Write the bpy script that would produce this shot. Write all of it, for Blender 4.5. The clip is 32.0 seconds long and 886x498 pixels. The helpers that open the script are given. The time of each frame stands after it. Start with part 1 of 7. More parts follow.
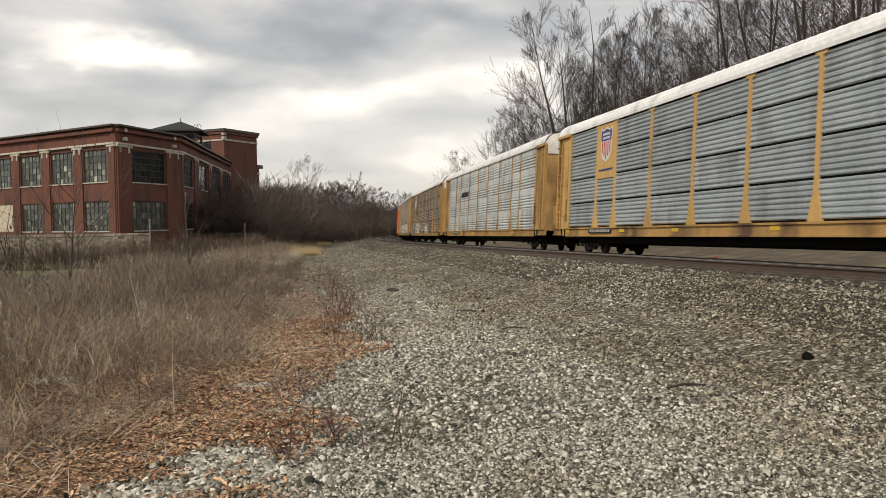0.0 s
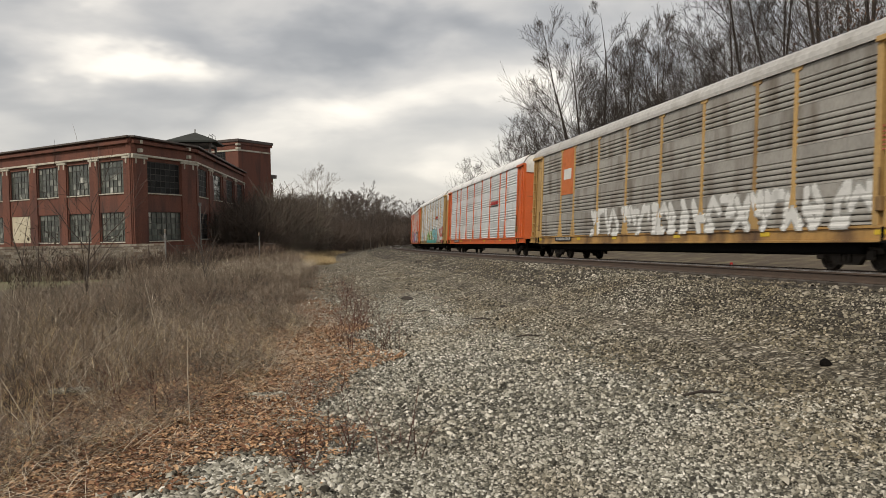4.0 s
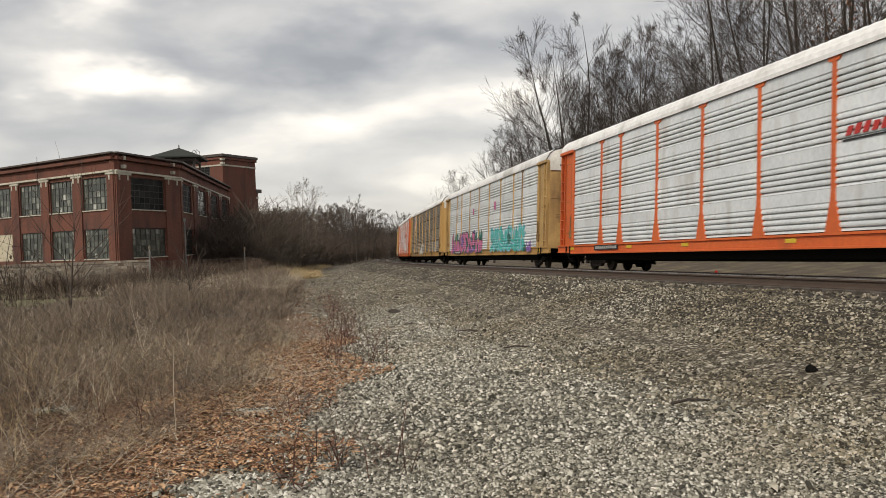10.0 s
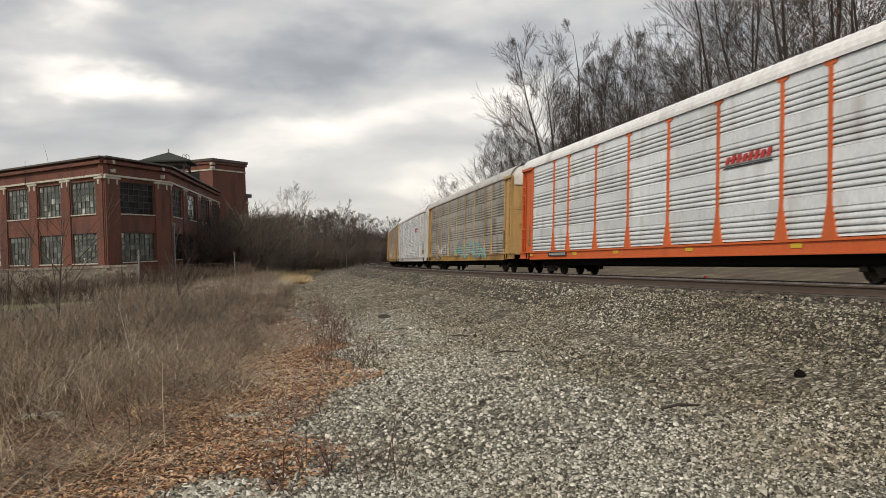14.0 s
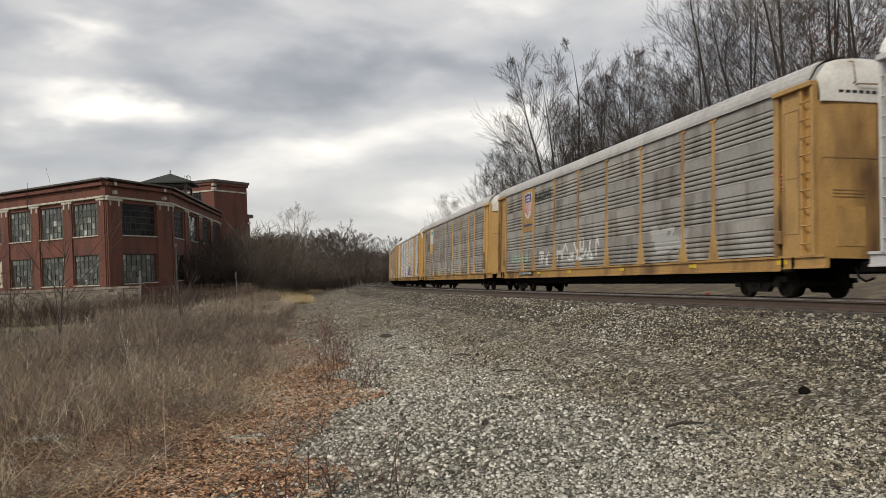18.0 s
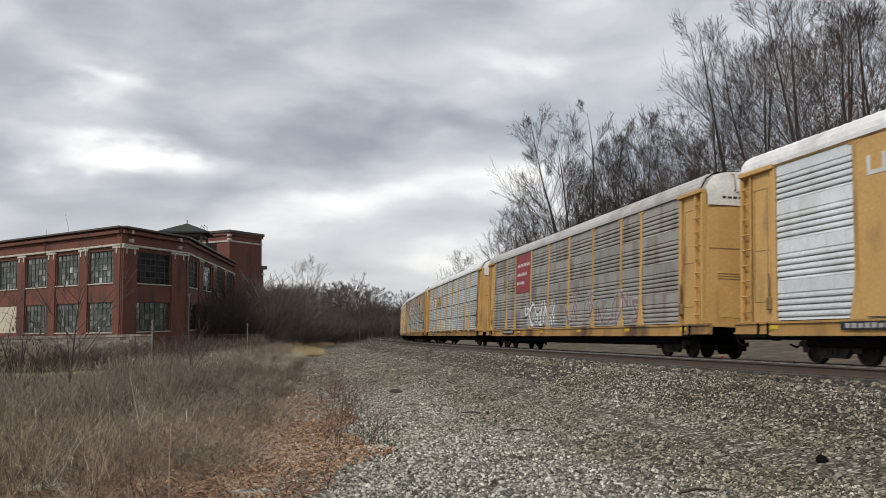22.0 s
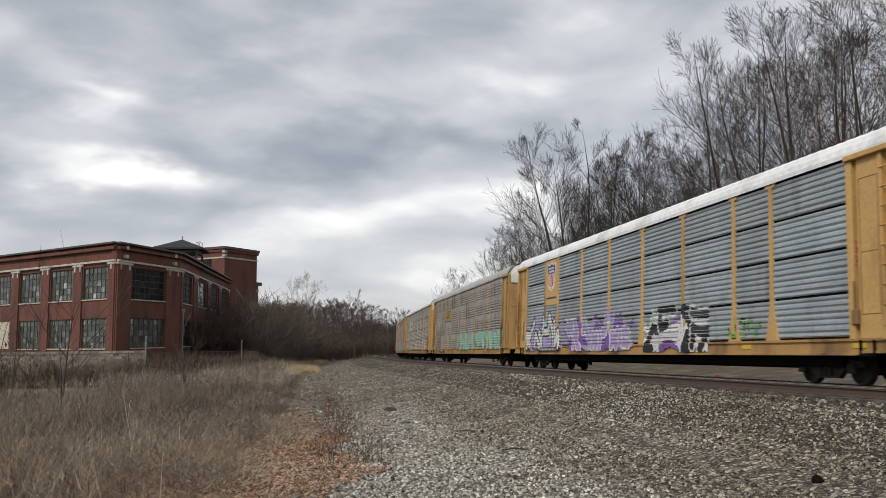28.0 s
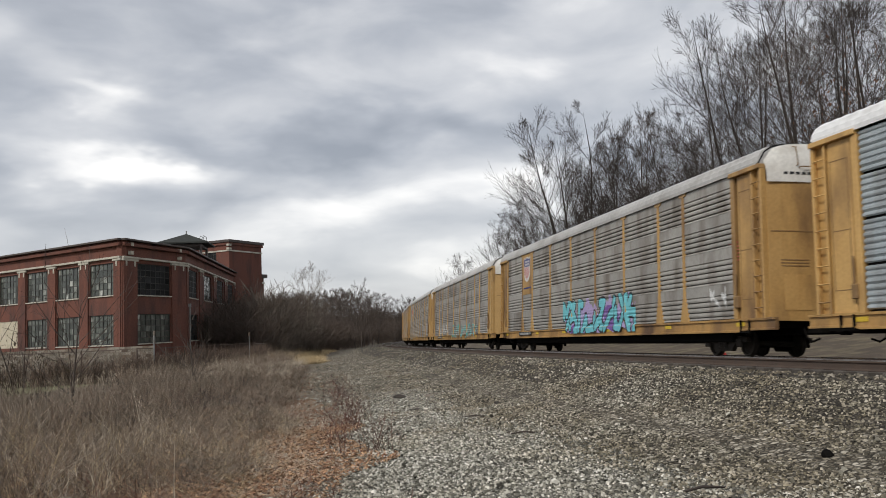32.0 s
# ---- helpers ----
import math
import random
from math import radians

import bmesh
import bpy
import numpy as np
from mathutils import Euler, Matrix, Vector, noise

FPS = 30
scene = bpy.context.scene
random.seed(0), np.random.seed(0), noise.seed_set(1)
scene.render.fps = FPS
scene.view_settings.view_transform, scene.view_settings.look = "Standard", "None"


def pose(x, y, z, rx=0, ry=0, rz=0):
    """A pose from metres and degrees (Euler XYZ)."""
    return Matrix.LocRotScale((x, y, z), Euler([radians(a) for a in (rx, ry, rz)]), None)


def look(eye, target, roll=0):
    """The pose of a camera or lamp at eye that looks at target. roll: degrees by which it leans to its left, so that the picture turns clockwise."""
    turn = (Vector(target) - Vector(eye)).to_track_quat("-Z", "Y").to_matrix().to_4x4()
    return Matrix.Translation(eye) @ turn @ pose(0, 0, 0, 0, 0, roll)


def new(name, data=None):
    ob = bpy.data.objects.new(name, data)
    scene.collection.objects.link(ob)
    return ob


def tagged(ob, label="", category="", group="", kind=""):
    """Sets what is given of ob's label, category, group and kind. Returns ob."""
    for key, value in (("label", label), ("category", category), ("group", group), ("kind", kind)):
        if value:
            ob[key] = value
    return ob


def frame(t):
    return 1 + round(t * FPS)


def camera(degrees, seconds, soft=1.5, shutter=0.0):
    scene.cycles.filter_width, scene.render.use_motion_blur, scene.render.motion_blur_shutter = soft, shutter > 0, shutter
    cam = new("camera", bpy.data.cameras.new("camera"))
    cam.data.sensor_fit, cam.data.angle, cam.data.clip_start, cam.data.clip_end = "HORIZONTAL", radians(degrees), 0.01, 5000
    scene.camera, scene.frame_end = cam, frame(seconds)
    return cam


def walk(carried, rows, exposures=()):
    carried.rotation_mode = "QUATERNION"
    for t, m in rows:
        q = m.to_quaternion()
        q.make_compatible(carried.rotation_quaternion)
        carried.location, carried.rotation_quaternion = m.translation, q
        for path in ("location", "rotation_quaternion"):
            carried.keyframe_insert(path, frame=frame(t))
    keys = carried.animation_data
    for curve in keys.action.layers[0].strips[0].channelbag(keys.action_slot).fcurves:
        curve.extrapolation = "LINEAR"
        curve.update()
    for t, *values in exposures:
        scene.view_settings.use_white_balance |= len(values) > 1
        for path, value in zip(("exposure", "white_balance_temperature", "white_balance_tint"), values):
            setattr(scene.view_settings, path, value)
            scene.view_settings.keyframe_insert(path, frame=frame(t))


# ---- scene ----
EYE = 1.6
LENS = 59.2
# seconds, yaw, pitch, roll of the hand-held camera, which stands on one spot
TURNS = (
    (0.0, 0.00, -2.20, 0.80),
    (0.5, -0.13, -2.57, 0.76),
    (1.0, -0.04, -2.40, 0.92),
    (1.5, -0.09, -2.14, 1.06),
    (2.0, -0.08, -1.74, 1.19),
    (2.5, 0.16, -1.90, 0.97),
    (3.0, 0.42, -2.02, 1.00),
    (3.5, 0.84, -1.64, 1.10),
    (5.5, 0.84, -1.51, 1.60),
    (6.0, 0.46, -1.20, 1.87),
    (6.5, 0.22, -0.91, 1.66),
    (7.0, 0.07, -0.86, 1.46),
    (7.5, -0.02, -0.82, 1.56),
    (8.0, 0.14, -0.61, 1.94),
    (8.5, 0.13, -0.45, 2.01),
    (9.0, -0.03, -0.59, 1.85),
    (9.5, -0.12, -0.73, 1.82),
    (10.0, -0.04, -0.72, 2.06),
    (10.5, 0.07, -0.70, 2.19),
    (11.0, 0.18, -0.58, 2.12),
    (11.5, 0.36, -0.21, 2.18),
    (12.0, 0.44, -0.13, 2.07),
    (12.5, 0.21, -0.24, 1.85),
    (13.0, -0.05, -0.36, 1.73),
    (13.5, -0.44, -0.39, 1.75),
    (14.0, -0.74, -0.37, 1.96),
    (14.5, -0.98, -0.31, 1.86),
    (16.5, -0.84, 0.72, 2.39),
    (17.0, -0.90, 0.30, 2.01),
    (17.5, -0.71, 0.24, 2.21),
    (18.0, -0.63, 1.02, 2.42),
    (18.5, -1.31, 1.02, 2.54),
    (19.0, -1.41, 2.34, 2.27),
    (19.5, -0.94, 3.76, 1.64),
    (20.0, -0.60, 4.09, 1.53),
    (20.5, -0.15, 4.60, 1.05),
    (21.0, -0.40, 5.30, 0.62),
    (21.5, -0.37, 5.50, 0.78),
    (22.0, 0.25, 5.13, 1.00),
    (22.5, 0.53, 5.11, 1.09),
    (23.0, 0.36, 5.34, 0.99),
    (23.5, 0.24, 5.43, 1.02),
    (24.0, 0.35, 5.65, 1.05),
    (24.5, 0.29, 5.87, 0.91),
    (25.0, 0.37, 5.95, 0.88),
    (25.5, 0.50, 5.92, 1.01),
    (27.5, -0.02, 6.31, 0.89),
    (28.0, -0.11, 6.41, 0.74),
    (28.5, -0.18, 6.45, 0.75),
    (29.0, -0.18, 6.39, 0.82),
    (29.5, -0.09, 6.36, 0.83),
    (30.0, 0.33, 6.44, 0.89),
    (30.5, 0.32, 6.42, 1.12),
    (31.0, 0.14, 6.27, 1.81),
    (31.5, -0.19, 5.96, 2.38),
    (32.0, 0.36, 5.43, 2.47),
)
# seconds, stops, kelvin, tint: the picture turns cooler and a little darker as the camera tilts up
LIGHTNESS = ((0, 0.40, 7250, 10), (1.5, 0.40, 7300, 10), (3.5, 0.3, 7250, 10), (6, 0.16, 7100, 10), (9, 0.34, 7150, 10), (12, 0.34, 7100, 10), (17, 0.26, 7000, 10), (21, 0.26, 6550, 10), (22.6, 0.26, 6520, 10), (24, 0.46, 6520, 10), (25.2, 0.22, 6500, 10), (32, 0.26, 6500, 10))
cam = camera(LENS, 32.0, soft=0.7, shutter=0.12)
walk(cam, [(t, pose(0, 0, EYE, 90 + p, r, y)) for t, y, p, r in TURNS], LIGHTNESS)


# ---- light: an overcast winter sky ----
def world_sky():
    w = bpy.data.worlds.new("overcast")
    scene.world = w
    w.use_nodes = True
    nt = w.node_tree
    nt.nodes.clear()
    N, Lk = nt.nodes.new, nt.links.new
    out, bg = N("ShaderNodeOutputWorld"), N("ShaderNodeBackground")
    sky = N("ShaderNodeTexSky")
    sky.sky_type, sky.sun_disc = "NISHITA", False
    sky.sun_elevation, sky.sun_rotation = radians(44), radians(218)
    tc, sep = N("ShaderNodeTexCoord"), N("ShaderNodeSeparateXYZ")
    Lk(tc.outputs["Generated"], sep.inputs[0])

    def m(op, a, b=None, clamp=False):
        n = N("ShaderNodeMath")
        n.operation, n.use_clamp = op, clamp
        for i, v in enumerate((a, b)):
            if v is None:
                continue
            if isinstance(v, (int, float)):
                n.inputs[i].default_value = v
            else:
                Lk(v, n.inputs[i])
        return n.outputs[0]
    z = m("MAXIMUM", sep.outputs[2], 0.0)
    comb = N("ShaderNodeCombineXYZ")
    bearing, height = m("MULTIPLY", m("ARCTAN2", sep.outputs[0], sep.outputs[1]), 57.3), m("MULTIPLY", m("ARCSINE", sep.outputs[2]), 57.3)
    Lk(m("MULTIPLY", bearing, 0.050), comb.inputs[0]), Lk(m("MULTIPLY", m("POWER", m("MAXIMUM", height, 0.01), 0.85), 0.21), comb.inputs[1])

    def fbm(scale, detail, off, rough=0.5, dist=0.0):
        mp = N("ShaderNodeMapping")
        mp.inputs["Location"].default_value = off
        Lk(comb.outputs[0], mp.inputs[0])
        n = N("ShaderNodeTexNoise")
        n.inputs["Scale"].default_value, n.inputs["Detail"].default_value = scale, detail
        n.inputs["Roughness"].default_value, n.inputs["Distortion"].default_value = rough, dist
        Lk(mp.outputs[0], n.inputs[0])
        return n.outputs["Fac"]
    big = fbm(0.75, 4.0, (3.1, 0.4, 0.0), 0.45, 0.2)
    fine = fbm(1.9, 6.0, (7.3, 2.2, 1.0), 0.46, 0.3)
    mix = m("ADD", m("MULTIPLY", big, 0.42), m("MULTIPLY", fine, 0.62))
    wob = m("SUBTRACT", fbm(1.7, 4.0, (1.0, 9.0, 4.0)), 0.5)
    az = m("ADD", bearing, m("MULTIPLY", wob, 26.0))
    el = m("ADD", height, m("MULTIPLY", wob, 9.0))
    # the larger clouds: bearing, height and spread in degrees, and how light or dark they are
    for a0, e0, sa, se, amp in ((-20, 11.6, 4.5, 1.5, 0.19), (-26, 12.8, 5, 1.5, 0.10), (-13, 13.6, 7, 1.7, -0.17), (-3, 12.8, 7, 2.0, -0.16), (-16, 9.0, 4, 1.3, -0.14), (-27, 8.8, 6, 1.8, -0.10),
                                (-8, 7.6, 8, 1.7, 0.13), (3.5, 9.8, 5, 1.8, 0.13), (6, 14.5, 6, 2.0, 0.02), (-24, 16.2, 5, 1.5, 0.22), (-19, 20.0, 9, 2.2, -0.11), (-4, 19.0, 6, 2.2, 0.10), (13, 20, 9, 3.0, 0.06), (-8, 3.5, 14, 2.0, 0.10), (-30, 24, 14, 3.0, -0.12), (2, 26, 16, 3.0, -0.06)):
        du, dv = m("DIVIDE", m("SUBTRACT", az, float(a0)), float(sa)), m("DIVIDE", m("SUBTRACT", el, float(e0)), float(se))
        d2 = m("ADD", m("MULTIPLY", du, du), m("MULTIPLY", dv, dv))
        mix = m("ADD", mix, m("MULTIPLY", m("EXPONENT", m("MULTIPLY", d2, -1.0)), amp))
    mix = m("ADD", m("MULTIPLY", m("SUBTRACT", mix, 0.52), 1.18), 0.535)
    ramp = N("ShaderNodeValToRGB")
    e = ramp.color_ramp.elements
    e[0].position, e[0].color = 0.29, (0.30, 0.322, 0.362, 1)
    e[1].position, e[1].color = 0.80, (0.98, 0.965, 0.94, 1)
    a = ramp.color_ramp.elements.new(0.45)
    a.color = (0.415, 0.436, 0.475, 1)
    b = ramp.color_ramp.elements.new(0.62)
    b.color = (0.60, 0.61, 0.63, 1)
    Lk(mix, ramp.inputs[0])
    # brighter and creamier towards the horizon
    low = N("ShaderNodeMixRGB")
    low.inputs[2].default_value = (0.70, 0.69, 0.67, 1)
    Lk(m("MULTIPLY", m("SUBTRACT", 1.0, m("MULTIPLY", z, 4.5), True), 0.30), low.inputs[0])
    Lk(ramp.outputs[0], low.inputs[1])
    cover = N("ShaderNodeMixRGB")
    cover.inputs[0].default_value = 0.9
    thin = N("ShaderNodeMixRGB")
    thin.blend_type, thin.inputs[0].default_value, thin.inputs[2].default_value = "MULTIPLY", 1.0, (0.1, 0.1, 0.1, 1)
    Lk(sky.outputs[0], thin.inputs[1])
    Lk(thin.outputs[0], cover.inputs[1])
    Lk(low.outputs[0], cover.inputs[2])
    # the unseen sky overhead is dimmed to hold back its light on the ground
    over = N("ShaderNodeMapRange")
    for i, v in ((1, 0.45), (2, 0.8), (3, 1.0), (4, 0.62)):
        over.inputs[i].default_value = v
    Lk(z, over.inputs[0]), Lk(over.outputs[0], bg.inputs["Strength"])
    Lk(cover.outputs[0], bg.inputs[0])
    Lk(bg.outputs[0], out.inputs[0])


world_sky()
sun = new("sun", bpy.data.lights.new("sun", "SUN"))
sun.data.energy, sun.data.angle, sun.data.color = 1.8, radians(12), (1.0, 0.96, 0.9)
sun.matrix_world = look((0, 0, 60), Vector((0, 0, 60)) + Vector((0.52, 0.66, -0.8)))


# ---- materials ----
def material(name, a, b, scale=3.0, rough=0.8, metal=0.0, bump=0.0, bump_scale=60.0, stretch=(1, 1, 1), dirt=None,
             dirt_at=0.6, dirt_scale=0.7, dirt_stretch=(1, 1, 1), per_object=0.0, per_island=0.0, fine=0.35, shine=0.5):
    """Two colours mixed by noise at two scales, with stains over them and a fine relief."""
    mt = bpy.data.materials.new(name)
    mt.use_nodes = True
    nt = mt.node_tree
    p = nt.nodes["Principled BSDF"]
    N, Lk = nt.nodes.new, nt.links.new
    tc = N("ShaderNodeTexCoord")
    src = tc.outputs["Object"]
    if per_object:
        oi, add = N("ShaderNodeObjectInfo"), N("ShaderNodeVectorMath")
        mul = N("ShaderNodeMath")
        mul.operation, mul.inputs[1].default_value = "MULTIPLY", 37.0
        Lk(oi.outputs["Random"], mul.inputs[0])
        Lk(src, add.inputs[0]), Lk(mul.outputs[0], add.inputs[1])
        src = add.outputs[0]

    def noise_at(sc, st, detail=4.0):
        mp, n = N("ShaderNodeMapping"), N("ShaderNodeTexNoise")
        mp.inputs["Scale"].default_value = st
        n.inputs["Scale"].default_value, n.inputs["Detail"].default_value = sc, detail
        Lk(src, mp.inputs[0]), Lk(mp.outputs[0], n.inputs[0])
        return n.outputs["Fac"]

    def ramp_of(fac, lo, hi):
        r = N("ShaderNodeMapRange")
        r.inputs[1].default_value, r.inputs[2].default_value = lo, hi
        Lk(fac, r.inputs[0])
        return r.outputs[0]

    def blend(fac, c1, c2, kind="MIX"):
        x = N("ShaderNodeMixRGB")
        x.blend_type = kind
        for i, v in ((0, fac), (1, c1), (2, c2)):
            if isinstance(v, (int, float)):
                x.inputs[i].default_value = v
            elif isinstance(v, tuple):
                x.inputs[i].default_value = (*v[:3], 1)
            else:
                Lk(v, x.inputs[i])
        return x.outputs[0]
    coarse = ramp_of(noise_at(scale, stretch), 0.32, 0.68)
    col = blend(coarse, a, b)
    grain = ramp_of(noise_at(scale * 14, stretch, 3.0), 0.25, 0.75)
    col = blend(fine, col, blend(grain, tuple(0.72 * v for v in a), tuple(min(1, 1.18 * v) for v in b)))
    if dirt:
        col = blend(ramp_of(noise_at(dirt_scale, dirt_stretch, 6.0), dirt_at - 0.08, dirt_at + 0.14), col, dirt)
    for amount, kind in ((per_object, "o"), (per_island, "i")):
        if amount:
            s = N("ShaderNodeObjectInfo").outputs["Random"] if kind == "o" else N("ShaderNodeNewGeometry").outputs["Random Per Island"]
            r = N("ShaderNodeMapRange")
            r.inputs[3].default_value, r.inputs[4].default_value = 1 - amount, 1 + amount
            Lk(s, r.inputs[0])
            col = blend(1.0, col, r.outputs[0], "MULTIPLY")
    Lk(col, p.inputs["Base Color"])
    rr = N("ShaderNodeMapRange")
    rr.inputs[3].default_value, rr.inputs[4].default_value = max(0.02, rough - 0.1), min(1, rough + 0.1)
    Lk(coarse, rr.inputs[0]), Lk(rr.outputs[0], p.inputs["Roughness"])
    p.inputs["Metallic"].default_value = metal
    p.inputs["Specular IOR Level"].default_value = shine
    if bump:
        bp = N("ShaderNodeBump")
        bp.inputs["Strength"].default_value, bp.inputs["Distance"].default_value = min(1, bump), 0.02
        Lk(noise_at(bump_scale, stretch), bp.inputs["Height"]), Lk(bp.outputs[0], p.inputs["Normal"])
    return mt


def cell_material(name, tones, scale, relief):
    """Ground of small pieces: one tone to each cell, with joints darkened as shade between the pieces and a relief."""
    mt = bpy.data.materials.new(name)
    mt.use_nodes = True
    nt = mt.node_tree
    p = nt.nodes["Principled BSDF"]
    N, Lk = nt.nodes.new, nt.links.new
    tc, v, d = N("ShaderNodeTexCoord"), N("ShaderNodeTexVoronoi"), N("ShaderNodeTexVoronoi")
    for n in (v, d):
        n.inputs["Scale"].default_value = scale
        Lk(tc.outputs["Object"], n.inputs["Vector"])
    d.feature = "DISTANCE_TO_EDGE"
    r, sep, joint = N("ShaderNodeValToRGB"), N("ShaderNodeSeparateColor"), N("ShaderNodeMapRange")
    Lk(v.outputs["Color"], sep.inputs[0]), Lk(sep.outputs[0], r.inputs[0])
    e = r.color_ramp.elements
    e[0].color, e[1].color = (*tones[0], 1), (*tones[-1], 1)
    for k, c in enumerate(tones[1:-1]):
        e.new((k + 1) / (len(tones) - 1)).color = (*c, 1)
    # the joints go down to a quarter of the tone, as shaded gaps
    joint.inputs[2].default_value, joint.inputs[3].default_value = 0.2, 0.25
    Lk(d.outputs["Distance"], joint.inputs[0])
    mx, n2, r2, mx2 = N("ShaderNodeMixRGB"), N("ShaderNodeTexNoise"), N("ShaderNodeMapRange"), N("ShaderNodeMixRGB")
    mx.blend_type, mx.inputs[0].default_value = "MULTIPLY", 1.0
    Lk(r.outputs[0], mx.inputs[1]), Lk(joint.outputs[0], mx.inputs[2])
    n2.inputs["Scale"].default_value, n2.inputs["Detail"].default_value = 0.7, 5.0
    Lk(tc.outputs["Object"], n2.inputs[0]), Lk(n2.outputs["Fac"], r2.inputs[0])
    r2.inputs[1].default_value, r2.inputs[2].default_value, r2.inputs[3].default_value, r2.inputs[4].default_value = 0.3, 0.7, 0.72, 1.25
    mx2.blend_type, mx2.inputs[0].default_value = "MULTIPLY", 1.0
    Lk(mx.outputs[0], mx2.inputs[1]), Lk(r2.outputs[0], mx2.inputs[2]), Lk(mx2.outputs[0], p.inputs["Base Color"])
    bp = N("ShaderNodeBump")
    bp.inputs["Strength"].default_value, bp.inputs["Distance"].default_value = 1.0, relief
    Lk(joint.outputs[0], bp.inputs["Height"]), Lk(bp.outputs[0], p.inputs["Normal"])
    p.inputs["Roughness"].default_value, p.inputs["Specular IOR Level"].default_value = 0.93, 0.3
    return mt


M = {}
M["ballast"] = cell_material("ballast_gravel", ((0.07, 0.064, 0.05), (0.155, 0.146, 0.117), (0.255, 0.244, 0.20), (0.35, 0.335, 0.283), (0.54, 0.515, 0.45)), 42.0, 0.012)
M["ballast_far"] = cell_material("brown_track_bed", ((0.06, 0.05, 0.036), (0.13, 0.11, 0.08), (0.21, 0.183, 0.137), (0.31, 0.273, 0.213), (0.55, 0.50, 0.41)), 16.0, 0.02)
M["ballast_track"] = cell_material("grimy_track_bed", ((0.03, 0.025, 0.019), (0.065, 0.055, 0.042), (0.105, 0.09, 0.069), (0.15, 0.13, 0.10), (0.26, 0.23, 0.185)), 20.0, 0.02)
M["brick"] = material("red_brickwork", (0.116, 0.045, 0.032), (0.186, 0.073, 0.050), 0.45, 0.9, 0, 0.4, 30.0, dirt=(0.075, 0.036, 0.03), dirt_at=0.56, dirt_scale=0.5, dirt_stretch=(1.6, 1.6, 0.35), fine=0.5)
M["cream"] = material("cream_stone", (0.44, 0.41, 0.34), (0.56, 0.53, 0.45), 1.5, 0.85, 0, 0.3, 30.0, dirt=(0.25, 0.22, 0.18), dirt_at=0.6, dirt_scale=1.2)
M["rail"] = material("rusty_rail", (0.075, 0.055, 0.045), (0.12, 0.085, 0.065), 4.0, 0.75, 0.3)
M["railhead"] = material("worn_rail_head", (0.30, 0.29, 0.28), (0.40, 0.39, 0.37), 4.0, 0.35, 0.9)
M["tie"] = material("weathered_tie", (0.05, 0.042, 0.036), (0.11, 0.095, 0.08), 3.0, 0.9, 0, 0.5, 40.0, per_object=0.2)
# black steel, with the underframe's shade deepened into colour and shine
M["black"] = material("black_steel_with_shade", (0.004, 0.004, 0.004), (0.010, 0.009, 0.008), 3.0, 0.9, 0.0, shine=0.08)
M["wheel"] = material("dark_wheel_steel", (0.022, 0.019, 0.016), (0.060, 0.050, 0.041), 4.0, 0.8, 0.1, shine=0.2)
M["roof_white"] = material("white_roof_paint", (0.80, 0.80, 0.79), (0.88, 0.88, 0.87), 0.6, 0.5, 0.1, per_object=0.06, dirt=(0.5, 0.49, 0.46), dirt_at=0.6, dirt_scale=0.8)
# near-black that stands in for the shade inside the wagons
M["void"] = material("car_interior_shade", (0.008, 0.008, 0.008), (0.014, 0.014, 0.014), 2.0, 0.9)


def part(name, bm, mat, parent=None, label=""):
    """Links a bmesh as one mesh object, under a thing or a part."""
    me = bpy.data.meshes.new(name)
    bm.to_mesh(me)
    bm.free()
    return piece(name, me, mat, parent, label)


def piece(name, me, mat, parent=None, label="", m=None):
    if mat is not None and not me.materials:
        me.materials.append(M[mat] if isinstance(mat, str) else mat)
    ob = new(name, me)
    ob.parent = parent
    if m is not None:
        ob.matrix_basis = m
    return tagged(ob, label)


def empty(name, m=None):
    ob = new(name)
    ob.empty_display_size = 0.3
    if m is not None:
        ob.matrix_basis = m
    return ob


def add_box(bm, x0, x1, y0, y1, z0, z1, bevel=0.0, mi=0):
    vs = [bm.verts.new((x, y, z)) for z in (z0, z1) for x, y in ((x0, y0), (x1, y0), (x1, y1), (x0, y1))]
    fs = [bm.faces.new([vs[i] for i in q]) for q in ((3, 2, 1, 0), (4, 5, 6, 7), (0, 1, 5, 4), (1, 2, 6, 5), (2, 3, 7, 6), (3, 0, 4, 7))]
    for f in fs:
        f.material_index = mi
    if bevel:
        bmesh.ops.bevel(bm, geom=list({e for f in fs for e in f.edges}), offset=bevel, segments=1, affect="EDGES")
    return vs


def box(x0, x1, y0, y1, z0, z1, bevel=0.0):
    bm = bmesh.new()
    add_box(bm, x0, x1, y0, y1, z0, z1, bevel)
    return bm


def add_tube(bm, pts, radii, sides=6, cap=True):
    rings = []
    for i, p in enumerate(pts):
        d = Vector(pts[min(i + 1, len(pts) - 1)]) - Vector(pts[max(i - 1, 0)])
        q = d.to_track_quat("Z", "Y")
        rings.append([bm.verts.new(Vector(p) + q @ Vector((radii[i] * math.cos(2 * math.pi * k / sides), radii[i] * math.sin(2 * math.pi * k / sides), 0))) for k in range(sides)])
    for a, b in zip(rings, rings[1:]):
        for k in range(sides):
            bm.faces.new((a[k], a[(k + 1) % sides], b[(k + 1) % sides], b[k]))
    if cap:
        bm.faces.new(rings[0][::-1])
        bm.faces.new(rings[-1])


def mesh_of(name, verts, faces, smooth=False):
    me = bpy.data.meshes.new(name)
    me.from_pydata([tuple(map(float, v)) for v in verts], [], [tuple(map(int, f)) for f in faces])
    if smooth:
        me.polygons.foreach_set("use_smooth", [True] * len(me.polygons))
    return me


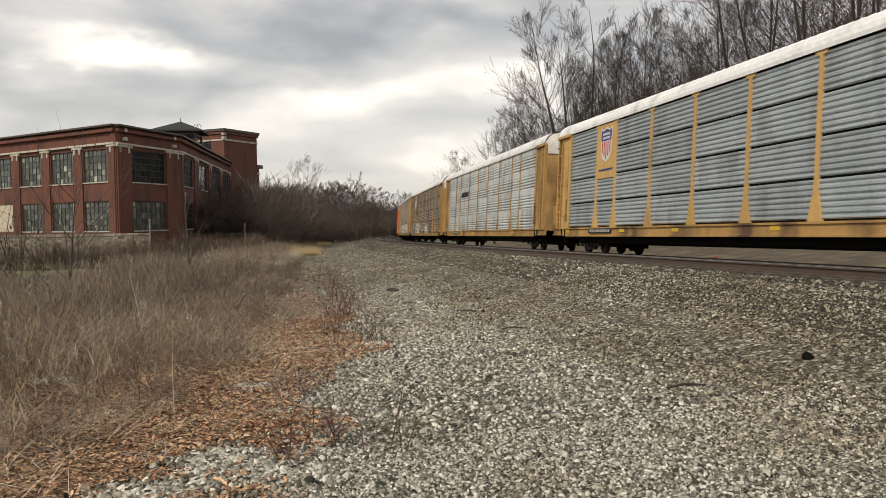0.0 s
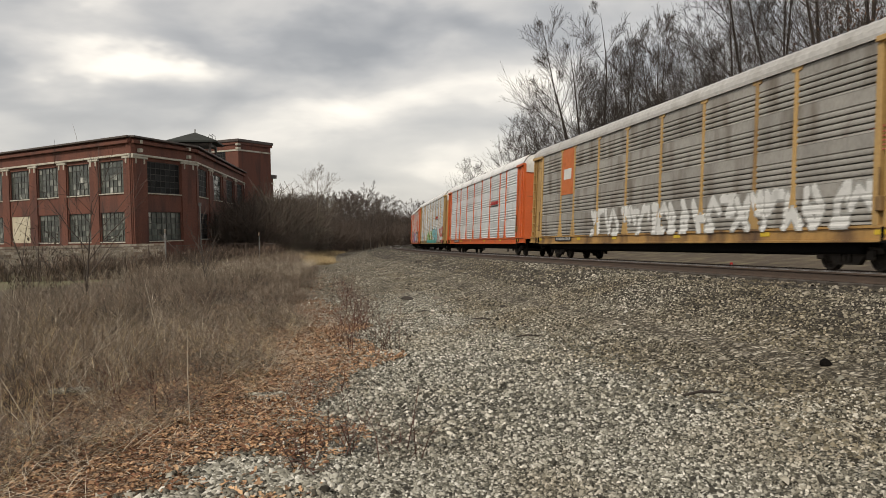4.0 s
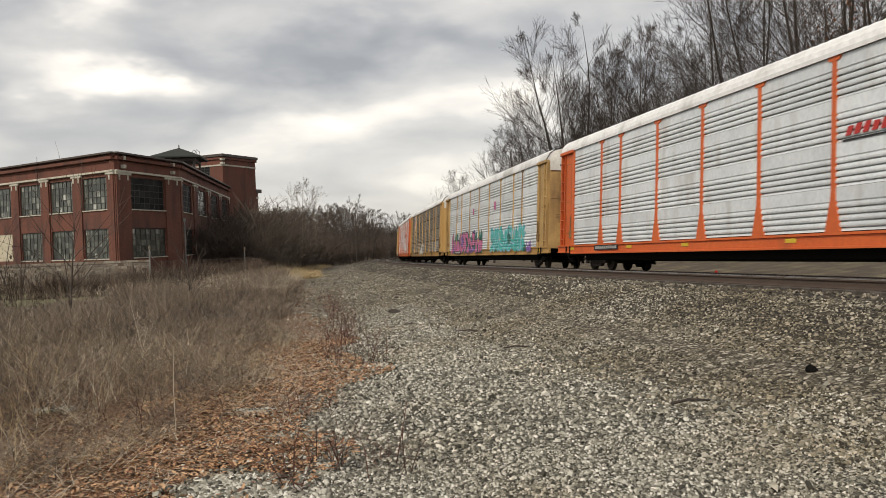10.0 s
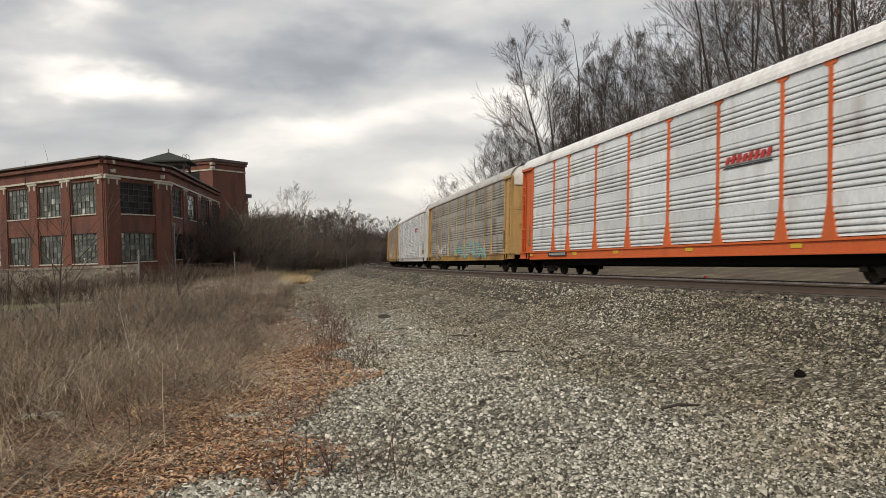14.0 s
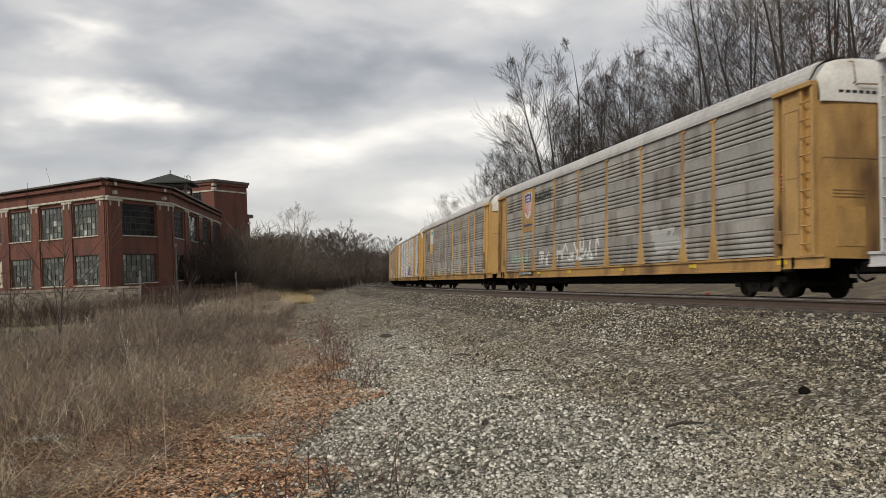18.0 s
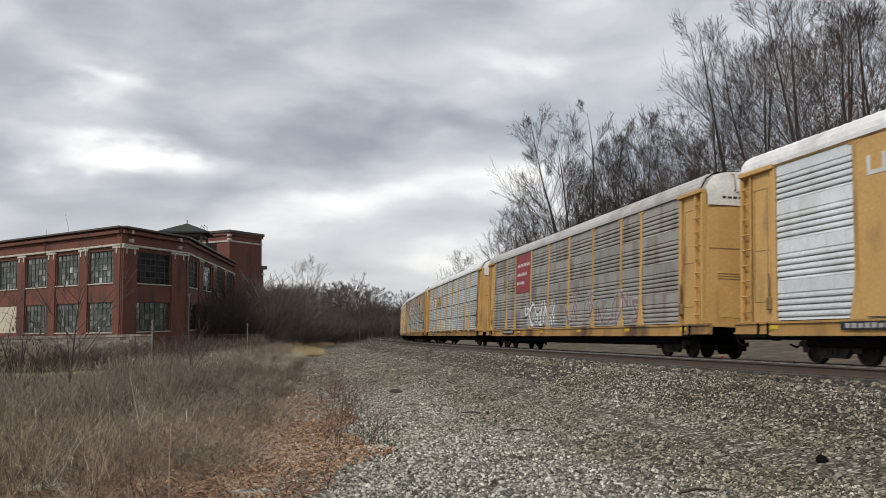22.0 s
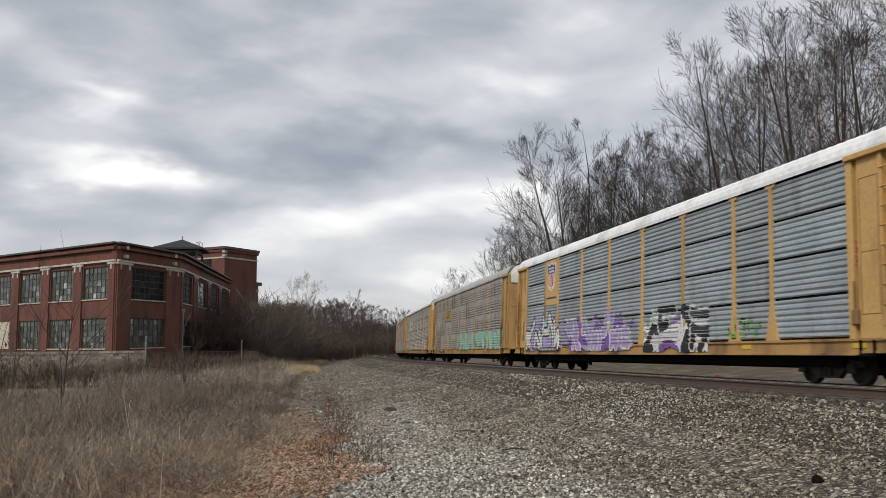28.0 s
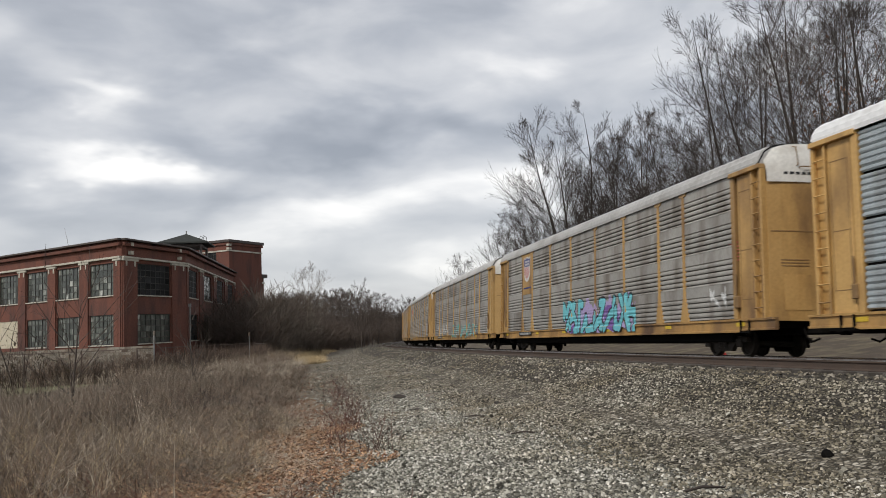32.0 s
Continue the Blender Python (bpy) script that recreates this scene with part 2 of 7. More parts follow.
def quick_mesh(name, verts, tris):
    """A mesh from arrays of corners and triangles, for large counts."""
    me = bpy.data.meshes.new(name)
    verts, tris = np.asarray(verts, np.float32), np.asarray(tris, np.int32)
    me.vertices.add(len(verts))
    me.vertices.foreach_set("co", verts.ravel())
    me.loops.add(tris.size)
    me.loops.foreach_set("vertex_index", tris.ravel())
    me.polygons.add(len(tris))
    k = tris.shape[1]
    me.polygons.foreach_set("loop_start", np.arange(0, tris.size, k, dtype=np.int32))
    me.update(calc_edges=True)
    return me


# ---- the line of the railway: a curve of 775 m radius on a falling grade, tilted towards its inside ----
X0, Y0, A0, K = 7.2793, 34.2459, 0.20048, -0.00129
CANT, GRADE, Z0 = 3.6, 0.01789, 0.0066
TWO = 4.2  # between the two tracks
TILT = math.tan(radians(CANT))


def slope_z(s):
    """Height of the far track's middle, level again well before and after the view."""
    if s > 170:
        s = 170 + 80 * (1 - math.exp(-(s - 170) / 80))
    elif s < -60:
        s = -60 - 60 * (1 - math.exp((s + 60) / 60))
    return Z0 - GRADE * s


def spot(s, l=0.0, h=0.0):
    """The place at s metres along the line, l to the camera's side of the far track, h above the plane of the rails."""
    a = A0 + K * s
    x = X0 + (math.cos(a) - math.cos(A0)) / K
    y = Y0 + (math.sin(a) - math.sin(A0)) / K
    return Vector((x - l * math.cos(a), y - l * math.sin(a), slope_z(s) + l * TILT + h))


def turn_at(s):
    return 90 + math.degrees(A0 + K * s)


def along(x, y):
    """s and l of a place in the plan."""
    r = -1 / K
    cx, cy = X0 + r * math.cos(A0), Y0 + r * math.sin(A0)
    dx, dy = cx - x, cy - y
    return (A0 - math.atan2(dy, dx)) * r, math.hypot(dx, dy) - r


PROFILE = ((-600, 7.0), (-90, 6.0), (-45, 2.6), (-22, 0.5), (-9, -0.75), (-6.5, -0.85), (-3.2, -0.42), (-2.6, -0.38), (6.9, 0.20), (7.4, 0.14), (9.2, -0.36), (10.8, -0.55), (13, -0.64), (15, -0.67), (19, -0.74), (27, -0.85), (60, -0.9), (1600, -0.9))


def profile(l):
    for (a, za), (b, zb) in zip(PROFILE, PROFILE[1:]):
        if l <= b:
            k = (l - a) / (b - a)
            return za + (zb - za) * max(0.0, k)
    return PROFILE[-1][1]


def ground_z(x, y, sl=None):
    s, l = sl or along(x, y)
    k = min(1.0, max(0.0, (l - 24) / 30))
    k = k * k * (3 - 2 * k)
    base = slope_z(s) * (1 - k) + 0.2 * k
    rough = 0.05 * noise.noise((x * 0.35, y * 0.35, 0)) + 0.012 * noise.noise((x * 1.1, y * 1.1, 5))
    calm = 0.25 if -4 < l < 9 else 1.0
    return base + profile(l) + rough * calm


def gravel_edge(s):
    return float(np.interp(s, (-45, -27, -23.7, -20.3, 10, 63, 120), (15.3, 14.7, 14.2, 13.3, 12.8, 12.0, 12.0))) + 0.25 * math.sin(s * 1.3) + 0.15 * math.sin(s * 3.1)


def weed_edge(s):
    return float(np.interp(s, (-60, -34, -30, -26, -23.4, -20.8, -4, 28, 117), (22, 20.5, 18.2, 16.5, 15.4, 14.5, 13.9, 12.9, 14.5))) + 0.3 * math.sin(s * 0.9)


def build_ground():
    ls = [-600, -300, -150, -90, -65, -45, -32, -22, -15, -9, -6.5, -4.5, -3.2, -2.6, 0, 2.1, 4.2, 6.0, 6.6, 6.9, 7.4, 7.9, 8.4, 8.9, 9.5]
    l = 10.0
    while l < 30:
        ls.append(l)
        l += 0.3 if l < 17 else 0.7
    ls += [32, 35, 39, 44, 50, 58, 68, 80, 100, 130, 180, 260, 400, 700, 1500]
    ss, s = [-900, -700, -500, -350, -250, -180, -130, -100, -80, -65], -55.0
    while s < 40:
        ss.append(s)
        s += 0.35 if -34 < s < -8 else 0.8
    while s < 170:
        ss.append(s)
        s *= 1.05
    ss += [185, 210, 240, 280, 340, 420, 520, 650, 800, 1000]
    verts, faces = [], []
    for s in ss:
        for l in ls:
            p = spot(s, l)
            verts.append((p.x, p.y, ground_z(p.x, p.y, (s, l))))
    n = len(ls)
    for i in range(len(ss) - 1):
        for j in range(n - 1):
            a = i * n + j
            faces.append((a, a + 1, a + n + 1, a + n))
    me = mesh_of("ground", verts, faces, True)
    for name in ("ballast", "soil", "lawn", "ballast_far", "litter", "ballast_track"):
        me.materials.append(M[name])
    for f in me.polygons:
        s, l = along(f.center.x, f.center.y)
        f.material_index = (0 if l > 10.2 and s < -8 else 5 if l < 8.2 else 3) if -3.3 < l < gravel_edge(s) + 0.1 else (4 if -34 < s < -8 and gravel_edge(s) < l < weed_edge(s) + 7 else 2 if f.center.x < -21 and 38 < f.center.y < 62 else 1)
    tagged(piece("ground", me, None), "grey gravel beside the railway turning into brown soil", "ground", kind="structure")


M["litter"] = cell_material("rotting_leaf_litter", ((0.13, 0.066, 0.038), (0.22, 0.118, 0.066), (0.31, 0.18, 0.103), (0.40, 0.25, 0.15), (0.48, 0.33, 0.22)), 24.0, 0.015)
M["lawn"] = material("worn_lawn", (0.12, 0.13, 0.06), (0.20, 0.20, 0.10), 1.0, 0.95, 0, 0.6, 20.0, dirt=(0.2, 0.17, 0.11), dirt_at=0.55)
M["soil"] = material("brown_soil", (0.065, 0.049, 0.036), (0.12, 0.094, 0.068), 0.5, 0.95, 0, 0.8, 18.0, dirt=(0.19, 0.16, 0.10), dirt_at=0.55, dirt_scale=0.8)
build_ground()


def sweep(name, s0, s1, step, outline, mats, split=None):
    """A bar with one outline (l, h) laid along the line."""
    verts, faces, n = [], [], len(outline)
    count = int((s1 - s0) / step) + 1
    for i in range(count + 1):
        s = s0 + (s1 - s0) * i / count
        for l, h in outline:
            verts.append(spot(s, l, h))
    for i in range(count):
        for j in range(n):
            a, b = i * n + j, i * n + (j + 1) % n
            faces.append((a, b, b + n, a + n))
    me = mesh_of(name, verts, faces)
    for x in mats:
        me.materials.append(M[x])
    if split:
        me.polygons.foreach_set("material_index", [1 if (k % n) in split else 0 for k in range(len(me.polygons))])
    return me


def rail_outline(l):
    half = ((0.07, -0.172), (0.07, -0.160), (0.012, -0.135), (0.010, -0.045), (0.036, -0.036), (0.036, -0.006), (0.028, 0.0))
    return [(l + a, h) for a, h in half] + [(l - a, h) for a, h in reversed(half)]


for centre, nm in ((0.0, "far"), (TWO, "near")):
    track = tagged(empty("railway_track", pose(0, 0, 0)), f"steel rails on dark wooden ties in gravel, the {'track under the train' if nm == 'far' else 'empty track'}", "railway track", "railway tracks", "structure")
    for side in (0.7525, -0.7525):
        me = sweep("rail", -880, 900, 4.0, rail_outline(centre + side), ("rail", "railhead"), {5, 6, 7})
        piece("rail", me, None, track, "brown rusted rail with a bright worn head")


# ---- the train: covered car carriers ----
HALF, SIDE = 13.35, 1.50
WIDE, SLIM, END_W = 2.93, 1.78, 1.50
BAYS = (WIDE, SLIM, WIDE, WIDE, WIDE, WIDE, WIDE, SLIM, WIDE)  # from the front end to the rear
BAYS = tuple(b * (2 * HALF - 2 * END_W) / sum(BAYS) for b in BAYS)
LOW, HIGH, ROWS = 1.06, 5.20, 4
STEP = (HIGH - LOW) / ROWS
RIBS = 7


def bay_edges():
    x, out = -HALF + END_W, []
    for b in BAYS:
        out.append((x, x + b))
        x += b
    return out


EDGES = bay_edges()


def rib(z, slits=True):
    """How far the corrugation stands out at the height z: even ribs, or grooves in groups with plain bands between."""
    k = ((z - LOW) % STEP) / STEP
    if k < 0.04 or k > 0.96:
        return 0.0 if slits else 0.04
    if not slits:
        if k < 0.66:
            return 0.012 + 0.038 * abs(math.sin(math.pi * (k - 0.06) / 0.15)) ** 0.7
        return 0.046
    w = (k * RIBS) % 1.0
    return 0.045 * max(0.0, min(1.0, 1.6 * math.sin(math.pi * w) - 0.25))


def panel_mesh(width, gap):
    """One corrugated steel sheet between two posts; its lower edge at z = 0, its middle at x = 0."""
    zs = [gap]
    if gap > 0.01:
        n = RIBS * 5
        zs += [gap + (STEP - 2 * gap) * i / n for i in range(1, n)]
    else:
        for c in (0.06, 0.21, 0.36, 0.51):
            zs += [STEP * (c + d) for d in (0.0, 0.030, 0.045, 0.075, 0.11, 0.136)]
        zs += [STEP * 0.66, STEP * 0.685]
    zs.append(STEP - gap)
    line = []
    for z in zs:
        line.append((z, rib(LOW + z, gap > 0.01)))
        if gap < 0.01 and any(abs(z - STEP * c) < 0.001 for c in (0.06, 0.21, 0.36, 0.51)):
            line += [(z + 0.002, -0.066), (z + 0.029, -0.066)]  # a deep slot under the fold
    verts, faces = [], []
    for z, y in line:
        for x in (-width / 2, width / 2):
            verts.append((x, y, z))
    k = len(line)
    for i in range(k - 1):
        a = 2 * i
        faces.append((a + 1, a, a + 2, a + 3))
    b = len(verts)
    for z in (zs[0], zs[-1]):
        for x in (-width / 2, width / 2):
            verts.append((x, -0.03, z))
    faces += [(0, 1, b + 1, b), (2 * k - 1, 2 * k - 2, b + 2, b + 3)] + ([(b, b + 1, b + 3, b + 2)] if gap > 0.01 else [])
    return mesh_of("panel", verts, faces)


def post_mesh(flare=0.2, top=True):
    """A side post: a narrow channel with a flared foot and a T-shaped head."""
    bm = bmesh.new()
    w = 0.075
    zs = ((LOW - 0.06, w + flare), (LOW + 0.12, w + flare * 0.8), (LOW + 0.75, w + 0.02), (LOW + 1.0, w), (HIGH - 0.12, w), (HIGH - 0.10, w + 0.13 if top else w), (HIGH + 0.03, w + 0.17 if top else w))
    rings = []
    for z, h in zs:
        rings.append([bm.verts.new(c) for c in ((-h, 0.0, z), (-h + 0.015, 0.075, z), (h - 0.015, 0.075, z), (h, 0.0, z))])
    for a, b in zip(rings, rings[1:]):
        for i in range(3):
            bm.faces.new((a[i + 1], a[i], b[i], b[i + 1]))
    bm.faces.new(rings[0])
    bm.faces.new(rings[-1][::-1])
    me = bpy.data.meshes.new("post")
    bm.to_mesh(me)
    bm.free()
    return me


def roof_mesh():
    prof = [(1.61, 5.19), (1.62, 5.30), (1.58, 5.44), (1.48, 5.60), (1.30, 5.72), (1.0, 5.80), (0.5, 5.85), (0.0, 5.87)]
    prof = prof + [(-y, z) for y, z in reversed(prof[:-1])]
    verts, faces = [], []
    count = 150
    for i in range(count + 1):
        x = -HALF + 0.08 + (2 * HALF - 0.16) * i / count
        for j, (y, z) in enumerate(prof):
            lift = (0.015 if i % 2 else 0.0) * (0 if j in (0, 1, len(prof) - 1, len(prof) - 2) else 1)
            verts.append((x, y * (1 + 0.6 * lift), z + lift))
    n = len(prof)
    for i in range(count):
        for j in range(n - 1):
            a = i * n + j
            faces.append((a, a + n, a + n + 1, a + 1))
    faces.append(tuple(range(n))[::-1])
    faces.append(tuple(count * n + j for j in range(n)))
    return mesh_of("roof", verts, faces)


def ladder_mesh(front):
    bm = bmesh.new()
    for x in (-0.2, 0.2):
        add_box(bm, x - 0.03, x + 0.03, 0, 0.075, LOW - 0.05, HIGH - 0.12)
    z = LOW + 0.25
    while z < HIGH - 0.3:
        add_tube(bm, [(-0.2, 0.07, z), (0.2, 0.07, z)], [0.02, 0.02], 5)
        z += 0.43
    me = bpy.data.meshes.new("ladder")
    bm.to_mesh(me)
    bm.free()
    return me


def bm_mesh(name, bm):
    me = bpy.data.meshes.new(name)
    bm.to_mesh(me)
    bm.free()
    return me


def wheel_mesh():
    bm = bmesh.new()
    ring = [(0.0, 0.06), (0.16, 0.06), (0.20, 0.02), (0.29, 0.01), (0.31, 0.06), (0.36, 0.065), (0.365, -0.03), (0.39, -0.04), (0.39, -0.07), (0.30, -0.07), (0.28, -0.02), (0.12, -0.02), (0.0, -0.04)]
    n, rows = 20, []
    for r, y in ring:
        rows.append([bm.verts.new((0, y, 0))] if r == 0 else [bm.verts.new((r * math.cos(2 * math.pi * k / n), y, r * math.sin(2 * math.pi * k / n))) for k in range(n)])
    for a, b in zip(rows, rows[1:]):
        for k in range(n):
            q = [a[k % len(a)], a[(k + 1) % len(a)], b[(k + 1) % len(b)], b[k % len(b)]]
            bm.faces.new(list(dict.fromkeys(q)))
    bmesh.ops.recalc_face_normals(bm, faces=bm.faces)
    return bm_mesh("wheel", bm)


def side_frame_mesh():
    """The cast side of a truck, with a drop in the middle for the springs and a bow over each wheel."""
    top = [(-1.25, 0.42), (-1.2, 0.54), (-0.7, 0.58), (-0.3, 0.68), (0.3, 0.68), (0.7, 0.58), (1.2, 0.54), (1.25, 0.42)]
    low = [(1.0, 0.40), (0.62, 0.36), (0.40, 0.14), (-0.40, 0.14), (-0.62, 0.36), (-1.0, 0.40)]
    bm = bmesh.new()
    loops = [[bm.verts.new((x, y, z)) for x, z in top + low] for y in (-0.07, 0.07)]
    n = len(loops[0])
    bm.faces.new(loops[0])
    bm.faces.new(loops[1][::-1])
    for k in range(n):
        bm.faces.new((loops[0][k], loops[1][k], loops[1][(k + 1) % n], loops[0][(k + 1) % n]))
    for dx in (-0.87, 0.87):
        add_box(bm, dx - 0.14, dx + 0.14, 0.05, 0.13, 0.26, 0.50, 0.02)
    for dx in (-0.16, 0, 0.16):
        add_tube(bm, [(dx, 0.09, 0.22), (dx, 0.09, 0.52)], [0.06, 0.06], 8)
    bmesh.ops.recalc_face_normals(bm, faces=bm.faces)
    return bm_mesh("side_frame", bm)


def end_mesh(z0, z1, bulge):
    """One end of the car: a pair of doors that stand out in a shallow bow."""
    n, verts, faces = 8, [], []
    for z in (z0, z1):
        for k in range(n + 1):
            y = -1.44 + 2.88 * k / n
            verts.append((-bulge * (1 - (y / 1.5) ** 2), y, z))
    for k in range(n):
        faces.append((k, k + n + 1, k + n + 2, k + 1))
    b = len(verts)
    for z in (z0, z1):
        verts += [(0.12, -1.44, z), (0.12, 1.44, z)]
    faces += [tuple(range(n + 1)) + (b + 1, b), tuple(range(n + 1, 2 * n + 2))[::-1] + (b + 2, b + 3), (0, b, b + 2, n + 1), (n, 2 * n + 1, b + 3, b + 1), (b, b + 1, b + 3, b + 2)]
    return mesh_of("end_door", verts, faces)


def gable_mesh():
    """The upper end sheet: bowed like the doors under it, rounded back into the roof."""
    n, rows, verts, faces = 12, 6, [], []
    for k in range(n + 1):
        y = -1.46 + 2.92 * k / n
        top = 5.86 - 0.20 * abs(y / 1.46) ** 2.2 - 0.34 * abs(y / 1.46) ** 9
        for r in range(rows + 1):
            u = r / rows
            verts.append((0.10 - (0.16 + 0.17 * (1 - (y / 1.5) ** 2)) * (1 - 0.8 * u ** 3), y, 4.72 + (top - 4.72) * u))
    for k in range(n):
        for r in range(rows):
            a = k * (rows + 1) + r
            faces.append((a, a + 1, a + rows + 2, a + rows + 1))
    return mesh_of("end_cap", verts, faces, True)


def gasket_mesh():
    """The dark rubber seam between the roof and the end sheet."""
    bm = bmesh.new()
    ys = [-1.60 + 3.2 * k / 16 for k in range(17)]
    add_tube(bm, [(0.10, y, 5.86 - 0.20 * abs(y / 1.6) ** 2.2 - 0.42 * abs(y / 1.6) ** 9) for y in ys], [0.035] * 17, 5)
    return bm_mesh("roof_seam", bm)


def grab_mesh():
    """A bent handrail on the upper end sheet."""
    bm = bmesh.new()
    add_tube(bm, [(-0.12, 0.55, 5.12), (-0.30, 0.55, 5.14), (-0.32, 0.0, 5.16), (-0.30, -0.55, 5.14), (-0.14, -0.55, 5.12)], [0.018] * 5, 5)
    add_tube(bm, [(-0.14, 0.62, 5.15), (-0.27, 0.62, 5.2), (-0.20, 0.62, 5.7), (-0.06, 0.62, 5.74)], [0.018] * 4, 5)
    return bm_mesh("grab_iron", bm)


def stencil_mesh():
    bm = bmesh.new()
    for k in range(7):
        y = 1.0 - 0.17 * k
        x = 0.08 - (0.16 + 0.17 * (1 - (y / 1.5) ** 2))
        add_box(bm, x - 0.012, x + 0.01, y - 0.12, y, 4.93, 5.0)
    return bm_mesh("stencil", bm)


def sill_mesh():
    bm = bmesh.new()
    bot, top, y = 0.66, LOW - 0.02, 1.58
    xs = (-HALF - 0.35, -HALF + 1.1, -HALF + 1.35, HALF - 1.35, HALF - 1.1, HALF + 0.35)
    lo = (bot + 0.05, bot + 0.05, bot, bot, bot + 0.05, bot + 0.05)
    rows = [[bm.verts.new(c) for c in ((x, y - 0.14, z), (x, y, z), (x, y, z + 0.05), (x, y - 0.05, z + 0.06), (x, y - 0.05, top - 0.07), (x, y, top - 0.06), (x, y, top), (x, y - 0.14, top))] for x, z in zip(xs, lo)]
    for a, b in zip(rows, rows[1:]):
        for k in range(8):
            bm.faces.new((a[k], a[(k + 1) % 8], b[(k + 1) % 8], b[k]))
    bm.faces.new(rows[0][::-1])
    bm.faces.new(rows[-1])
    bmesh.ops.recalc_face_normals(bm, faces=bm.faces)
    return bm_mesh("side_sill", bm)


def end_side_parts():
    """The plain steel side of the car's end: posts, door plate and ladder recess; x = 0 at the bays, outwards to END_W."""
    z0, z1 = LOW - 0.05, HIGH - 0.10
    out = [("end_post", box(-0.02, 0.165, -0.075, 0.09, z0, z1, 0.012)), ("end_plate", box(0.26, 0.995, -0.075, 0.035, z0, z1, 0.012)), ("end_post", box(1.0, 1.085, -0.075, 0.09, z0, z1, 0.012)),
           ("ladder_plate", box(1.085, END_W - 0.06, -0.075, -0.05, z0, z1)), ("corner_post", box(END_W - 0.06, END_W, -0.075, 0.10, z0, z1, 0.012)), ("end_rail", box(0.0, END_W, -0.07, 0.16, HIGH - 0.10, HIGH + 0.03, 0.012))]
    x0, x1, za, zb = 0.34, 0.92, LOW + 0.5, HIGH - 0.55
    groove = bmesh.new()
    for a, b, c, d in ((x0, x0 + 0.018, za, zb), (x1 - 0.018, x1, za, zb), (x0 + 0.018, x1 - 0.018, za, za + 0.018), (x0 + 0.018, x1 - 0.018, zb - 0.018, zb), (x0 + 0.018, x1 - 0.018, 2.95, 2.968)):
        add_box(groove, a, b, 0.035, 0.041, c, d)
    lock = box(0.12, 0.30, 0.0, 0.15, LOW + 0.28, LOW + 0.62, 0.02)
    add_tube(lock, [(0.21, 0.12, LOW + 0.62), (0.21, 0.12, LOW + 1.25)], [0.022, 0.022], 6)
    step_iron = box(0.30, 0.75, 0.06, 0.12, LOW - 0.42, LOW - 0.38)
    for x in (0.32, 0.73):
        add_box(step_iron, x - 0.02, x + 0.02, 0.06, 0.11, LOW - 0.38, LOW - 0.06)
    out += [("door_groove", groove), ("door_lock", lock), ("stirrup_step", step_iron)]
    return [(nm, bm_mesh(nm, bm)) for nm, bm in out]


P_MESH = {}
for nm, wd in (("wide", max(BAYS)), ("slim", min(BAYS))):
    for gp in (0.004, 0.011, 0.03):
        P_MESH[nm, gp] = panel_mesh(wd - 0.10, gp)
POST, ROOF, LADDER, WHEEL, FRAME, SILL, END_SIDE = post_mesh(), roof_mesh(), ladder_mesh(True), wheel_mesh(), side_frame_mesh(), sill_mesh(), end_side_parts()
GRAB, STENCIL = grab_mesh(), stencil_mesh()
END_LOW, CAP, GASKET = end_mesh(LOW - 0.1, 4.75, 0.22), gable_mesh(), gasket_mesh()
# a solid block in place of the shaded inside, seen through the slits
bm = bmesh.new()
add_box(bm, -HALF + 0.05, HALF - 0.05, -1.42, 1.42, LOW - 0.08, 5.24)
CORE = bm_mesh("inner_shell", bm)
bm = bmesh.new()
# belly box made wide and deep to fill the shaded space under the deck
add_box(bm, -HALF + 2.2, HALF - 2.2, -1.25, 1.25, 0.40, 0.80, 0.04)
add_box(bm, -HALF + 0.1, HALF - 0.1, -1.44, 1.44, 0.80, LOW - 0.08)
add_box(bm, -HALF - 0.5, HALF + 0.5, -0.35, 0.35, 0.62, 0.9, 0.03)
UNDER = bm_mesh("underframe", bm)
bm = bmesh.new()
add_box(bm, -0.95, 0.1, -0.09, 0.09, 0.66, 0.86, 0.03)
add_box(bm, -1.18, -0.9, -0.15, 0.15, 0.62, 0.92, 0.04)
COUPLER = bm_mesh("coupler", bm)
bm = bmesh.new()
add_tube(bm, [(0.0, 0.45, 0.78), (-0.12, 0.45, 0.52), (-0.3, 0.42, 0.42), (-0.5, 0.35, 0.5)], [0.03] * 4, 6)
HOSE = bm_mesh("brake_hose", bm)
CANT_RAIL = bm_mesh("cant_rail", box(-HALF + 0.1, HALF - 0.1, 1.50, 1.585, HIGH - 0.05, HIGH + 0.09, 0.01))
bm = bmesh.new()
add_tube(bm, [(0, -0.72, 0.36), (0, 0.72, 0.36)], [0.08, 0.08], 10)
AXLE = bm_mesh("axle", bm)
bm = bmesh.new()
add_box(bm, -0.2, 0.2, -0.95, 0.95, 0.34, 0.62, 0.04)
BOLSTER = bm_mesh("bolster", bm)


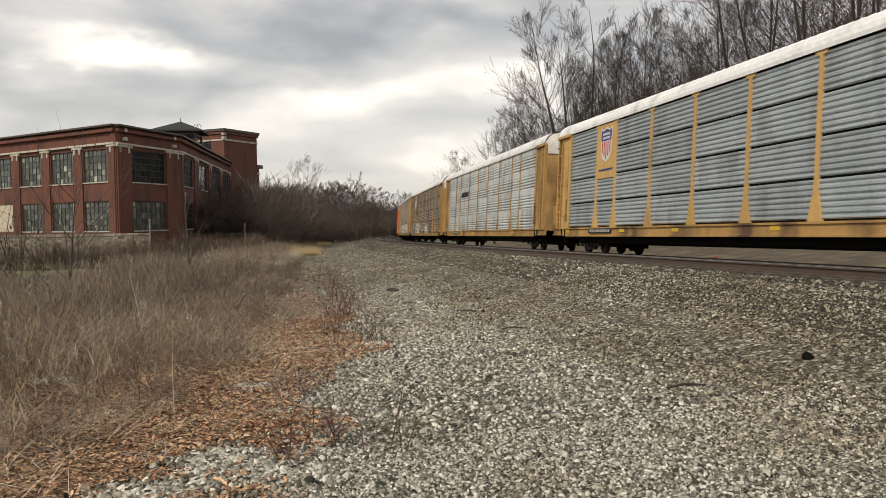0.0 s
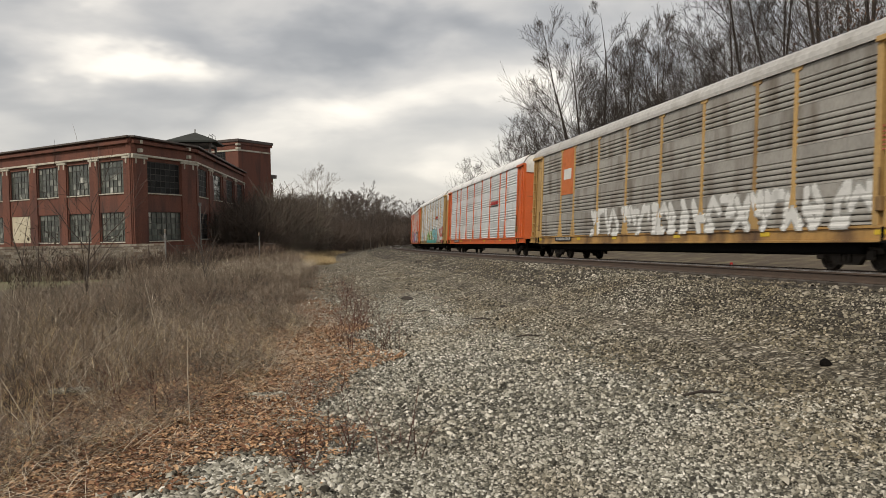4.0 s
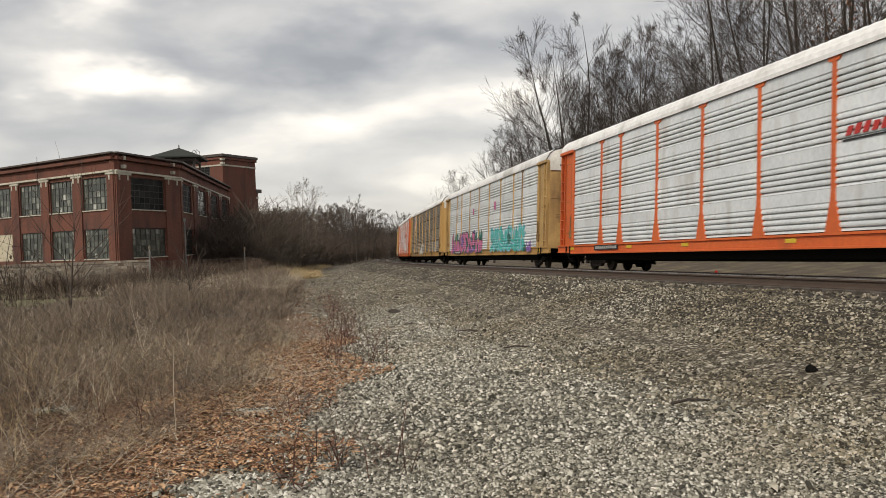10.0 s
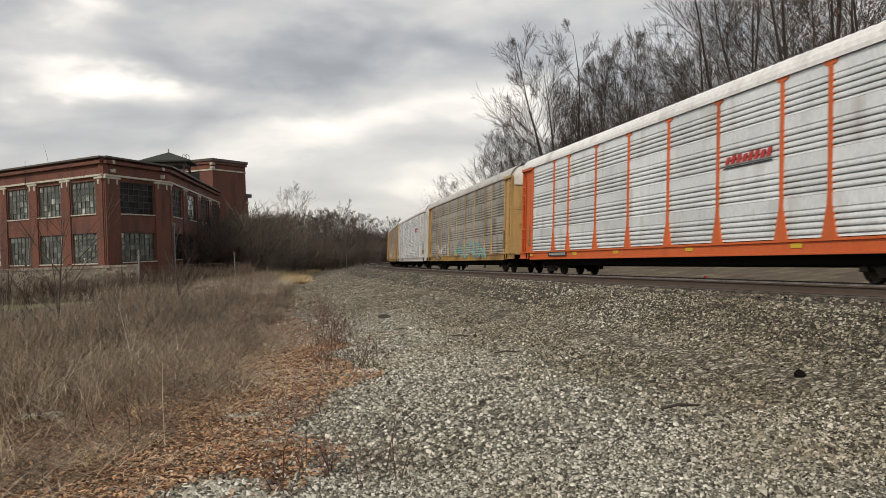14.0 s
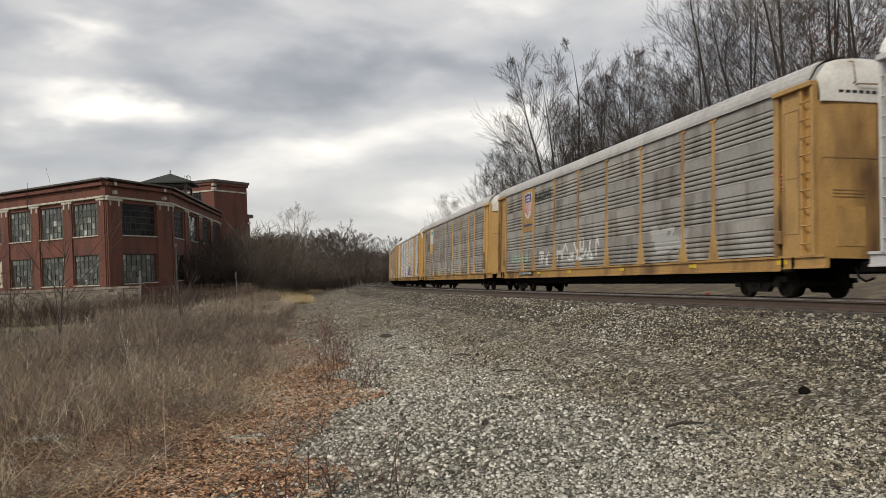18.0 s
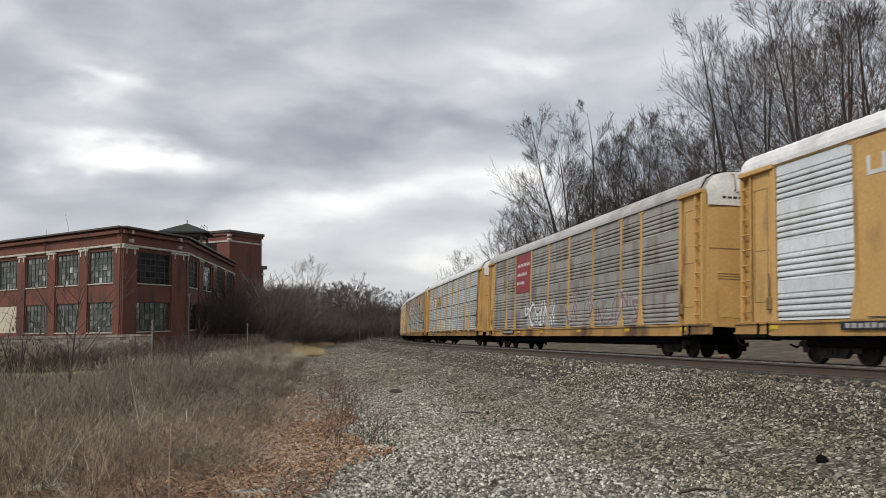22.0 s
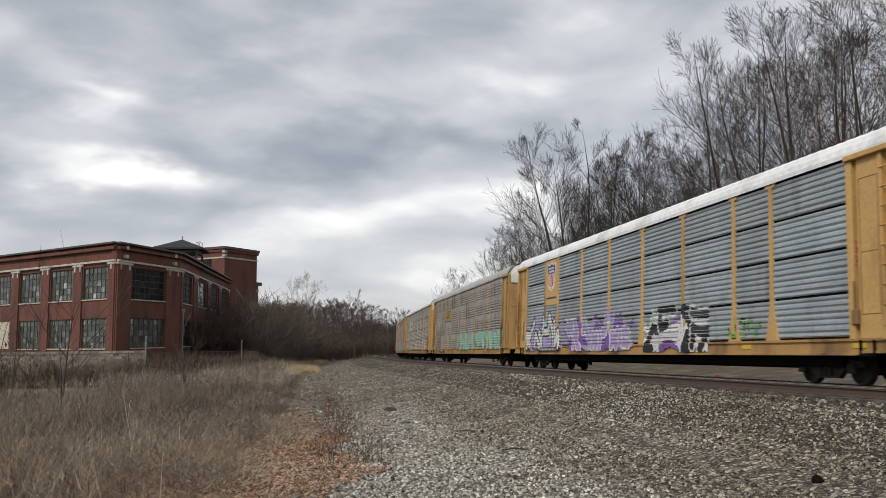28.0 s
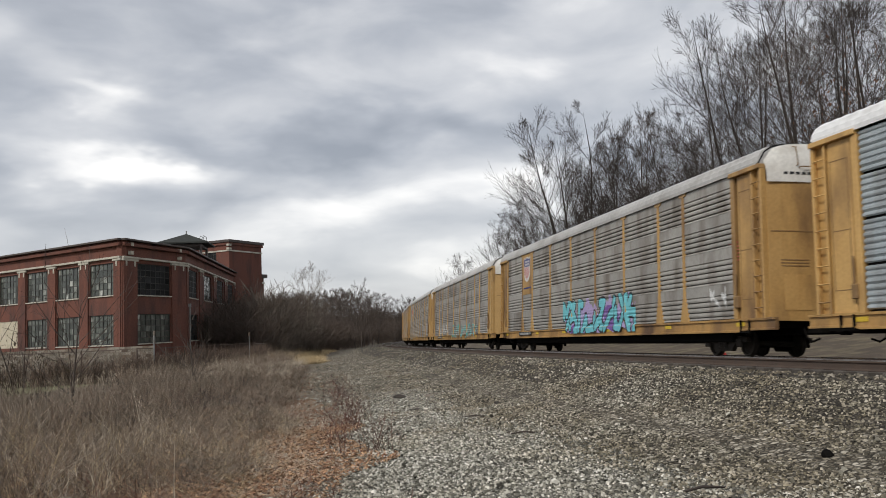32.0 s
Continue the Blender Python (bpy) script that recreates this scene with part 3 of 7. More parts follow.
def on_the_bow(name, spans):
    """Thin plates that follow the bowed end doors: (y0, y1, z0, z1) each."""
    verts, faces = [], []
    for y0, y1, z0, z1 in spans:
        n = max(1, int((y1 - y0) / 0.3))
        for k in range(n + 1):
            y = y0 + (y1 - y0) * k / n
            x = -0.22 * (1 - (y / 1.5) ** 2)
            for d, z in ((0.0, z0), (0.012, z0), (0.012, z1), (0.0, z1)):
                verts.append((x - d, y, z))
        a = len(verts) - 4 * (n + 1)
        for k in range(n):
            p = a + 4 * k
            faces += [(p + i, p + (i + 1) % 4, p + 4 + (i + 1) % 4, p + 4 + i) for i in range(4)]
        faces += [(a, a + 1, a + 2, a + 3), (a + 4 * n + 3, a + 4 * n + 2, a + 4 * n + 1, a + 4 * n)]
    return mesh_of(name, verts, faces)


TRIMS = [("seam", on_the_bow("seam", [(-1.36, 1.36, 3.36, 3.385)])), ("centre_joint", on_the_bow("centre_joint", [(-0.02, 0.02, LOW, 4.7)])),
         *(("grille", on_the_bow("grille", [(c - 0.38, c + 0.38, z, z + 0.025) for z in (2.42, 2.50, 2.58)])) for c in (-0.75, 0.75)),
         *(("lower_plate", on_the_bow("lower_plate", [(c - 0.36, c + 0.36, 1.25, 2.2)])) for c in (-0.7, 0.7))]


def paint_of(name, a, b, dirt, at=0.6):
    return material(name, a, b, 0.9, 0.55, 0.0, 0.15, 30.0, dirt=dirt, dirt_at=at, dirt_scale=0.9, dirt_stretch=(1, 1, 0.35), per_object=0.07)


def steel_of(name, a, b, metal, rough, dirt, at):
    return material(name, a, b, 1.1, rough, metal, 0.1, 25.0, stretch=(1, 1, 0.5), dirt=dirt, dirt_at=at, dirt_scale=1.2, dirt_stretch=(1.3, 1, 0.3), per_object=0.10)


RUST = (0.14, 0.075, 0.035)
M["roof_grey"] = material("weathered_grey_roof_paint", (0.44, 0.43, 0.41), (0.54, 0.53, 0.51), 0.6, 0.6, 0.1, per_object=0.1, dirt=(0.33, 0.31, 0.28), dirt_at=0.58, dirt_scale=0.8)
M["cap_white"] = material("chalky_white_end_sheet", (0.60, 0.585, 0.545), (0.70, 0.685, 0.64), 0.8, 0.8, 0.0, dirt=(0.42, 0.39, 0.34), dirt_at=0.62, dirt_scale=1.0, shine=0.2)
M["end_grime"] = material("grimy_brown_seams", (0.17, 0.10, 0.042), (0.26, 0.16, 0.07), 2.0, 0.8)
M["yellow"] = paint_of("yellow_paint", (0.50, 0.295, 0.095), (0.58, 0.36, 0.13), RUST, 0.62)
M["tan"] = paint_of("faded_yellow_paint", (0.42, 0.26, 0.095), (0.50, 0.32, 0.125), RUST, 0.60)
M["ochre"] = paint_of("rusty_yellow_paint", (0.39, 0.225, 0.075), (0.48, 0.295, 0.105), RUST, 0.56)
M["sill_rust"] = paint_of("dirty_sill_paint", (0.37, 0.205, 0.065), (0.47, 0.28, 0.095), (0.10, 0.055, 0.03), 0.54)
M["orange"] = paint_of("orange_paint", (0.55, 0.098, 0.022), (0.63, 0.132, 0.032), (0.30, 0.08, 0.03), 0.66)
M["pale"] = paint_of("white_grey_paint", (0.52, 0.51, 0.50), (0.62, 0.61, 0.60), (0.35, 0.32, 0.29), 0.62)
M["silver"] = steel_of("bright_galvanised_steel", (0.66, 0.695, 0.71), (0.82, 0.85, 0.865), 0.3, 0.42, (0.54, 0.53, 0.51), 0.62)
M["grey"] = steel_of("grey_galvanised_steel", (0.52, 0.56, 0.55), (0.66, 0.695, 0.685), 0.25, 0.5, (0.36, 0.35, 0.335), 0.58)
M["blue"] = steel_of("blue_grey_galvanised_steel", (0.31, 0.35, 0.37), (0.43, 0.47, 0.485), 0.3, 0.5, (0.24, 0.24, 0.24), 0.62)
M["brown"] = steel_of("dirty_brown_steel", (0.20, 0.175, 0.145), (0.31, 0.275, 0.23), 0.1, 0.7, (0.13, 0.105, 0.08), 0.55)
M["dull"] = steel_of("dull_grey_brown_steel", (0.27, 0.255, 0.23), (0.38, 0.365, 0.335), 0.15, 0.62, (0.17, 0.145, 0.12), 0.56)

# frame paint, sheet steel, open slits between the sheets, emblem, graffiti style
CARS = (
    ("yellow", "blue", 1, "shield", None),
    ("ochre", "grey", 0, "dark_name", None),
    ("ochre", "brown", 1, "shield_white", "white_rear"),
    ("tan", "dull", 0, "plate_orange", "white_low"),
    ("orange", "silver", 0, "red_bars", None),
    ("tan", "silver", 0, "red_bars", "rainbow"),
    ("orange", "grey", 0, "two_solid", "black_white"),
    ("orange", "silver", 0, "red_bars", None),
    ("tan", "silver", 0, "pink_dots", "pink_teal"),
    ("yellow", "brown", 1, "shield", "white_mid"),
    ("orange", "silver", 0, "red_bars", None),
    ("tan", "dull", 0, None, "small_teal"),
    ("pale", "silver", 0, "white_solid", None),
    ("ochre", "dull", 0, "shield", "white_words"),
    ("yellow", "dull", 0, "plate_white", "white_thin"),
    ("yellow", "silver", 0, "tan_solid", "purple_green"),
    ("yellow", "dull", 0, "red_plate", "white_red"),
    ("yellow", "grey", 1, "plate_dark_lines", None),
    ("yellow", "blue", 1, "white_box", None),
    ("yellow", "silver", 0, "white_box_low", "purple_yellow"),
    ("yellow", "blue", 1, "shield", "purple_white"),
    ("ochre", "dull", 0, "plate_dark_lines", "green"),
    ("yellow", "blue", 1, "white_box", None),
    ("ochre", "dull", 0, "shield", "teal_pink"),
    ("tan", "dull", 0, None, "small_teal"),
    ("tan", "dull", 0, "shield", None),
    ("ochre", "dull", 0, None, None),
    ("yellow", "brown", 0, None, None),
)
COUPLED, FIRST = 28.68, 4.41 - 28.55
WORDS = {"yellow": "yellow", "tan": "faded yellow", "ochre": "rusty yellow", "orange": "orange", "pale": "white", "silver": "bright silver", "blue": "blue-grey", "grey": "grey", "brown": "dirty brown", "dull": "dull grey-brown"}
TURN_ROUND = pose(0, 0, 0, 0, 0, 180)


def build_car(paint, steel, slits, emblem, tags):
    car = empty("car_carrier_wagon")
    extra = " with graffiti" if tags else ""
    tagged(car, f"{WORDS[paint]} car-carrier wagon, {WORDS[steel]} ribbed sides{extra}", "railway wagon", "wagons of the freight train")
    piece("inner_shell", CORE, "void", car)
    piece("underframe", UNDER, "black", car)
    roof = own(piece("roof", ROOF, None, car, "grey-white ribbed roof" if steel == "dull" else "white ribbed roof"), M["roof_grey" if steel == "dull" else "roof_white"])
    even = slits or steel == "brown"
    gap = 0.03 if slits else 0.011 if even else 0.004
    pm = M[paint]
    sm = M[steel]
    for far in (0, 1):
        base = TURN_ROUND if far else Matrix()
        for i, (a, b) in enumerate(EDGES):
            kind = "wide" if b - a > 2.4 else "slim"
            solid = None
            if not far:
                if emblem == "two_solid" and i in (1, 7):
                    solid = pm
                if emblem == "tan_solid" and i in (1, 7):
                    solid = pm
                if emblem == "white_solid" and i in (1, 7):
                    solid = pm
            for r in range(ROWS):
                m = base @ pose((a + b) / 2, SIDE, LOW + r * STEP)
                ob = piece("panel", P_MESH[kind, gap], None, car, m=m)
                own(ob, sm)
            if solid:
                ob = piece("plate", SOLID, None, car, "flat painted plate", pose((a + b) / 2, SIDE + 0.05, 0))
                own(ob, solid)
        for i in range(len(EDGES) + 1):
            x = EDGES[i][0] if i < len(EDGES) else EDGES[-1][1]
            if 0 < i < len(EDGES):
                own(piece("post", POST, None, car, m=base @ pose(x, SIDE, 0)), pm)
        own(piece("side_sill", SILL, None, car, "rust-streaked side sill", m=base), pm if paint in ("orange", "pale") else M["sill_rust"])
        if emblem in ("two_solid", "tan_solid", "white_solid"):
            own(piece("cant_rail", CANT_RAIL, None, car, m=base), pm)
        for end in (0, 1):
            mm = base @ (pose(HALF - END_W, SIDE - 0.0, 0) if end else Matrix.Translation((-HALF + END_W, SIDE, 0)) @ Matrix.Diagonal((-1, 1, 1, 1)))
            for nm, me in END_SIDE:
                own(piece(nm, me, None, car, m=mm), M["end_grime"] if nm in ("door_groove", "door_lock") else M["black"] if nm == "stirrup_step" else pm)
            xl = (HALF - 0.27) if end else (-HALF + 0.27)
            own(piece("ladder", LADDER, None, car, m=base @ pose(xl, SIDE + 0.02, 0)), pm)
    for end in (0, 1):
        base = TURN_ROUND if end else Matrix()
        own(piece("end_door", END_LOW, None, car, m=base @ pose(-HALF, 0, 0)), pm)
        own(piece("end_cap", CAP, None, car, "white upper end sheet", m=base @ pose(-HALF - 0.02, 0, 0)), M["cap_white"])
        own(piece("grab_iron", GRAB, None, car, m=base @ pose(-HALF, 0, 0)), M["end_grime"])
        own(piece("stencil", STENCIL, None, car, "small dark stencilled bars", m=base @ pose(-HALF, 0, 0)), M["ink_black"])
        own(piece("roof_seam", GASKET, None, car, "black rubber seam at the roof's end", m=base @ pose(-HALF, 0, 0)), M["black"])
        for nm, me in TRIMS:
            own(piece(nm, me, None, car, m=base @ pose(-HALF, 0, 0)), pm if nm == "lower_plate" else M["end_grime"])
        piece("coupler", COUPLER, "black", car, m=base @ pose(-HALF, 0, 0))
        piece("brake_hose", HOSE, "black", car, m=base @ pose(-HALF, 0, 0))
        truck = piece("truck", BOLSTER, "black", car, "black cast-steel truck", pose(-10.4 if not end else 10.4, 0, 0))
        for y in (-1.0, 1.0):
            piece("side_frame", FRAME, "wheel", truck, m=pose(0, y, 0.0, 0, 0, 0 if y > 0 else 180))
        for x in (-0.87, 0.87):
            piece("axle", AXLE, "wheel", truck, m=pose(x, 0, 0.0))
            for y in (-0.77, 0.77):
                piece("wheel", WHEEL, "wheel", truck, m=pose(x, y, 0.365, 0, 0, 0 if y > 0 else 180))
    dress(car, paint, even, emblem, tags)
    return car


def own(ob, mt):
    """Give one object a material of its own on a mesh that it shares."""
    if not ob.data.materials:
        ob.data.materials.append(mt)
    ob.material_slots[0].link = "OBJECT"
    ob.material_slots[0].material = mt
    return ob


bm = bmesh.new()
add_box(bm, -min(BAYS) / 2 + 0.06, min(BAYS) / 2 - 0.06, 0, 0.012, LOW + 0.03, HIGH - 0.03)
SOLID = bm_mesh("plate", bm)


# ---- what is painted on the wagons ----
for nm, c in (("ink_white", (0.70, 0.70, 0.68)), ("ink_black", (0.018, 0.018, 0.02)), ("ink_red", (0.50, 0.035, 0.03)), ("ink_blue", (0.035, 0.05, 0.20)), ("ink_teal", (0.06, 0.42, 0.40)), ("ink_green", (0.22, 0.50, 0.10)), ("ink_mint", (0.25, 0.55, 0.33)),
              ("ink_pink", (0.58, 0.17, 0.33)), ("ink_purple", (0.20, 0.10, 0.36)), ("ink_lilac", (0.42, 0.34, 0.58)), ("ink_sky", (0.36, 0.55, 0.66)), ("ink_yellow", (0.68, 0.47, 0.04)), ("ink_maroon", (0.30, 0.05, 0.06)), ("ink_grey", (0.42, 0.42, 0.40)), ("ink_rose", (0.45, 0.10, 0.09)), ("ink_orange", (0.60, 0.16, 0.04)), ("ink_aqua", (0.16, 0.52, 0.58)), ("ink_faded", (0.26, 0.17, 0.165)), ("ink_dark_teal", (0.02, 0.16, 0.13))):
    M[nm] = material(nm, tuple(0.88 * v for v in c), c, 2.0, 0.6, 0, 0.0, per_object=0.05, dirt=tuple(0.7 * v for v in c), dirt_at=0.62, dirt_scale=2.0)
POST_X = [e[0] for e in EDGES[1:]]


def skin(x, z, slits=True, plates=()):
    """How far out the side of a wagon stands at (x, z)."""
    if z < LOW:
        return 1.585
    for p in POST_X:
        if abs(x - p) < 0.09 + (0.18 if z < LOW + 0.5 else 0):
            return SIDE + 0.08
    for a, b in plates:
        if a < x < b:
            return SIDE + 0.068
    return SIDE + rib(z, slits) + 0.006


def random_strokes(rng):
    """One or two bent strokes from knot to knot of a coarse net: the look of sprayed letters, with nothing to read."""
    out = []
    for k in range(rng.randint(1, 3)):
        i, j = rng.randint(0, 3), rng.choice((0, 2))
        line, seen = [], set()
        for q in range(rng.randint(4, 6) if k == 0 else rng.randint(2, 4)):
            seen.add((i, j))
            line.append((0.08 + 0.42 * i + rng.uniform(-0.07, 0.07), 0.08 + 0.42 * j + rng.uniform(-0.07, 0.07)))
            ways = [(i + a, j + b) for a in (-1, 0, 1) for b in (-1, 0, 1) if (a or b) and 0 <= i + a <= 2 and 0 <= j + b <= 2 and (i + a, j + b) not in seen]
            if not ways:
                break
            i, j = ways[rng.randint(len(ways))]
        if len(line) > 1:
            out.append(line)
    return out


def near_strokes(px, pz, lines):
    d = np.full(px.shape, 9.0)
    for line in lines:
        for (ax, az), (bx, bz) in zip(line, line[1:]):
            vx, vz = bx - ax, bz - az
            k = np.clip(((px - ax) * vx + (pz - az) * vz) / (vx * vx + vz * vz + 1e-9), 0, 1)
            d = np.minimum(d, np.hypot(px - ax - k * vx, pz - az - k * vz))
    return d


def graffiti(car, x0, x1, z0, z1, inks, seed, count=None, cloud=True, slits=True, plates=(), thick=0.125, cell=0.045):
    """Sprayed letters: a mesh of small cells that lies on the corrugated side, one ink a stroke, outline and cloud."""
    rng = np.random.RandomState(seed)
    nx, nz = int((x1 - x0) / cell), int((z1 - z0) / cell)
    gx, gz = np.meshgrid((np.arange(nx) + 0.5) * cell, (np.arange(nz) + 0.5) * cell, indexing="ij")
    ink = np.full(gx.shape, -1)
    high = z1 - z0
    n = count or max(1, round((x1 - x0) / (high * 0.66)))
    wide = (x1 - x0) / n
    if cloud:
        wob = 0.16 * np.sin(gx * 3.1 + seed) + 0.10 * np.sin(gx * 7.7 + 2 * seed) + 0.07 * np.sin(gx * 13.0)
        body = (gz < high * 0.80 + high * wob) & (gx > 0.2 + 0.25 * np.sin(gz * 5)) & (gx < x1 - x0 - 0.2 + 0.2 * np.sin(gz * 6 + 1)) & (gz > 0.08 * (1 + np.sin(gx * 4.0)))
        body &= rng.rand(*gx.shape) < 0.93
        ink[body] = 2
        ink[body & (np.sin(gx * 1.7 + seed) + 0.6 * np.sin(gz * 4 + gx) > 0.75)] = 3
    for k in range(n):
        lines = random_strokes(rng)
        lean = rng.uniform(-0.3, 0.3)
        lx = (gx - (k + 0.03) * wide) / (wide * 1.02) - lean * (gz / high - 0.5) * 0.5
        lz = (gz - high * rng.uniform(0.02, 0.1)) / (high * rng.uniform(0.78, 0.92))
        d = near_strokes(lx, lz, lines)
        ink[d < thick + 0.06] = 1
        ink[d < thick] = 0
    # flip: the wagon's rear end lies to the left as seen from the camera's side
    idx = np.argwhere(ink >= 0)
    used = [M[i] for i in inks]
    corner, verts, faces, mats = {}, [], [], []
    for i, j in idx:
        q = []
        for a, b in ((i, j), (i, j + 1), (i + 1, j + 1), (i + 1, j)):
            key = (a, b)
            if key not in corner:
                x, z = x1 - a * cell, z0 + b * cell
                corner[key] = len(verts)
                verts.append((x, skin(x, z, slits, plates), z))
            q.append(corner[key])
        faces.append(q)
        mats.append(int(ink[i, j]))
    if not faces:
        return
    me = mesh_of("graffiti", verts, faces)
    for mt in used:
        me.materials.append(mt)
    me.polygons.foreach_set("material_index", mats)
    piece("graffiti", me, None, car, "sprayed graffiti lettering")


def flat_shape(bm, pts, y, mi):
    f = bm.faces.new([bm.verts.new((x, y, z)) for x, z in pts])
    f.material_index = mi


def sign_part(name, car, inks, shapes, label, y=SIDE + 0.064, thick=0.006):
    """A plate or decal of thin raised shapes: each a list of (x, z) corners, an ink and a layer."""
    bm = bmesh.new()
    for pts, mi, layer in shapes:
        ys = y + 0.004 * layer
        area = sum(a[0] * b[1] - b[0] * a[1] for a, b in zip(pts, pts[1:] + pts[:1]))
        if area > 0:
            pts = pts[::-1]
        front = [bm.verts.new((x, ys + thick, z)) for x, z in pts]
        back = [bm.verts.new((x, ys - thick, z)) for x, z in pts]
        f = bm.faces.new(front)
        f.material_index = mi
        for k in range(len(pts)):
            q = bm.faces.new((front[k], back[k], back[(k + 1) % len(pts)], front[(k + 1) % len(pts)]))
            q.material_index = mi
    bmesh.ops.recalc_face_normals(bm, faces=bm.faces)
    me = bm_mesh(name, bm)
    for i in inks:
        me.materials.append(M[i])
    piece(name, me, None, car, label)


def rect(x0, x1, z0, z1, lean=0.0):
    return [(x0, z0), (x1, z0), (x1 - lean, z1), (x0 - lean, z1)]


def shield_shapes(cx, z0, z1, w, striped=True):
    h = z1 - z0

    def outline(s):
        base = [(-0.50, 1.0), (-0.28, 0.94), (0.0, 1.02), (0.28, 0.94), (0.50, 1.0), (0.56, 0.82), (0.48, 0.62), (0.50, 0.3), (0.36, 0.12), (0.0, 0.0), (-0.36, 0.12), (-0.50, 0.3), (-0.48, 0.62), (-0.56, 0.82)]
        return [(cx + s * w * x, z0 + h * (0.5 + s * (z - 0.5))) for x, z in base]
    sh = [(outline(1.0), 0, 1)]
    top = [(-0.46, 0.95), (-0.27, 0.90), (0.0, 0.97), (0.27, 0.90), (0.46, 0.95), (0.51, 0.82), (0.44, 0.62), (-0.44, 0.62), (-0.51, 0.82)]
    sh.append(([(cx + w * x, z0 + h * z) for x, z in top], 1, 2))
    for row, (za, zb) in enumerate(((0.78, 0.85), (0.67, 0.74))):
        for k in range(6):
            x = cx + w * (-0.34 + 0.115 * k)
            sh.append((rect(x, x + 0.08 * w, z0 + h * za, z0 + h * zb), 0, 3))
    for k in range(5 if striped else 0):
        x = -0.40 + 0.18 * k
        foot = 0.32 - 0.22 * (1 - abs(x + 0.04) / 0.45)
        sh.append((rect(cx + w * x, cx + w * (x + 0.09), z0 + h * foot, z0 + h * 0.60), 2, 2))
    return sh


def letter_bars(x0, x1, z0, z1, n, ink, layer=2, gap=0.25, lean=0.0):
    """Lettering that stands for a name: a row of plain bars."""
    w = (x1 - x0) / n
    return [(rect(x0 + k * w, x0 + (k + 1 - gap) * w, z0, z1 - (0.12 * (z1 - z0) if k % 3 == 1 else 0), lean), ink, layer) for k in range(n)]


def text_part(words, size, x, z, car, ink, y=SIDE + 0.075):
    cu = bpy.data.curves.new("lettering", "FONT")
    cu.body, cu.size, cu.align_x, cu.extrude = words, size, "CENTER", 0.004
    tmp = bpy.data.objects.new("lettering", cu)
    scene.collection.objects.link(tmp)
    me = bpy.data.meshes.new_from_object(tmp.evaluated_get(bpy.context.evaluated_depsgraph_get()))
    bpy.data.objects.remove(tmp)
    me.materials.clear()
    me.transform(pose(x, y, z, 90, 0, 180))
    piece("lettering", me, ink, car, "painted lettering")


SEED = [0]


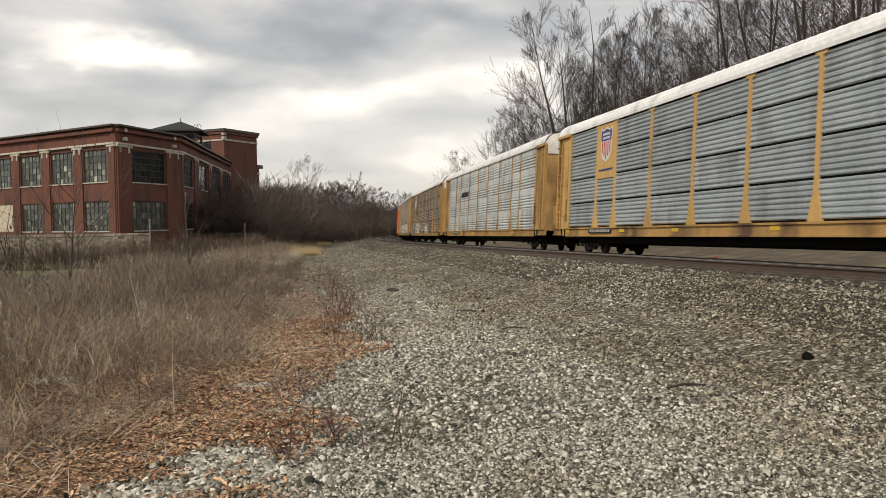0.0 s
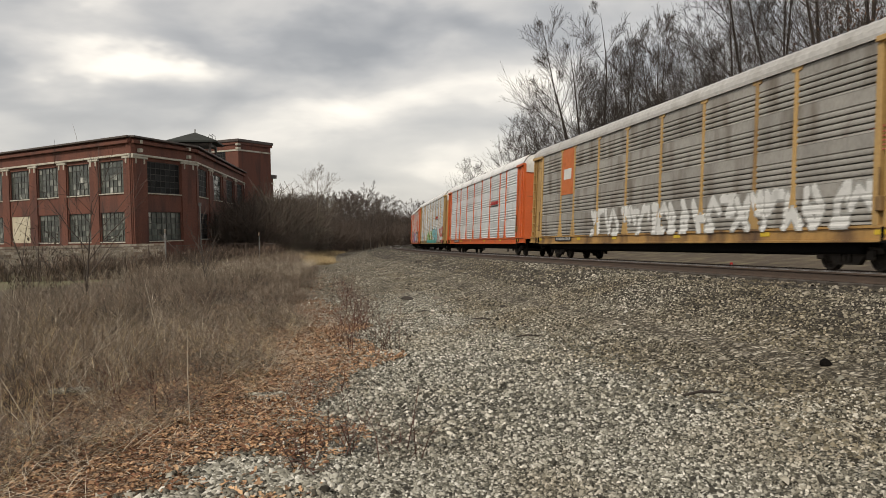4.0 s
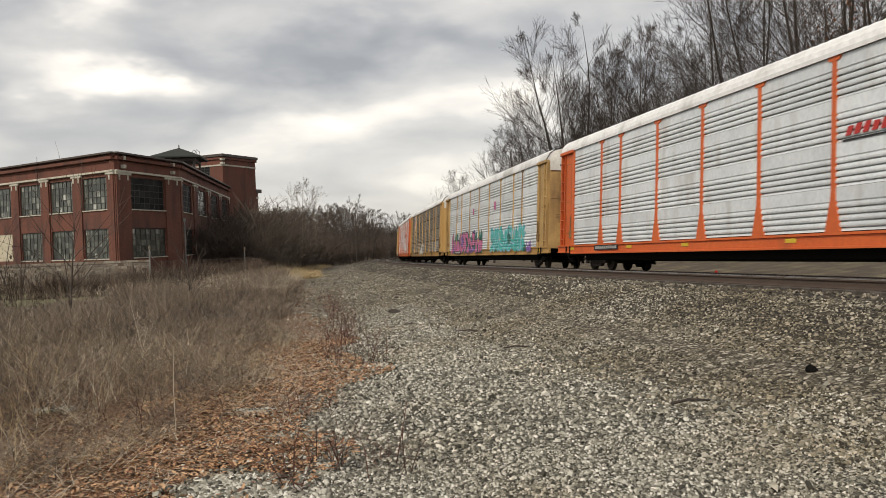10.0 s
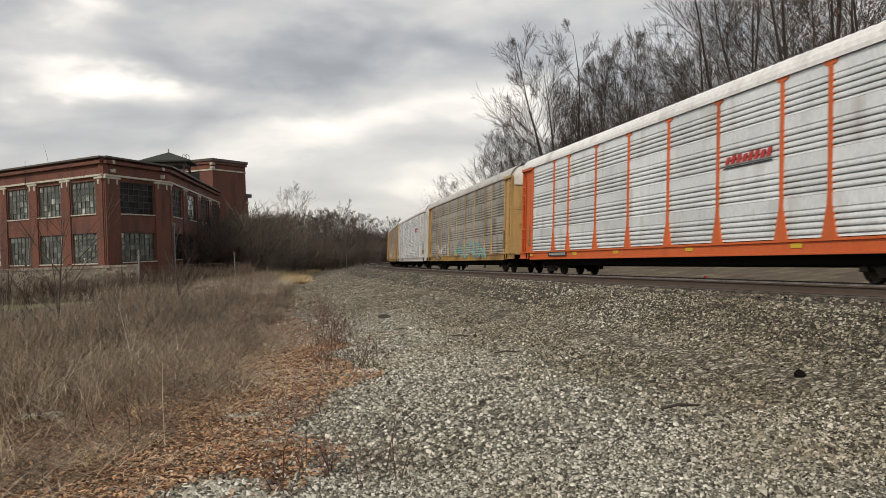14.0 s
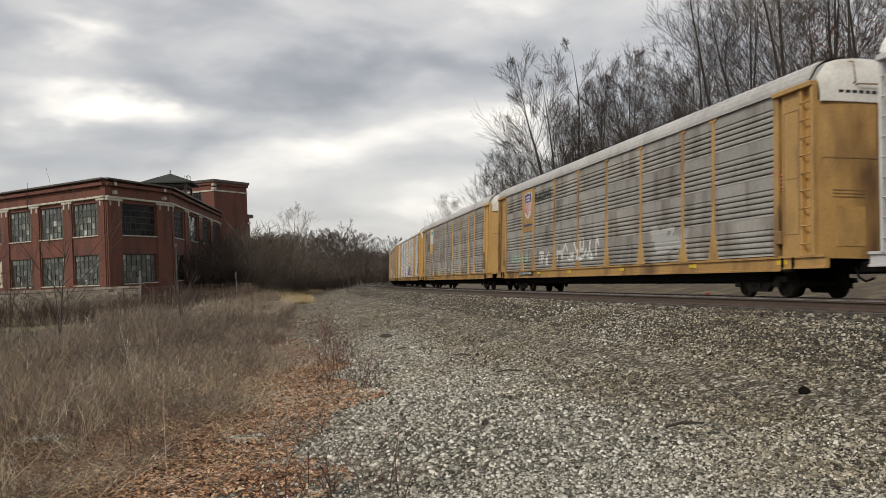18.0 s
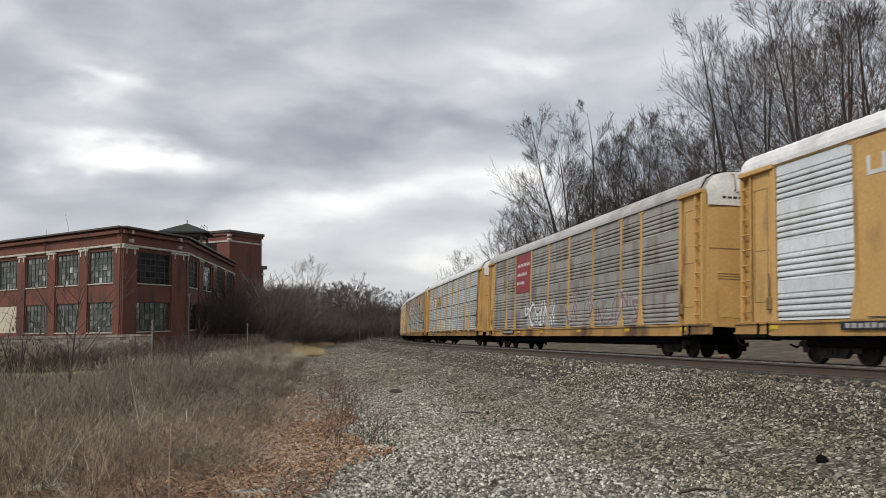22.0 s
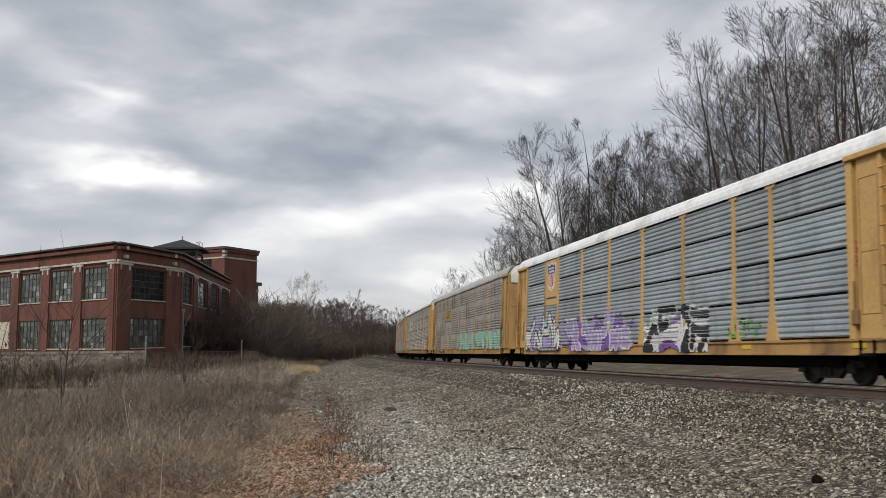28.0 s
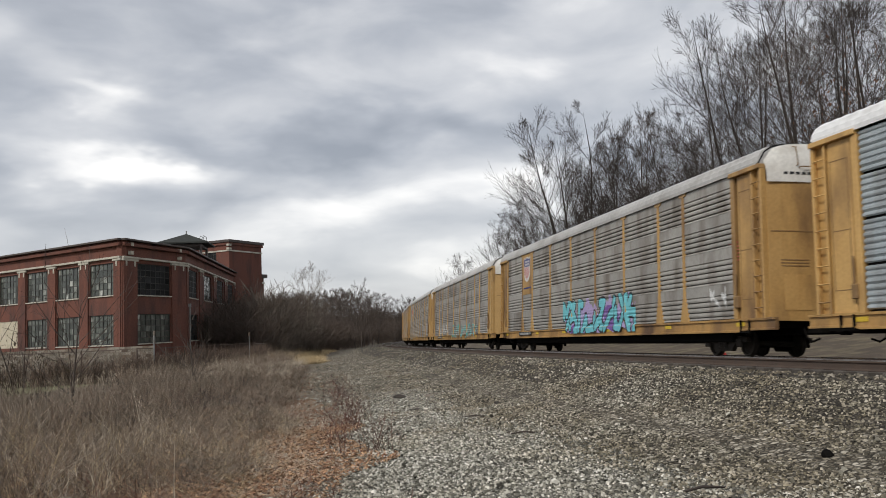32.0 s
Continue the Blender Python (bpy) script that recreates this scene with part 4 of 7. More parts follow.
def dress(car, paint, slits, emblem, tags):
    SEED[0] += 1
    rng = random.Random(SEED[0])
    slim, third = EDGES[7], EDGES[6]
    cx = sum(slim) / 2
    w = slim[1] - slim[0] - 0.14
    mid = (LOW + HIGH) / 2
    plate = paint if paint != "pale" else "roof_white"
    if emblem in ("shield", "shield_white", "plate_orange", "plate_white"):
        back = {"shield": plate, "shield_white": plate, "plate_orange": "ink_orange", "plate_white": plate}[emblem]
        low = LOW + 1.95
        own(piece("plate", PLATE_TOP, None, car, "painted emblem plate", pose(cx, SIDE + 0.05, 0)), M[back])
        if emblem == "plate_white":
            sign_part("emblem", car, ("ink_white", "ink_teal"), [(rect(cx - w * 0.42, cx + w * 0.42, low + 0.75, HIGH - 0.2), 0, 1), (rect(cx - w * 0.36, cx + w * 0.2, HIGH - 0.62, HIGH - 0.32), 1, 2)], "white square with a faded teal bar")
        elif emblem == "plate_orange":
            sign_part("emblem", car, ("ink_white", "ink_black"), [(rect(cx - w * 0.3, cx + w * 0.3, low + 0.7, low + 1.2), 0, 1)], "pale faded emblem")
        else:
            sign_part("emblem", car, ("ink_white", "ink_blue", "ink_red"), shield_shapes(cx, low + 0.62, HIGH - 0.2, w * 0.62, emblem == "shield") + letter_bars(cx - w * 0.4, cx + w * 0.4, low + 0.28, low + 0.36, 9, 1, 1, 0.2), "blue, white and red striped shield")
    if emblem == "red_bars":
        a, b = EDGES[2]
        z = mid + 0.12
        sh = letter_bars(a + 0.45, b - 0.3, z, z + 0.24, 8, 0, 1, 0.34, 0.10) + [(rect(a + 0.35, b - 0.3, z - 0.12, z - 0.08), 1, 1)]
        sign_part("emblem", car, ("ink_red", "ink_black"), sh, "red name over a thin dark line")
    if emblem == "two_solid":
        a, b = EDGES[2]
        sh = letter_bars(a + 0.3, b - 0.3, mid + 0.4, mid + 0.62, 9, 0, 1, 0.18) + [(rect(a + 0.3, b - 0.3, mid + 0.26, mid + 0.31), 0, 1)]
        sign_part("emblem", car, ("ink_orange",), sh, "orange name over a thin line")
    if emblem == "dark_name":
        sign_part("emblem", car, ("ink_black",), letter_bars(4.6, 7.0, 3.48, 3.86, 9, 0, 1, 0.3, 0.08), "dark slanted name on the side")
    if emblem == "white_solid":
        a, b = EDGES[2]
        sh = letter_bars(a + 0.2, b - 0.2, mid + 0.62, mid + 0.80, 8, 0, 1, 0.36, 0.08) + [(rect(a + 0.2, b - 0.2, mid + 0.46, mid + 0.51), 0, 1)]
        sign_part("emblem", car, ("ink_red",), sh, "red name over a thin line")
    if emblem == "tan_solid":
        worm = [(rect(cx - 0.5, cx + 0.5, HIGH - 0.95, HIGH - 0.85), 0, 1), (rect(cx - 0.5, cx - 0.4, HIGH - 0.95, HIGH - 0.5), 0, 1), (rect(cx - 0.05, cx + 0.05, HIGH - 0.9, HIGH - 0.5), 0, 1), (rect(cx + 0.4, cx + 0.5, HIGH - 0.95, HIGH - 0.5), 0, 1)]
        sign_part("emblem", car, ("ink_white",), worm, "white looped line emblem")
    if emblem in ("plate_dark_lines", "white_box", "white_box_low"):
        a, b = third
        c, z = (a + b) / 2, 3.38 if emblem != "white_box_low" else mid
        if emblem == "plate_dark_lines":
            sh = [(rect(c - 1.3, c + 1.3, z - 0.1, z + 0.78), 0, 0)]
            for x in (-0.75, -0.1, 0.55):
                sh += [(rect(c + x, c + x + 0.14, z + 0.1, z + 0.7), 1, 1)]
            sh += [(rect(c + 0.0, c + 0.69, z + 0.1, z + 0.22), 1, 1), (rect(c - 0.75, c + 0.0, z + 0.58, z + 0.7), 1, 1)]
            sign_part("emblem", car, (plate, "ink_black"), sh, "yellow plate with a dark looped line")
        else:
            sh = [(rect(c - 1.2, c + 1.2, z - 0.05, z + 0.8), 0, 0)] + letter_bars(c - 0.8, c + 0.8, z + 0.15, z + 0.6, 3, 1, 1, 0.2)
            sign_part("emblem", car, ("ink_white", "ink_black"), sh, "white box with three dark bars")
    if emblem == "red_plate":
        a, b = third
        sh = [(rect(a + 0.1, b - 0.1, LOW + 1.95, HIGH - 0.08), 0, 0)]
        for k, z in enumerate((HIGH - 0.75, HIGH - 1.25, HIGH - 1.72)):
            sh += letter_bars(a + 0.3 + 0.45 * k, b - 0.3, z, z + 0.17, 8 - k, 1, 1, 0.4)
        sign_part("emblem", car, ("ink_maroon", "ink_white"), sh, "dark red panel with three lines of white bars")
    if emblem == "pink_dots":
        sign_part("emblem", car, ("ink_pink",), [(rect(-3.25, -2.75, 3.45, 3.95), 0, 0), (rect(2.9, 3.3, 3.45, 3.9), 0, 0)], "pink sprayed marks")
    if emblem == "shield" and tags == "white_words":
        text_part("BUILDING", 0.52, sum(EDGES[6]) / 2 + 0.1, HIGH - 0.75, car, "ink_black")
    # stencilled numbers on the sill, reflectors, notices on the end sheets
    dark = [(rect(7.3, 9.5, 0.80, 0.99), 0, 0)] + letter_bars(7.4, 9.4, 0.84, 0.95, 10, 1, 1, 0.3)
    sign_part("number_board", car, ("ink_black", "ink_grey"), dark, "dark board with worn pale bars", 1.582)
    for x in (-12.3, -8.0, -3.0, 2.2, 6.2, 11.8):
        sign_part("reflector", car, ("ink_yellow",), [(rect(x, x + 0.42, 0.83, 0.94), 0, 0)], "yellow reflector strip", 1.542)
    note = [(rect(-12.05 + 0.1 * k, -12.0 + 0.1 * k, 3.2, 3.26), 0, 0) for k in range(5)]
    note += [(rect(-12.2, -11.78 - 0.05 * (k % 2), 3.1 - 0.1 * k, 3.13 - 0.1 * k), 0, 0) for k in range(5)]
    sign_part("notice", car, ("ink_rose" if paint != "pale" else "ink_grey",), note, "small stencilled notice", SIDE + 0.02)
    if tags is None:
        return
    z0 = 0.8
    T = {
        "white_rear": [(3.7, 7.0, z0 + 0.1, 2.1, ("ink_white", "ink_grey", "ink_black", "ink_grey"), True), (7.2, 11.5, z0, 2.1, ("ink_black", "ink_white", "ink_grey", "ink_black"), True), (-4.0, -1.5, z0, 1.7, ("ink_white", "ink_grey", "ink_white", "ink_white"), False)],
        "white_low": [(-11.8, 5.0, LOW - 0.1, 2.15, ("ink_white", "ink_grey", "ink_grey", "ink_white"), False)],
        "rainbow": [(-11.9, -7.2, z0, 2.4, ("ink_rose", "ink_white", "ink_rose", "ink_rose"), False), (-6.5, -1.7, z0, 2.3, ("ink_aqua", "ink_black", "ink_teal", "ink_aqua"), False, 0.155), (-6.5, 4.0, 0.76, 1.12, ("ink_teal", "ink_teal", "ink_teal", "ink_teal"), True, 0.3),
                    (-1.4, 3.9, 1.1, 2.05, ("ink_green", "ink_black", "ink_green", "ink_green"), False, 0.155), (7.0, 11.5, 1.1, 2.1, ("ink_sky", "ink_white", "ink_sky", "ink_sky"), False, 0.09), (-9.4, -6.6, z0, 1.5, ("ink_white", "ink_rose", "ink_grey", "ink_white"), False)],
        "black_white": [(5.1, 10.5, 0.76, 2.55, ("ink_black", "ink_white", "ink_black", "ink_purple"), False, 0.14), (4.3, 5.5, 1.1, 2.0, ("ink_pink", "ink_purple", "ink_pink", "ink_purple"), True), (-2.4, 3.9, 0.8, 2.3, ("ink_lilac", "ink_black", "ink_purple", "ink_black"), True),
                        (-9.8, -3.8, 0.76, 2.4, ("ink_black", "ink_white", "ink_grey", "ink_black"), True, 0.13), (-12.4, -9.9, 1.1, 2.0, ("ink_pink", "ink_white", "ink_pink", "ink_grey"), True), (10.6, 11.8, 1.2, 2.1, ("ink_purple", "ink_pink", "ink_pink", "ink_purple"), False)],
        "pink_teal": [(-9.9, -2.0, 0.85, 2.4, ("ink_teal", "ink_sky", "ink_teal", "ink_dark_teal"), True, 0.11), (0.2, 10.9, 0.82, 2.4, ("ink_pink", "ink_black", "ink_dark_teal", "ink_purple"), True, 0.14), (-10.9, -9.9, z0, 1.4, ("ink_purple", "ink_lilac", "ink_purple", "ink_purple"), True)],
        "white_mid": [(0.45, 3.55, 0.85, 1.95, ("ink_white", "ink_grey", "ink_white", "ink_white"), False, 0.15), (-10.6, -7.0, LOW, 2.0, ("ink_grey", "ink_grey", "ink_grey", "ink_grey"), False, 0.06)],
        "small_teal": [(-8.0, 2.0, z0, 1.9, ("ink_teal", "ink_grey", "ink_grey", "ink_teal"), False, 0.06), (4.0, 10.0, 1.2, 2.0, ("ink_white", "ink_grey", "ink_grey", "ink_white"), False, 0.05)],
        "white_words": [(-0.8, 4.0, 1.3, 2.3, ("ink_white", "ink_grey", "ink_white", "ink_white"), False, 0.07), (4.9, 6.6, 1.2, 1.95, ("ink_white", "ink_white", "ink_white", "ink_white"), False, 0.035), (-7.2, -4.9, 1.35, 2.3, ("ink_grey", "ink_grey", "ink_grey", "ink_grey"), True, 0.05), (7.7, 10.8, 1.45, 1.9, ("ink_mint", "ink_grey", "ink_grey", "ink_mint"), False, 0.05)],
        "white_thin": [(-6.0, 6.5, LOW + 0.2, 2.1, ("ink_grey", "ink_grey", "ink_grey", "ink_grey"), False, 0.035)],
        "purple_green": [(-4.5, -1.7, 1.2, 2.25, ("ink_purple", "ink_teal", "ink_purple", "ink_teal"), True, 0.2), (-5.9, -5.0, 1.2, 1.95, ("ink_green", "ink_yellow", "ink_green", "ink_green"), False, 0.16)],
        "white_red": [(0.4, 5.3, 1.12, 2.45, ("ink_white", "ink_black", "ink_grey", "ink_grey"), True, 0.09), (-8.8, -1.0, 1.1, 2.6, ("ink_faded", "ink_grey", "ink_faded", "ink_grey"), False, 0.06)],
        "purple_yellow": [(2.5, 11.4, z0, 2.8, ("ink_lilac", "ink_white", "ink_lilac", "ink_purple"), True), (-4.5, 2.0, z0, 3.3, ("ink_yellow", "ink_black", "ink_yellow", "ink_yellow"), False, 0.155), (-11.0, -6.0, z0, 2.4, ("ink_white", "ink_black", "ink_sky", "ink_white"), True)],
        "purple_white": [(6.4, 11.9, 0.8, 2.7, ("ink_white", "ink_black", "ink_lilac", "ink_sky"), True, 0.09), (-0.8, 6.2, 0.8, 2.3, ("ink_lilac", "ink_white", "ink_purple", "ink_lilac"), True), (-5.9, -1.6, 0.75, 2.3, ("ink_black", "ink_white", "ink_white", "ink_purple"), True), (-8.5, -6.9, 1.1, 1.7, ("ink_green", "ink_black", "ink_green", "ink_green"), False, 0.07)],
        "green": [(-12.3, 0.7, 0.95, 2.1, ("ink_mint", "ink_sky", "ink_green", "ink_mint"), False, 0.15), (9.3, 11.2, 2.4, 4.0, ("ink_white", "ink_grey", "ink_white", "ink_white"), False, 0.03)],
        "teal_pink": [(-5.3, 2.5, 0.8, 2.3, ("ink_aqua", "ink_black", "ink_lilac", "ink_purple"), True, 0.13), (-11.4, -10.5, 1.35, 2.05, ("ink_white", "ink_grey", "ink_white", "ink_white"), False, 0.08)],
    }[tags]
    for k, (a, b, za, zb, inks, cloud, *stroke) in enumerate(T):
        graffiti(car, a, b, za, zb, inks, SEED[0] * 7 + k, None, cloud, bool(slits), (EDGES[1], EDGES[7]) if emblem in ("two_solid", "tan_solid", "white_solid") else (), stroke[0] if stroke else 0.125)


bm = bmesh.new()
add_box(bm, -min(BAYS) / 2 + 0.06, min(BAYS) / 2 - 0.06, 0, 0.012, LOW + 1.93, HIGH - 0.03)
PLATE_TOP = bm_mesh("plate", bm)


TRAIN = [build_car(*c) for c in CARS]


# seconds and metres gone by the train, which surges a little as it rolls
RUN = ((0, 0.22), (1, 19.66), (2, 40.49), (3, 60.02), (6, 120.62), (7, 141.49), (8, 161.02), (9, 182.04), (10, 201.64), (11, 222.48), (12, 242.16), (13, 262.46), (14, 283.38), (17, 343.53), (18, 364.59), (19, 384.81), (20, 404.50), (21, 425.49), (22, 445.01), (23, 466.02), (24, 485.73), (25, 506.68), (28, 567.62), (29, 587.25), (30, 608.32), (31, 627.83), (32, 648.86))


def run(t):
    return float(np.interp(t, [r[0] for r in RUN], [r[1] for r in RUN]))


def motions():
    for i, car in enumerate(TRAIN):
        rows = []
        for k in range(65):
            t = k * 0.5
            s = FIRST + i * COUPLED + HALF - run(t)
            p = spot(s)
            rows.append((t, pose(p.x, p.y, p.z, CANT, math.degrees(math.atan((slope_z(s) - slope_z(s + 1)))), turn_at(s))))
        walk(car, rows)


# ---- the brick works: three street sides of two storeys, a tower and a roof house behind ----
GROUND_AT_WORKS = -0.75
SILL1, HEAD1, SILL2, HEAD2, BAND, COPING = 1.0, 3.46, 5.04, 7.70, 8.0, 9.55


def glass_material():
    mt = bpy.data.materials.new("old_factory_glass")
    mt.use_nodes = True
    nt = mt.node_tree
    p = nt.nodes["Principled BSDF"]
    g, r = nt.nodes.new("ShaderNodeNewGeometry"), nt.nodes.new("ShaderNodeValToRGB")
    e = r.color_ramp.elements
    e[0].color = (0.045, 0.05, 0.045, 1)
    e[1].position, e[1].color = 1.0, (0.50, 0.51, 0.47, 1)
    for pos, c in ((0.35, (0.060, 0.068, 0.060)), (0.62, (0.12, 0.132, 0.115)), (0.85, (0.24, 0.25, 0.222))):
        e.new(pos).color = (*c, 1)
    tc, n, mp, a, b = (nt.nodes.new(k) for k in ("ShaderNodeTexCoord", "ShaderNodeTexNoise", "ShaderNodeMapping", "ShaderNodeMath", "ShaderNodeMath"))
    mp.inputs["Scale"].default_value = (2.2, 2.2, 0.7)
    n.inputs["Scale"].default_value, n.inputs["Detail"].default_value = 0.9, 2.0
    nt.links.new(tc.outputs["Object"], mp.inputs[0]), nt.links.new(mp.outputs[0], n.inputs[0])
    a.operation, a.inputs[1].default_value = "MULTIPLY_ADD", 0.55
    nt.links.new(g.outputs["Random Per Island"], a.inputs[0])
    b.operation, b.inputs[1].default_value, b.inputs[2].default_value = "MULTIPLY_ADD", 1.5, -0.55
    nt.links.new(n.outputs["Fac"], b.inputs[0]), nt.links.new(b.outputs[0], a.inputs[2])
    nt.links.new(a.outputs[0], r.inputs[0])
    nt.links.new(r.outputs[0], p.inputs["Base Color"])
    p.inputs["Roughness"].default_value = 0.25
    return mt


M["glass"] = glass_material()
M["dark_glass"] = material("dark_glass", (0.010, 0.010, 0.011), (0.030, 0.031, 0.031), 0.8, 0.6, per_island=0.6, shine=0.12)
M["sash"] = material("dark_steel_sash", (0.025, 0.025, 0.023), (0.05, 0.05, 0.045), 3.0, 0.6)
M["coping"] = material("weathered_metal_coping", (0.06, 0.045, 0.04), (0.10, 0.08, 0.07), 2.0, 0.6)
M["slate"] = material("grey_green_roofing", (0.02, 0.023, 0.021), (0.04, 0.043, 0.038), 2.0, 0.8)
M["board"] = material("cream_boarding", (0.50, 0.45, 0.33), (0.58, 0.52, 0.40), 0.8, 0.7, dirt=(0.38, 0.34, 0.25), dirt_at=0.6)
M["block"] = material("pale_block_wall", (0.20, 0.178, 0.142), (0.36, 0.325, 0.275), 1.2, 0.9, 0, 0.4, 20.0, dirt=(0.13, 0.095, 0.07), dirt_at=0.50, dirt_scale=0.9, dirt_stretch=(1, 1, 0.3), per_object=0.25)
M["galv"] = material("dull_galvanised_pipe", (0.20, 0.20, 0.195), (0.30, 0.30, 0.29), 3.0, 0.5, 0.6)

works = tagged(empty("factory_building"), "old two-storey red brick factory with steel-sash windows", "building")


def frame_of(a, b):
    """The pose of a facade: x along it from a to b, y outwards to the camera, z up."""
    d = Vector((b[0] - a[0], b[1] - a[1]))
    return pose(a[0], a[1], 0, 0, 0, math.degrees(math.atan2(d.y, d.x))), d.length


def window_set(m, u0, u1, z0, z1, dark, cols, rows, out):
    """A steel-sash window set back in its opening, with a stone sill."""
    holder = part("window", window_frame(u0, u1, z0, z1, out), "sash", works, "steel-sash window")
    holder.matrix_basis = m
    y0, y1 = sorted((out * -0.17, out * -0.11))
    for i in range(1, cols):
        x = u0 + (u1 - u0) * i / cols
        part("glazing_bar", box(x - 0.026, x + 0.026, y0, y1, z0 + 0.05, z1 - 0.05), "sash", holder)
    for j in range(1, rows):
        z = z0 + (z1 - z0) * j / rows
        part("glazing_bar", box(u0 + 0.05, u1 - 0.05, y0 - 0.004, y1 + 0.004, z - 0.026, z + 0.026), "sash", holder)
    verts, faces = [], []
    rng = random.Random(int(u0 * 100 + z0 * 7 + cols))
    for i in range(cols):
        for j in range(rows):
            x0, x1 = u0 + (u1 - u0) * i / cols + 0.03, u0 + (u1 - u0) * (i + 1) / cols - 0.03
            a, b = z0 + (z1 - z0) * j / rows + 0.03, z0 + (z1 - z0) * (j + 1) / rows - 0.03
            y, k = out * -0.14 + rng.uniform(-0.01, 0.01), len(verts)
            t = rng.uniform(-0.012, 0.012)
            verts += [(x0, y, a), (x1, y + t, a), (x1, y + t, b), (x0, y, b)]
            faces.append((k, k + 1, k + 2, k + 3) if out < 0 else (k + 3, k + 2, k + 1, k))
    piece("pane", mesh_of("pane", verts, faces), "dark_glass" if dark else "glass", holder, "dark broken panes" if dark else "grimy panes, some painted white")
    part("sill", box(u0 - 0.1, u1 + 0.1, min(0, out * 0.10), max(0, out * 0.10), z0 - 0.09, z0), "cream", holder, "pale stone sill")


def window_frame(u0, u1, z0, z1, out):
    """The outer steel frame: one ring."""
    bm = bmesh.new()
    y0, y1 = sorted((out * -0.17, out * -0.11))
    w = 0.06
    rings = [[bm.verts.new((x, y, z)) for x, z in ((u0 + d, z0 + d), (u1 - d, z0 + d), (u1 - d, z1 - d), (u0 + d, z1 - d))] for y, d in ((y0, 0), (y0, w), (y1, w), (y1, 0))]
    for a, b in zip(rings, rings[1:] + rings[:1]):
        for k in range(4):
            bm.faces.new((a[k], a[(k + 1) % 4], b[(k + 1) % 4], b[k]))
    bmesh.ops.recalc_face_normals(bm, faces=bm.faces)
    return bm


def facade(name, a, b, windows, out, boarded=(), dark=(), dark_below=(), top=COPING, cols=6):
    """Brick walling round its openings, piers with stone caps, cornice band and coping. out: +1 or -1, the outward side of y."""
    m, length = frame_of(a, b)
    wall = part(name, wall_mesh(length, windows, out, top), "brick", works)
    wall.matrix_basis = m
    part("backing", box(0.3, length - 0.3, *sorted((-out * 0.6, -out * 0.7)), SILL1 - 0.2, HEAD2 + 0.2), "brick", wall)
    for k, (u0, u1) in enumerate(windows):
        if k in boarded:
            part("boarding", box(u0, u1, *sorted((out * -0.05, out * -0.2)), SILL1, HEAD1), "board", works, "cream boarding over a window").matrix_basis = m
        else:
            window_set(m, u0, u1, SILL1, HEAD1, k in dark_below, cols, 5, out)
        window_set(m, u0, u1, SILL2, HEAD2, k in dark, cols, 5, out)
    part("cornice", box(0, length, *sorted((out * 0.0, out * 0.22)), BAND + 0.0, BAND + 0.17, 0.02), "cream", wall, "cream stone band")
    part("upper_cornice", box(0, length, *sorted((out * 0.0, out * 0.30)), top - 0.55, top - 0.28, 0.03), "brick", wall)
    part("coping", box(-0.1, length + 0.1, *sorted((out * -0.5, out * 0.42)), top - 0.10, top + 0.06, 0.02), "coping", wall, "dark metal coping")
    edges = [0.0] + [x for w in windows for x in w] + [length]
    for k in range(0, len(edges), 2):
        u0, u1 = edges[k], edges[k + 1]
        if u1 - u0 < 0.5:
            continue
        w = min(u1 - u0 - 0.15, 2.2)
        c = (u0 + u1) / 2
        pier = part("pier", box(c - w / 2, c + w / 2, *sorted((0.0, out * 0.12)), GROUND_AT_WORKS - 0.5, BAND - 0.18), "brick", works)
        pier.matrix_basis = m
        part("pier_cap", box(c - w / 2 - 0.1, c + w / 2 + 0.1, *sorted((0.0, out * 0.19)), BAND - 0.20, BAND - 0.01, 0.03), "cream", pier, "cream stone cap")
        for dx in (-w * 0.3, w * 0.3) if w > 1.2 else (0,):
            part("pendant", box(c + dx - 0.1, c + dx + 0.1, *sorted((out * 0.12, out * 0.17)), BAND - 0.62, BAND - 0.20, 0.02), "cream", pier, "cream stone pendant")
        for z in (top - 0.52, top - 1.22) if w > 1.2 and k in (0, len(edges) - 2) else ():
            part("stone_block", box(c - 0.16, c + 0.16, *sorted((0.0, out * 0.34)), z, z + 0.3, 0.02), "cream", pier, "cream stone block")
    return wall


def wall_mesh(length, windows, out, top):
    bm = bmesh.new()
    y0, y1 = sorted((0.0, -out * 0.45))
    edges = [0.0] + [x for w in windows for x in w] + [length]
    for k in range(0, len(edges), 2):
        add_box(bm, edges[k], edges[k + 1], y0, y1, GROUND_AT_WORKS - 0.8, top)
    for u0, u1 in windows:
        for z0, z1 in ((GROUND_AT_WORKS - 0.8, SILL1), (HEAD1, SILL2), (HEAD2, top)):
            add_box(bm, u0, u1, y0, y1, z0, z1)
    bmesh.ops.remove_doubles(bm, verts=bm.verts, dist=0.001)
    return bm


C1, C2, C3 = (-26.27, 63.0), (-24.02, 71.8), (-30.73, 122.0)
C0 = (-26.27 - 0.841 * 48, 63 + 0.540 * 48)
left_windows = [(1.0 + 4.78 * k, 4.4 + 4.78 * k) for k in range(9)]
facade("wall_west", C1, C0, left_windows, 1, boarded=(3,), cols=6)
facade("wall_corner", C1, C2, [(1.95, 6.7)], -1, cols=7, dark=(0,), dark_below=())
right_windows = [(1.0 + 8.45 * k, 5.9 + 8.45 * k) for k in range(6)]
facade("wall_east", C2, C3, right_windows, -1, dark=(0, 2, 3, 4, 5), dark_below=(0, 1, 2, 3, 4, 5), cols=6)
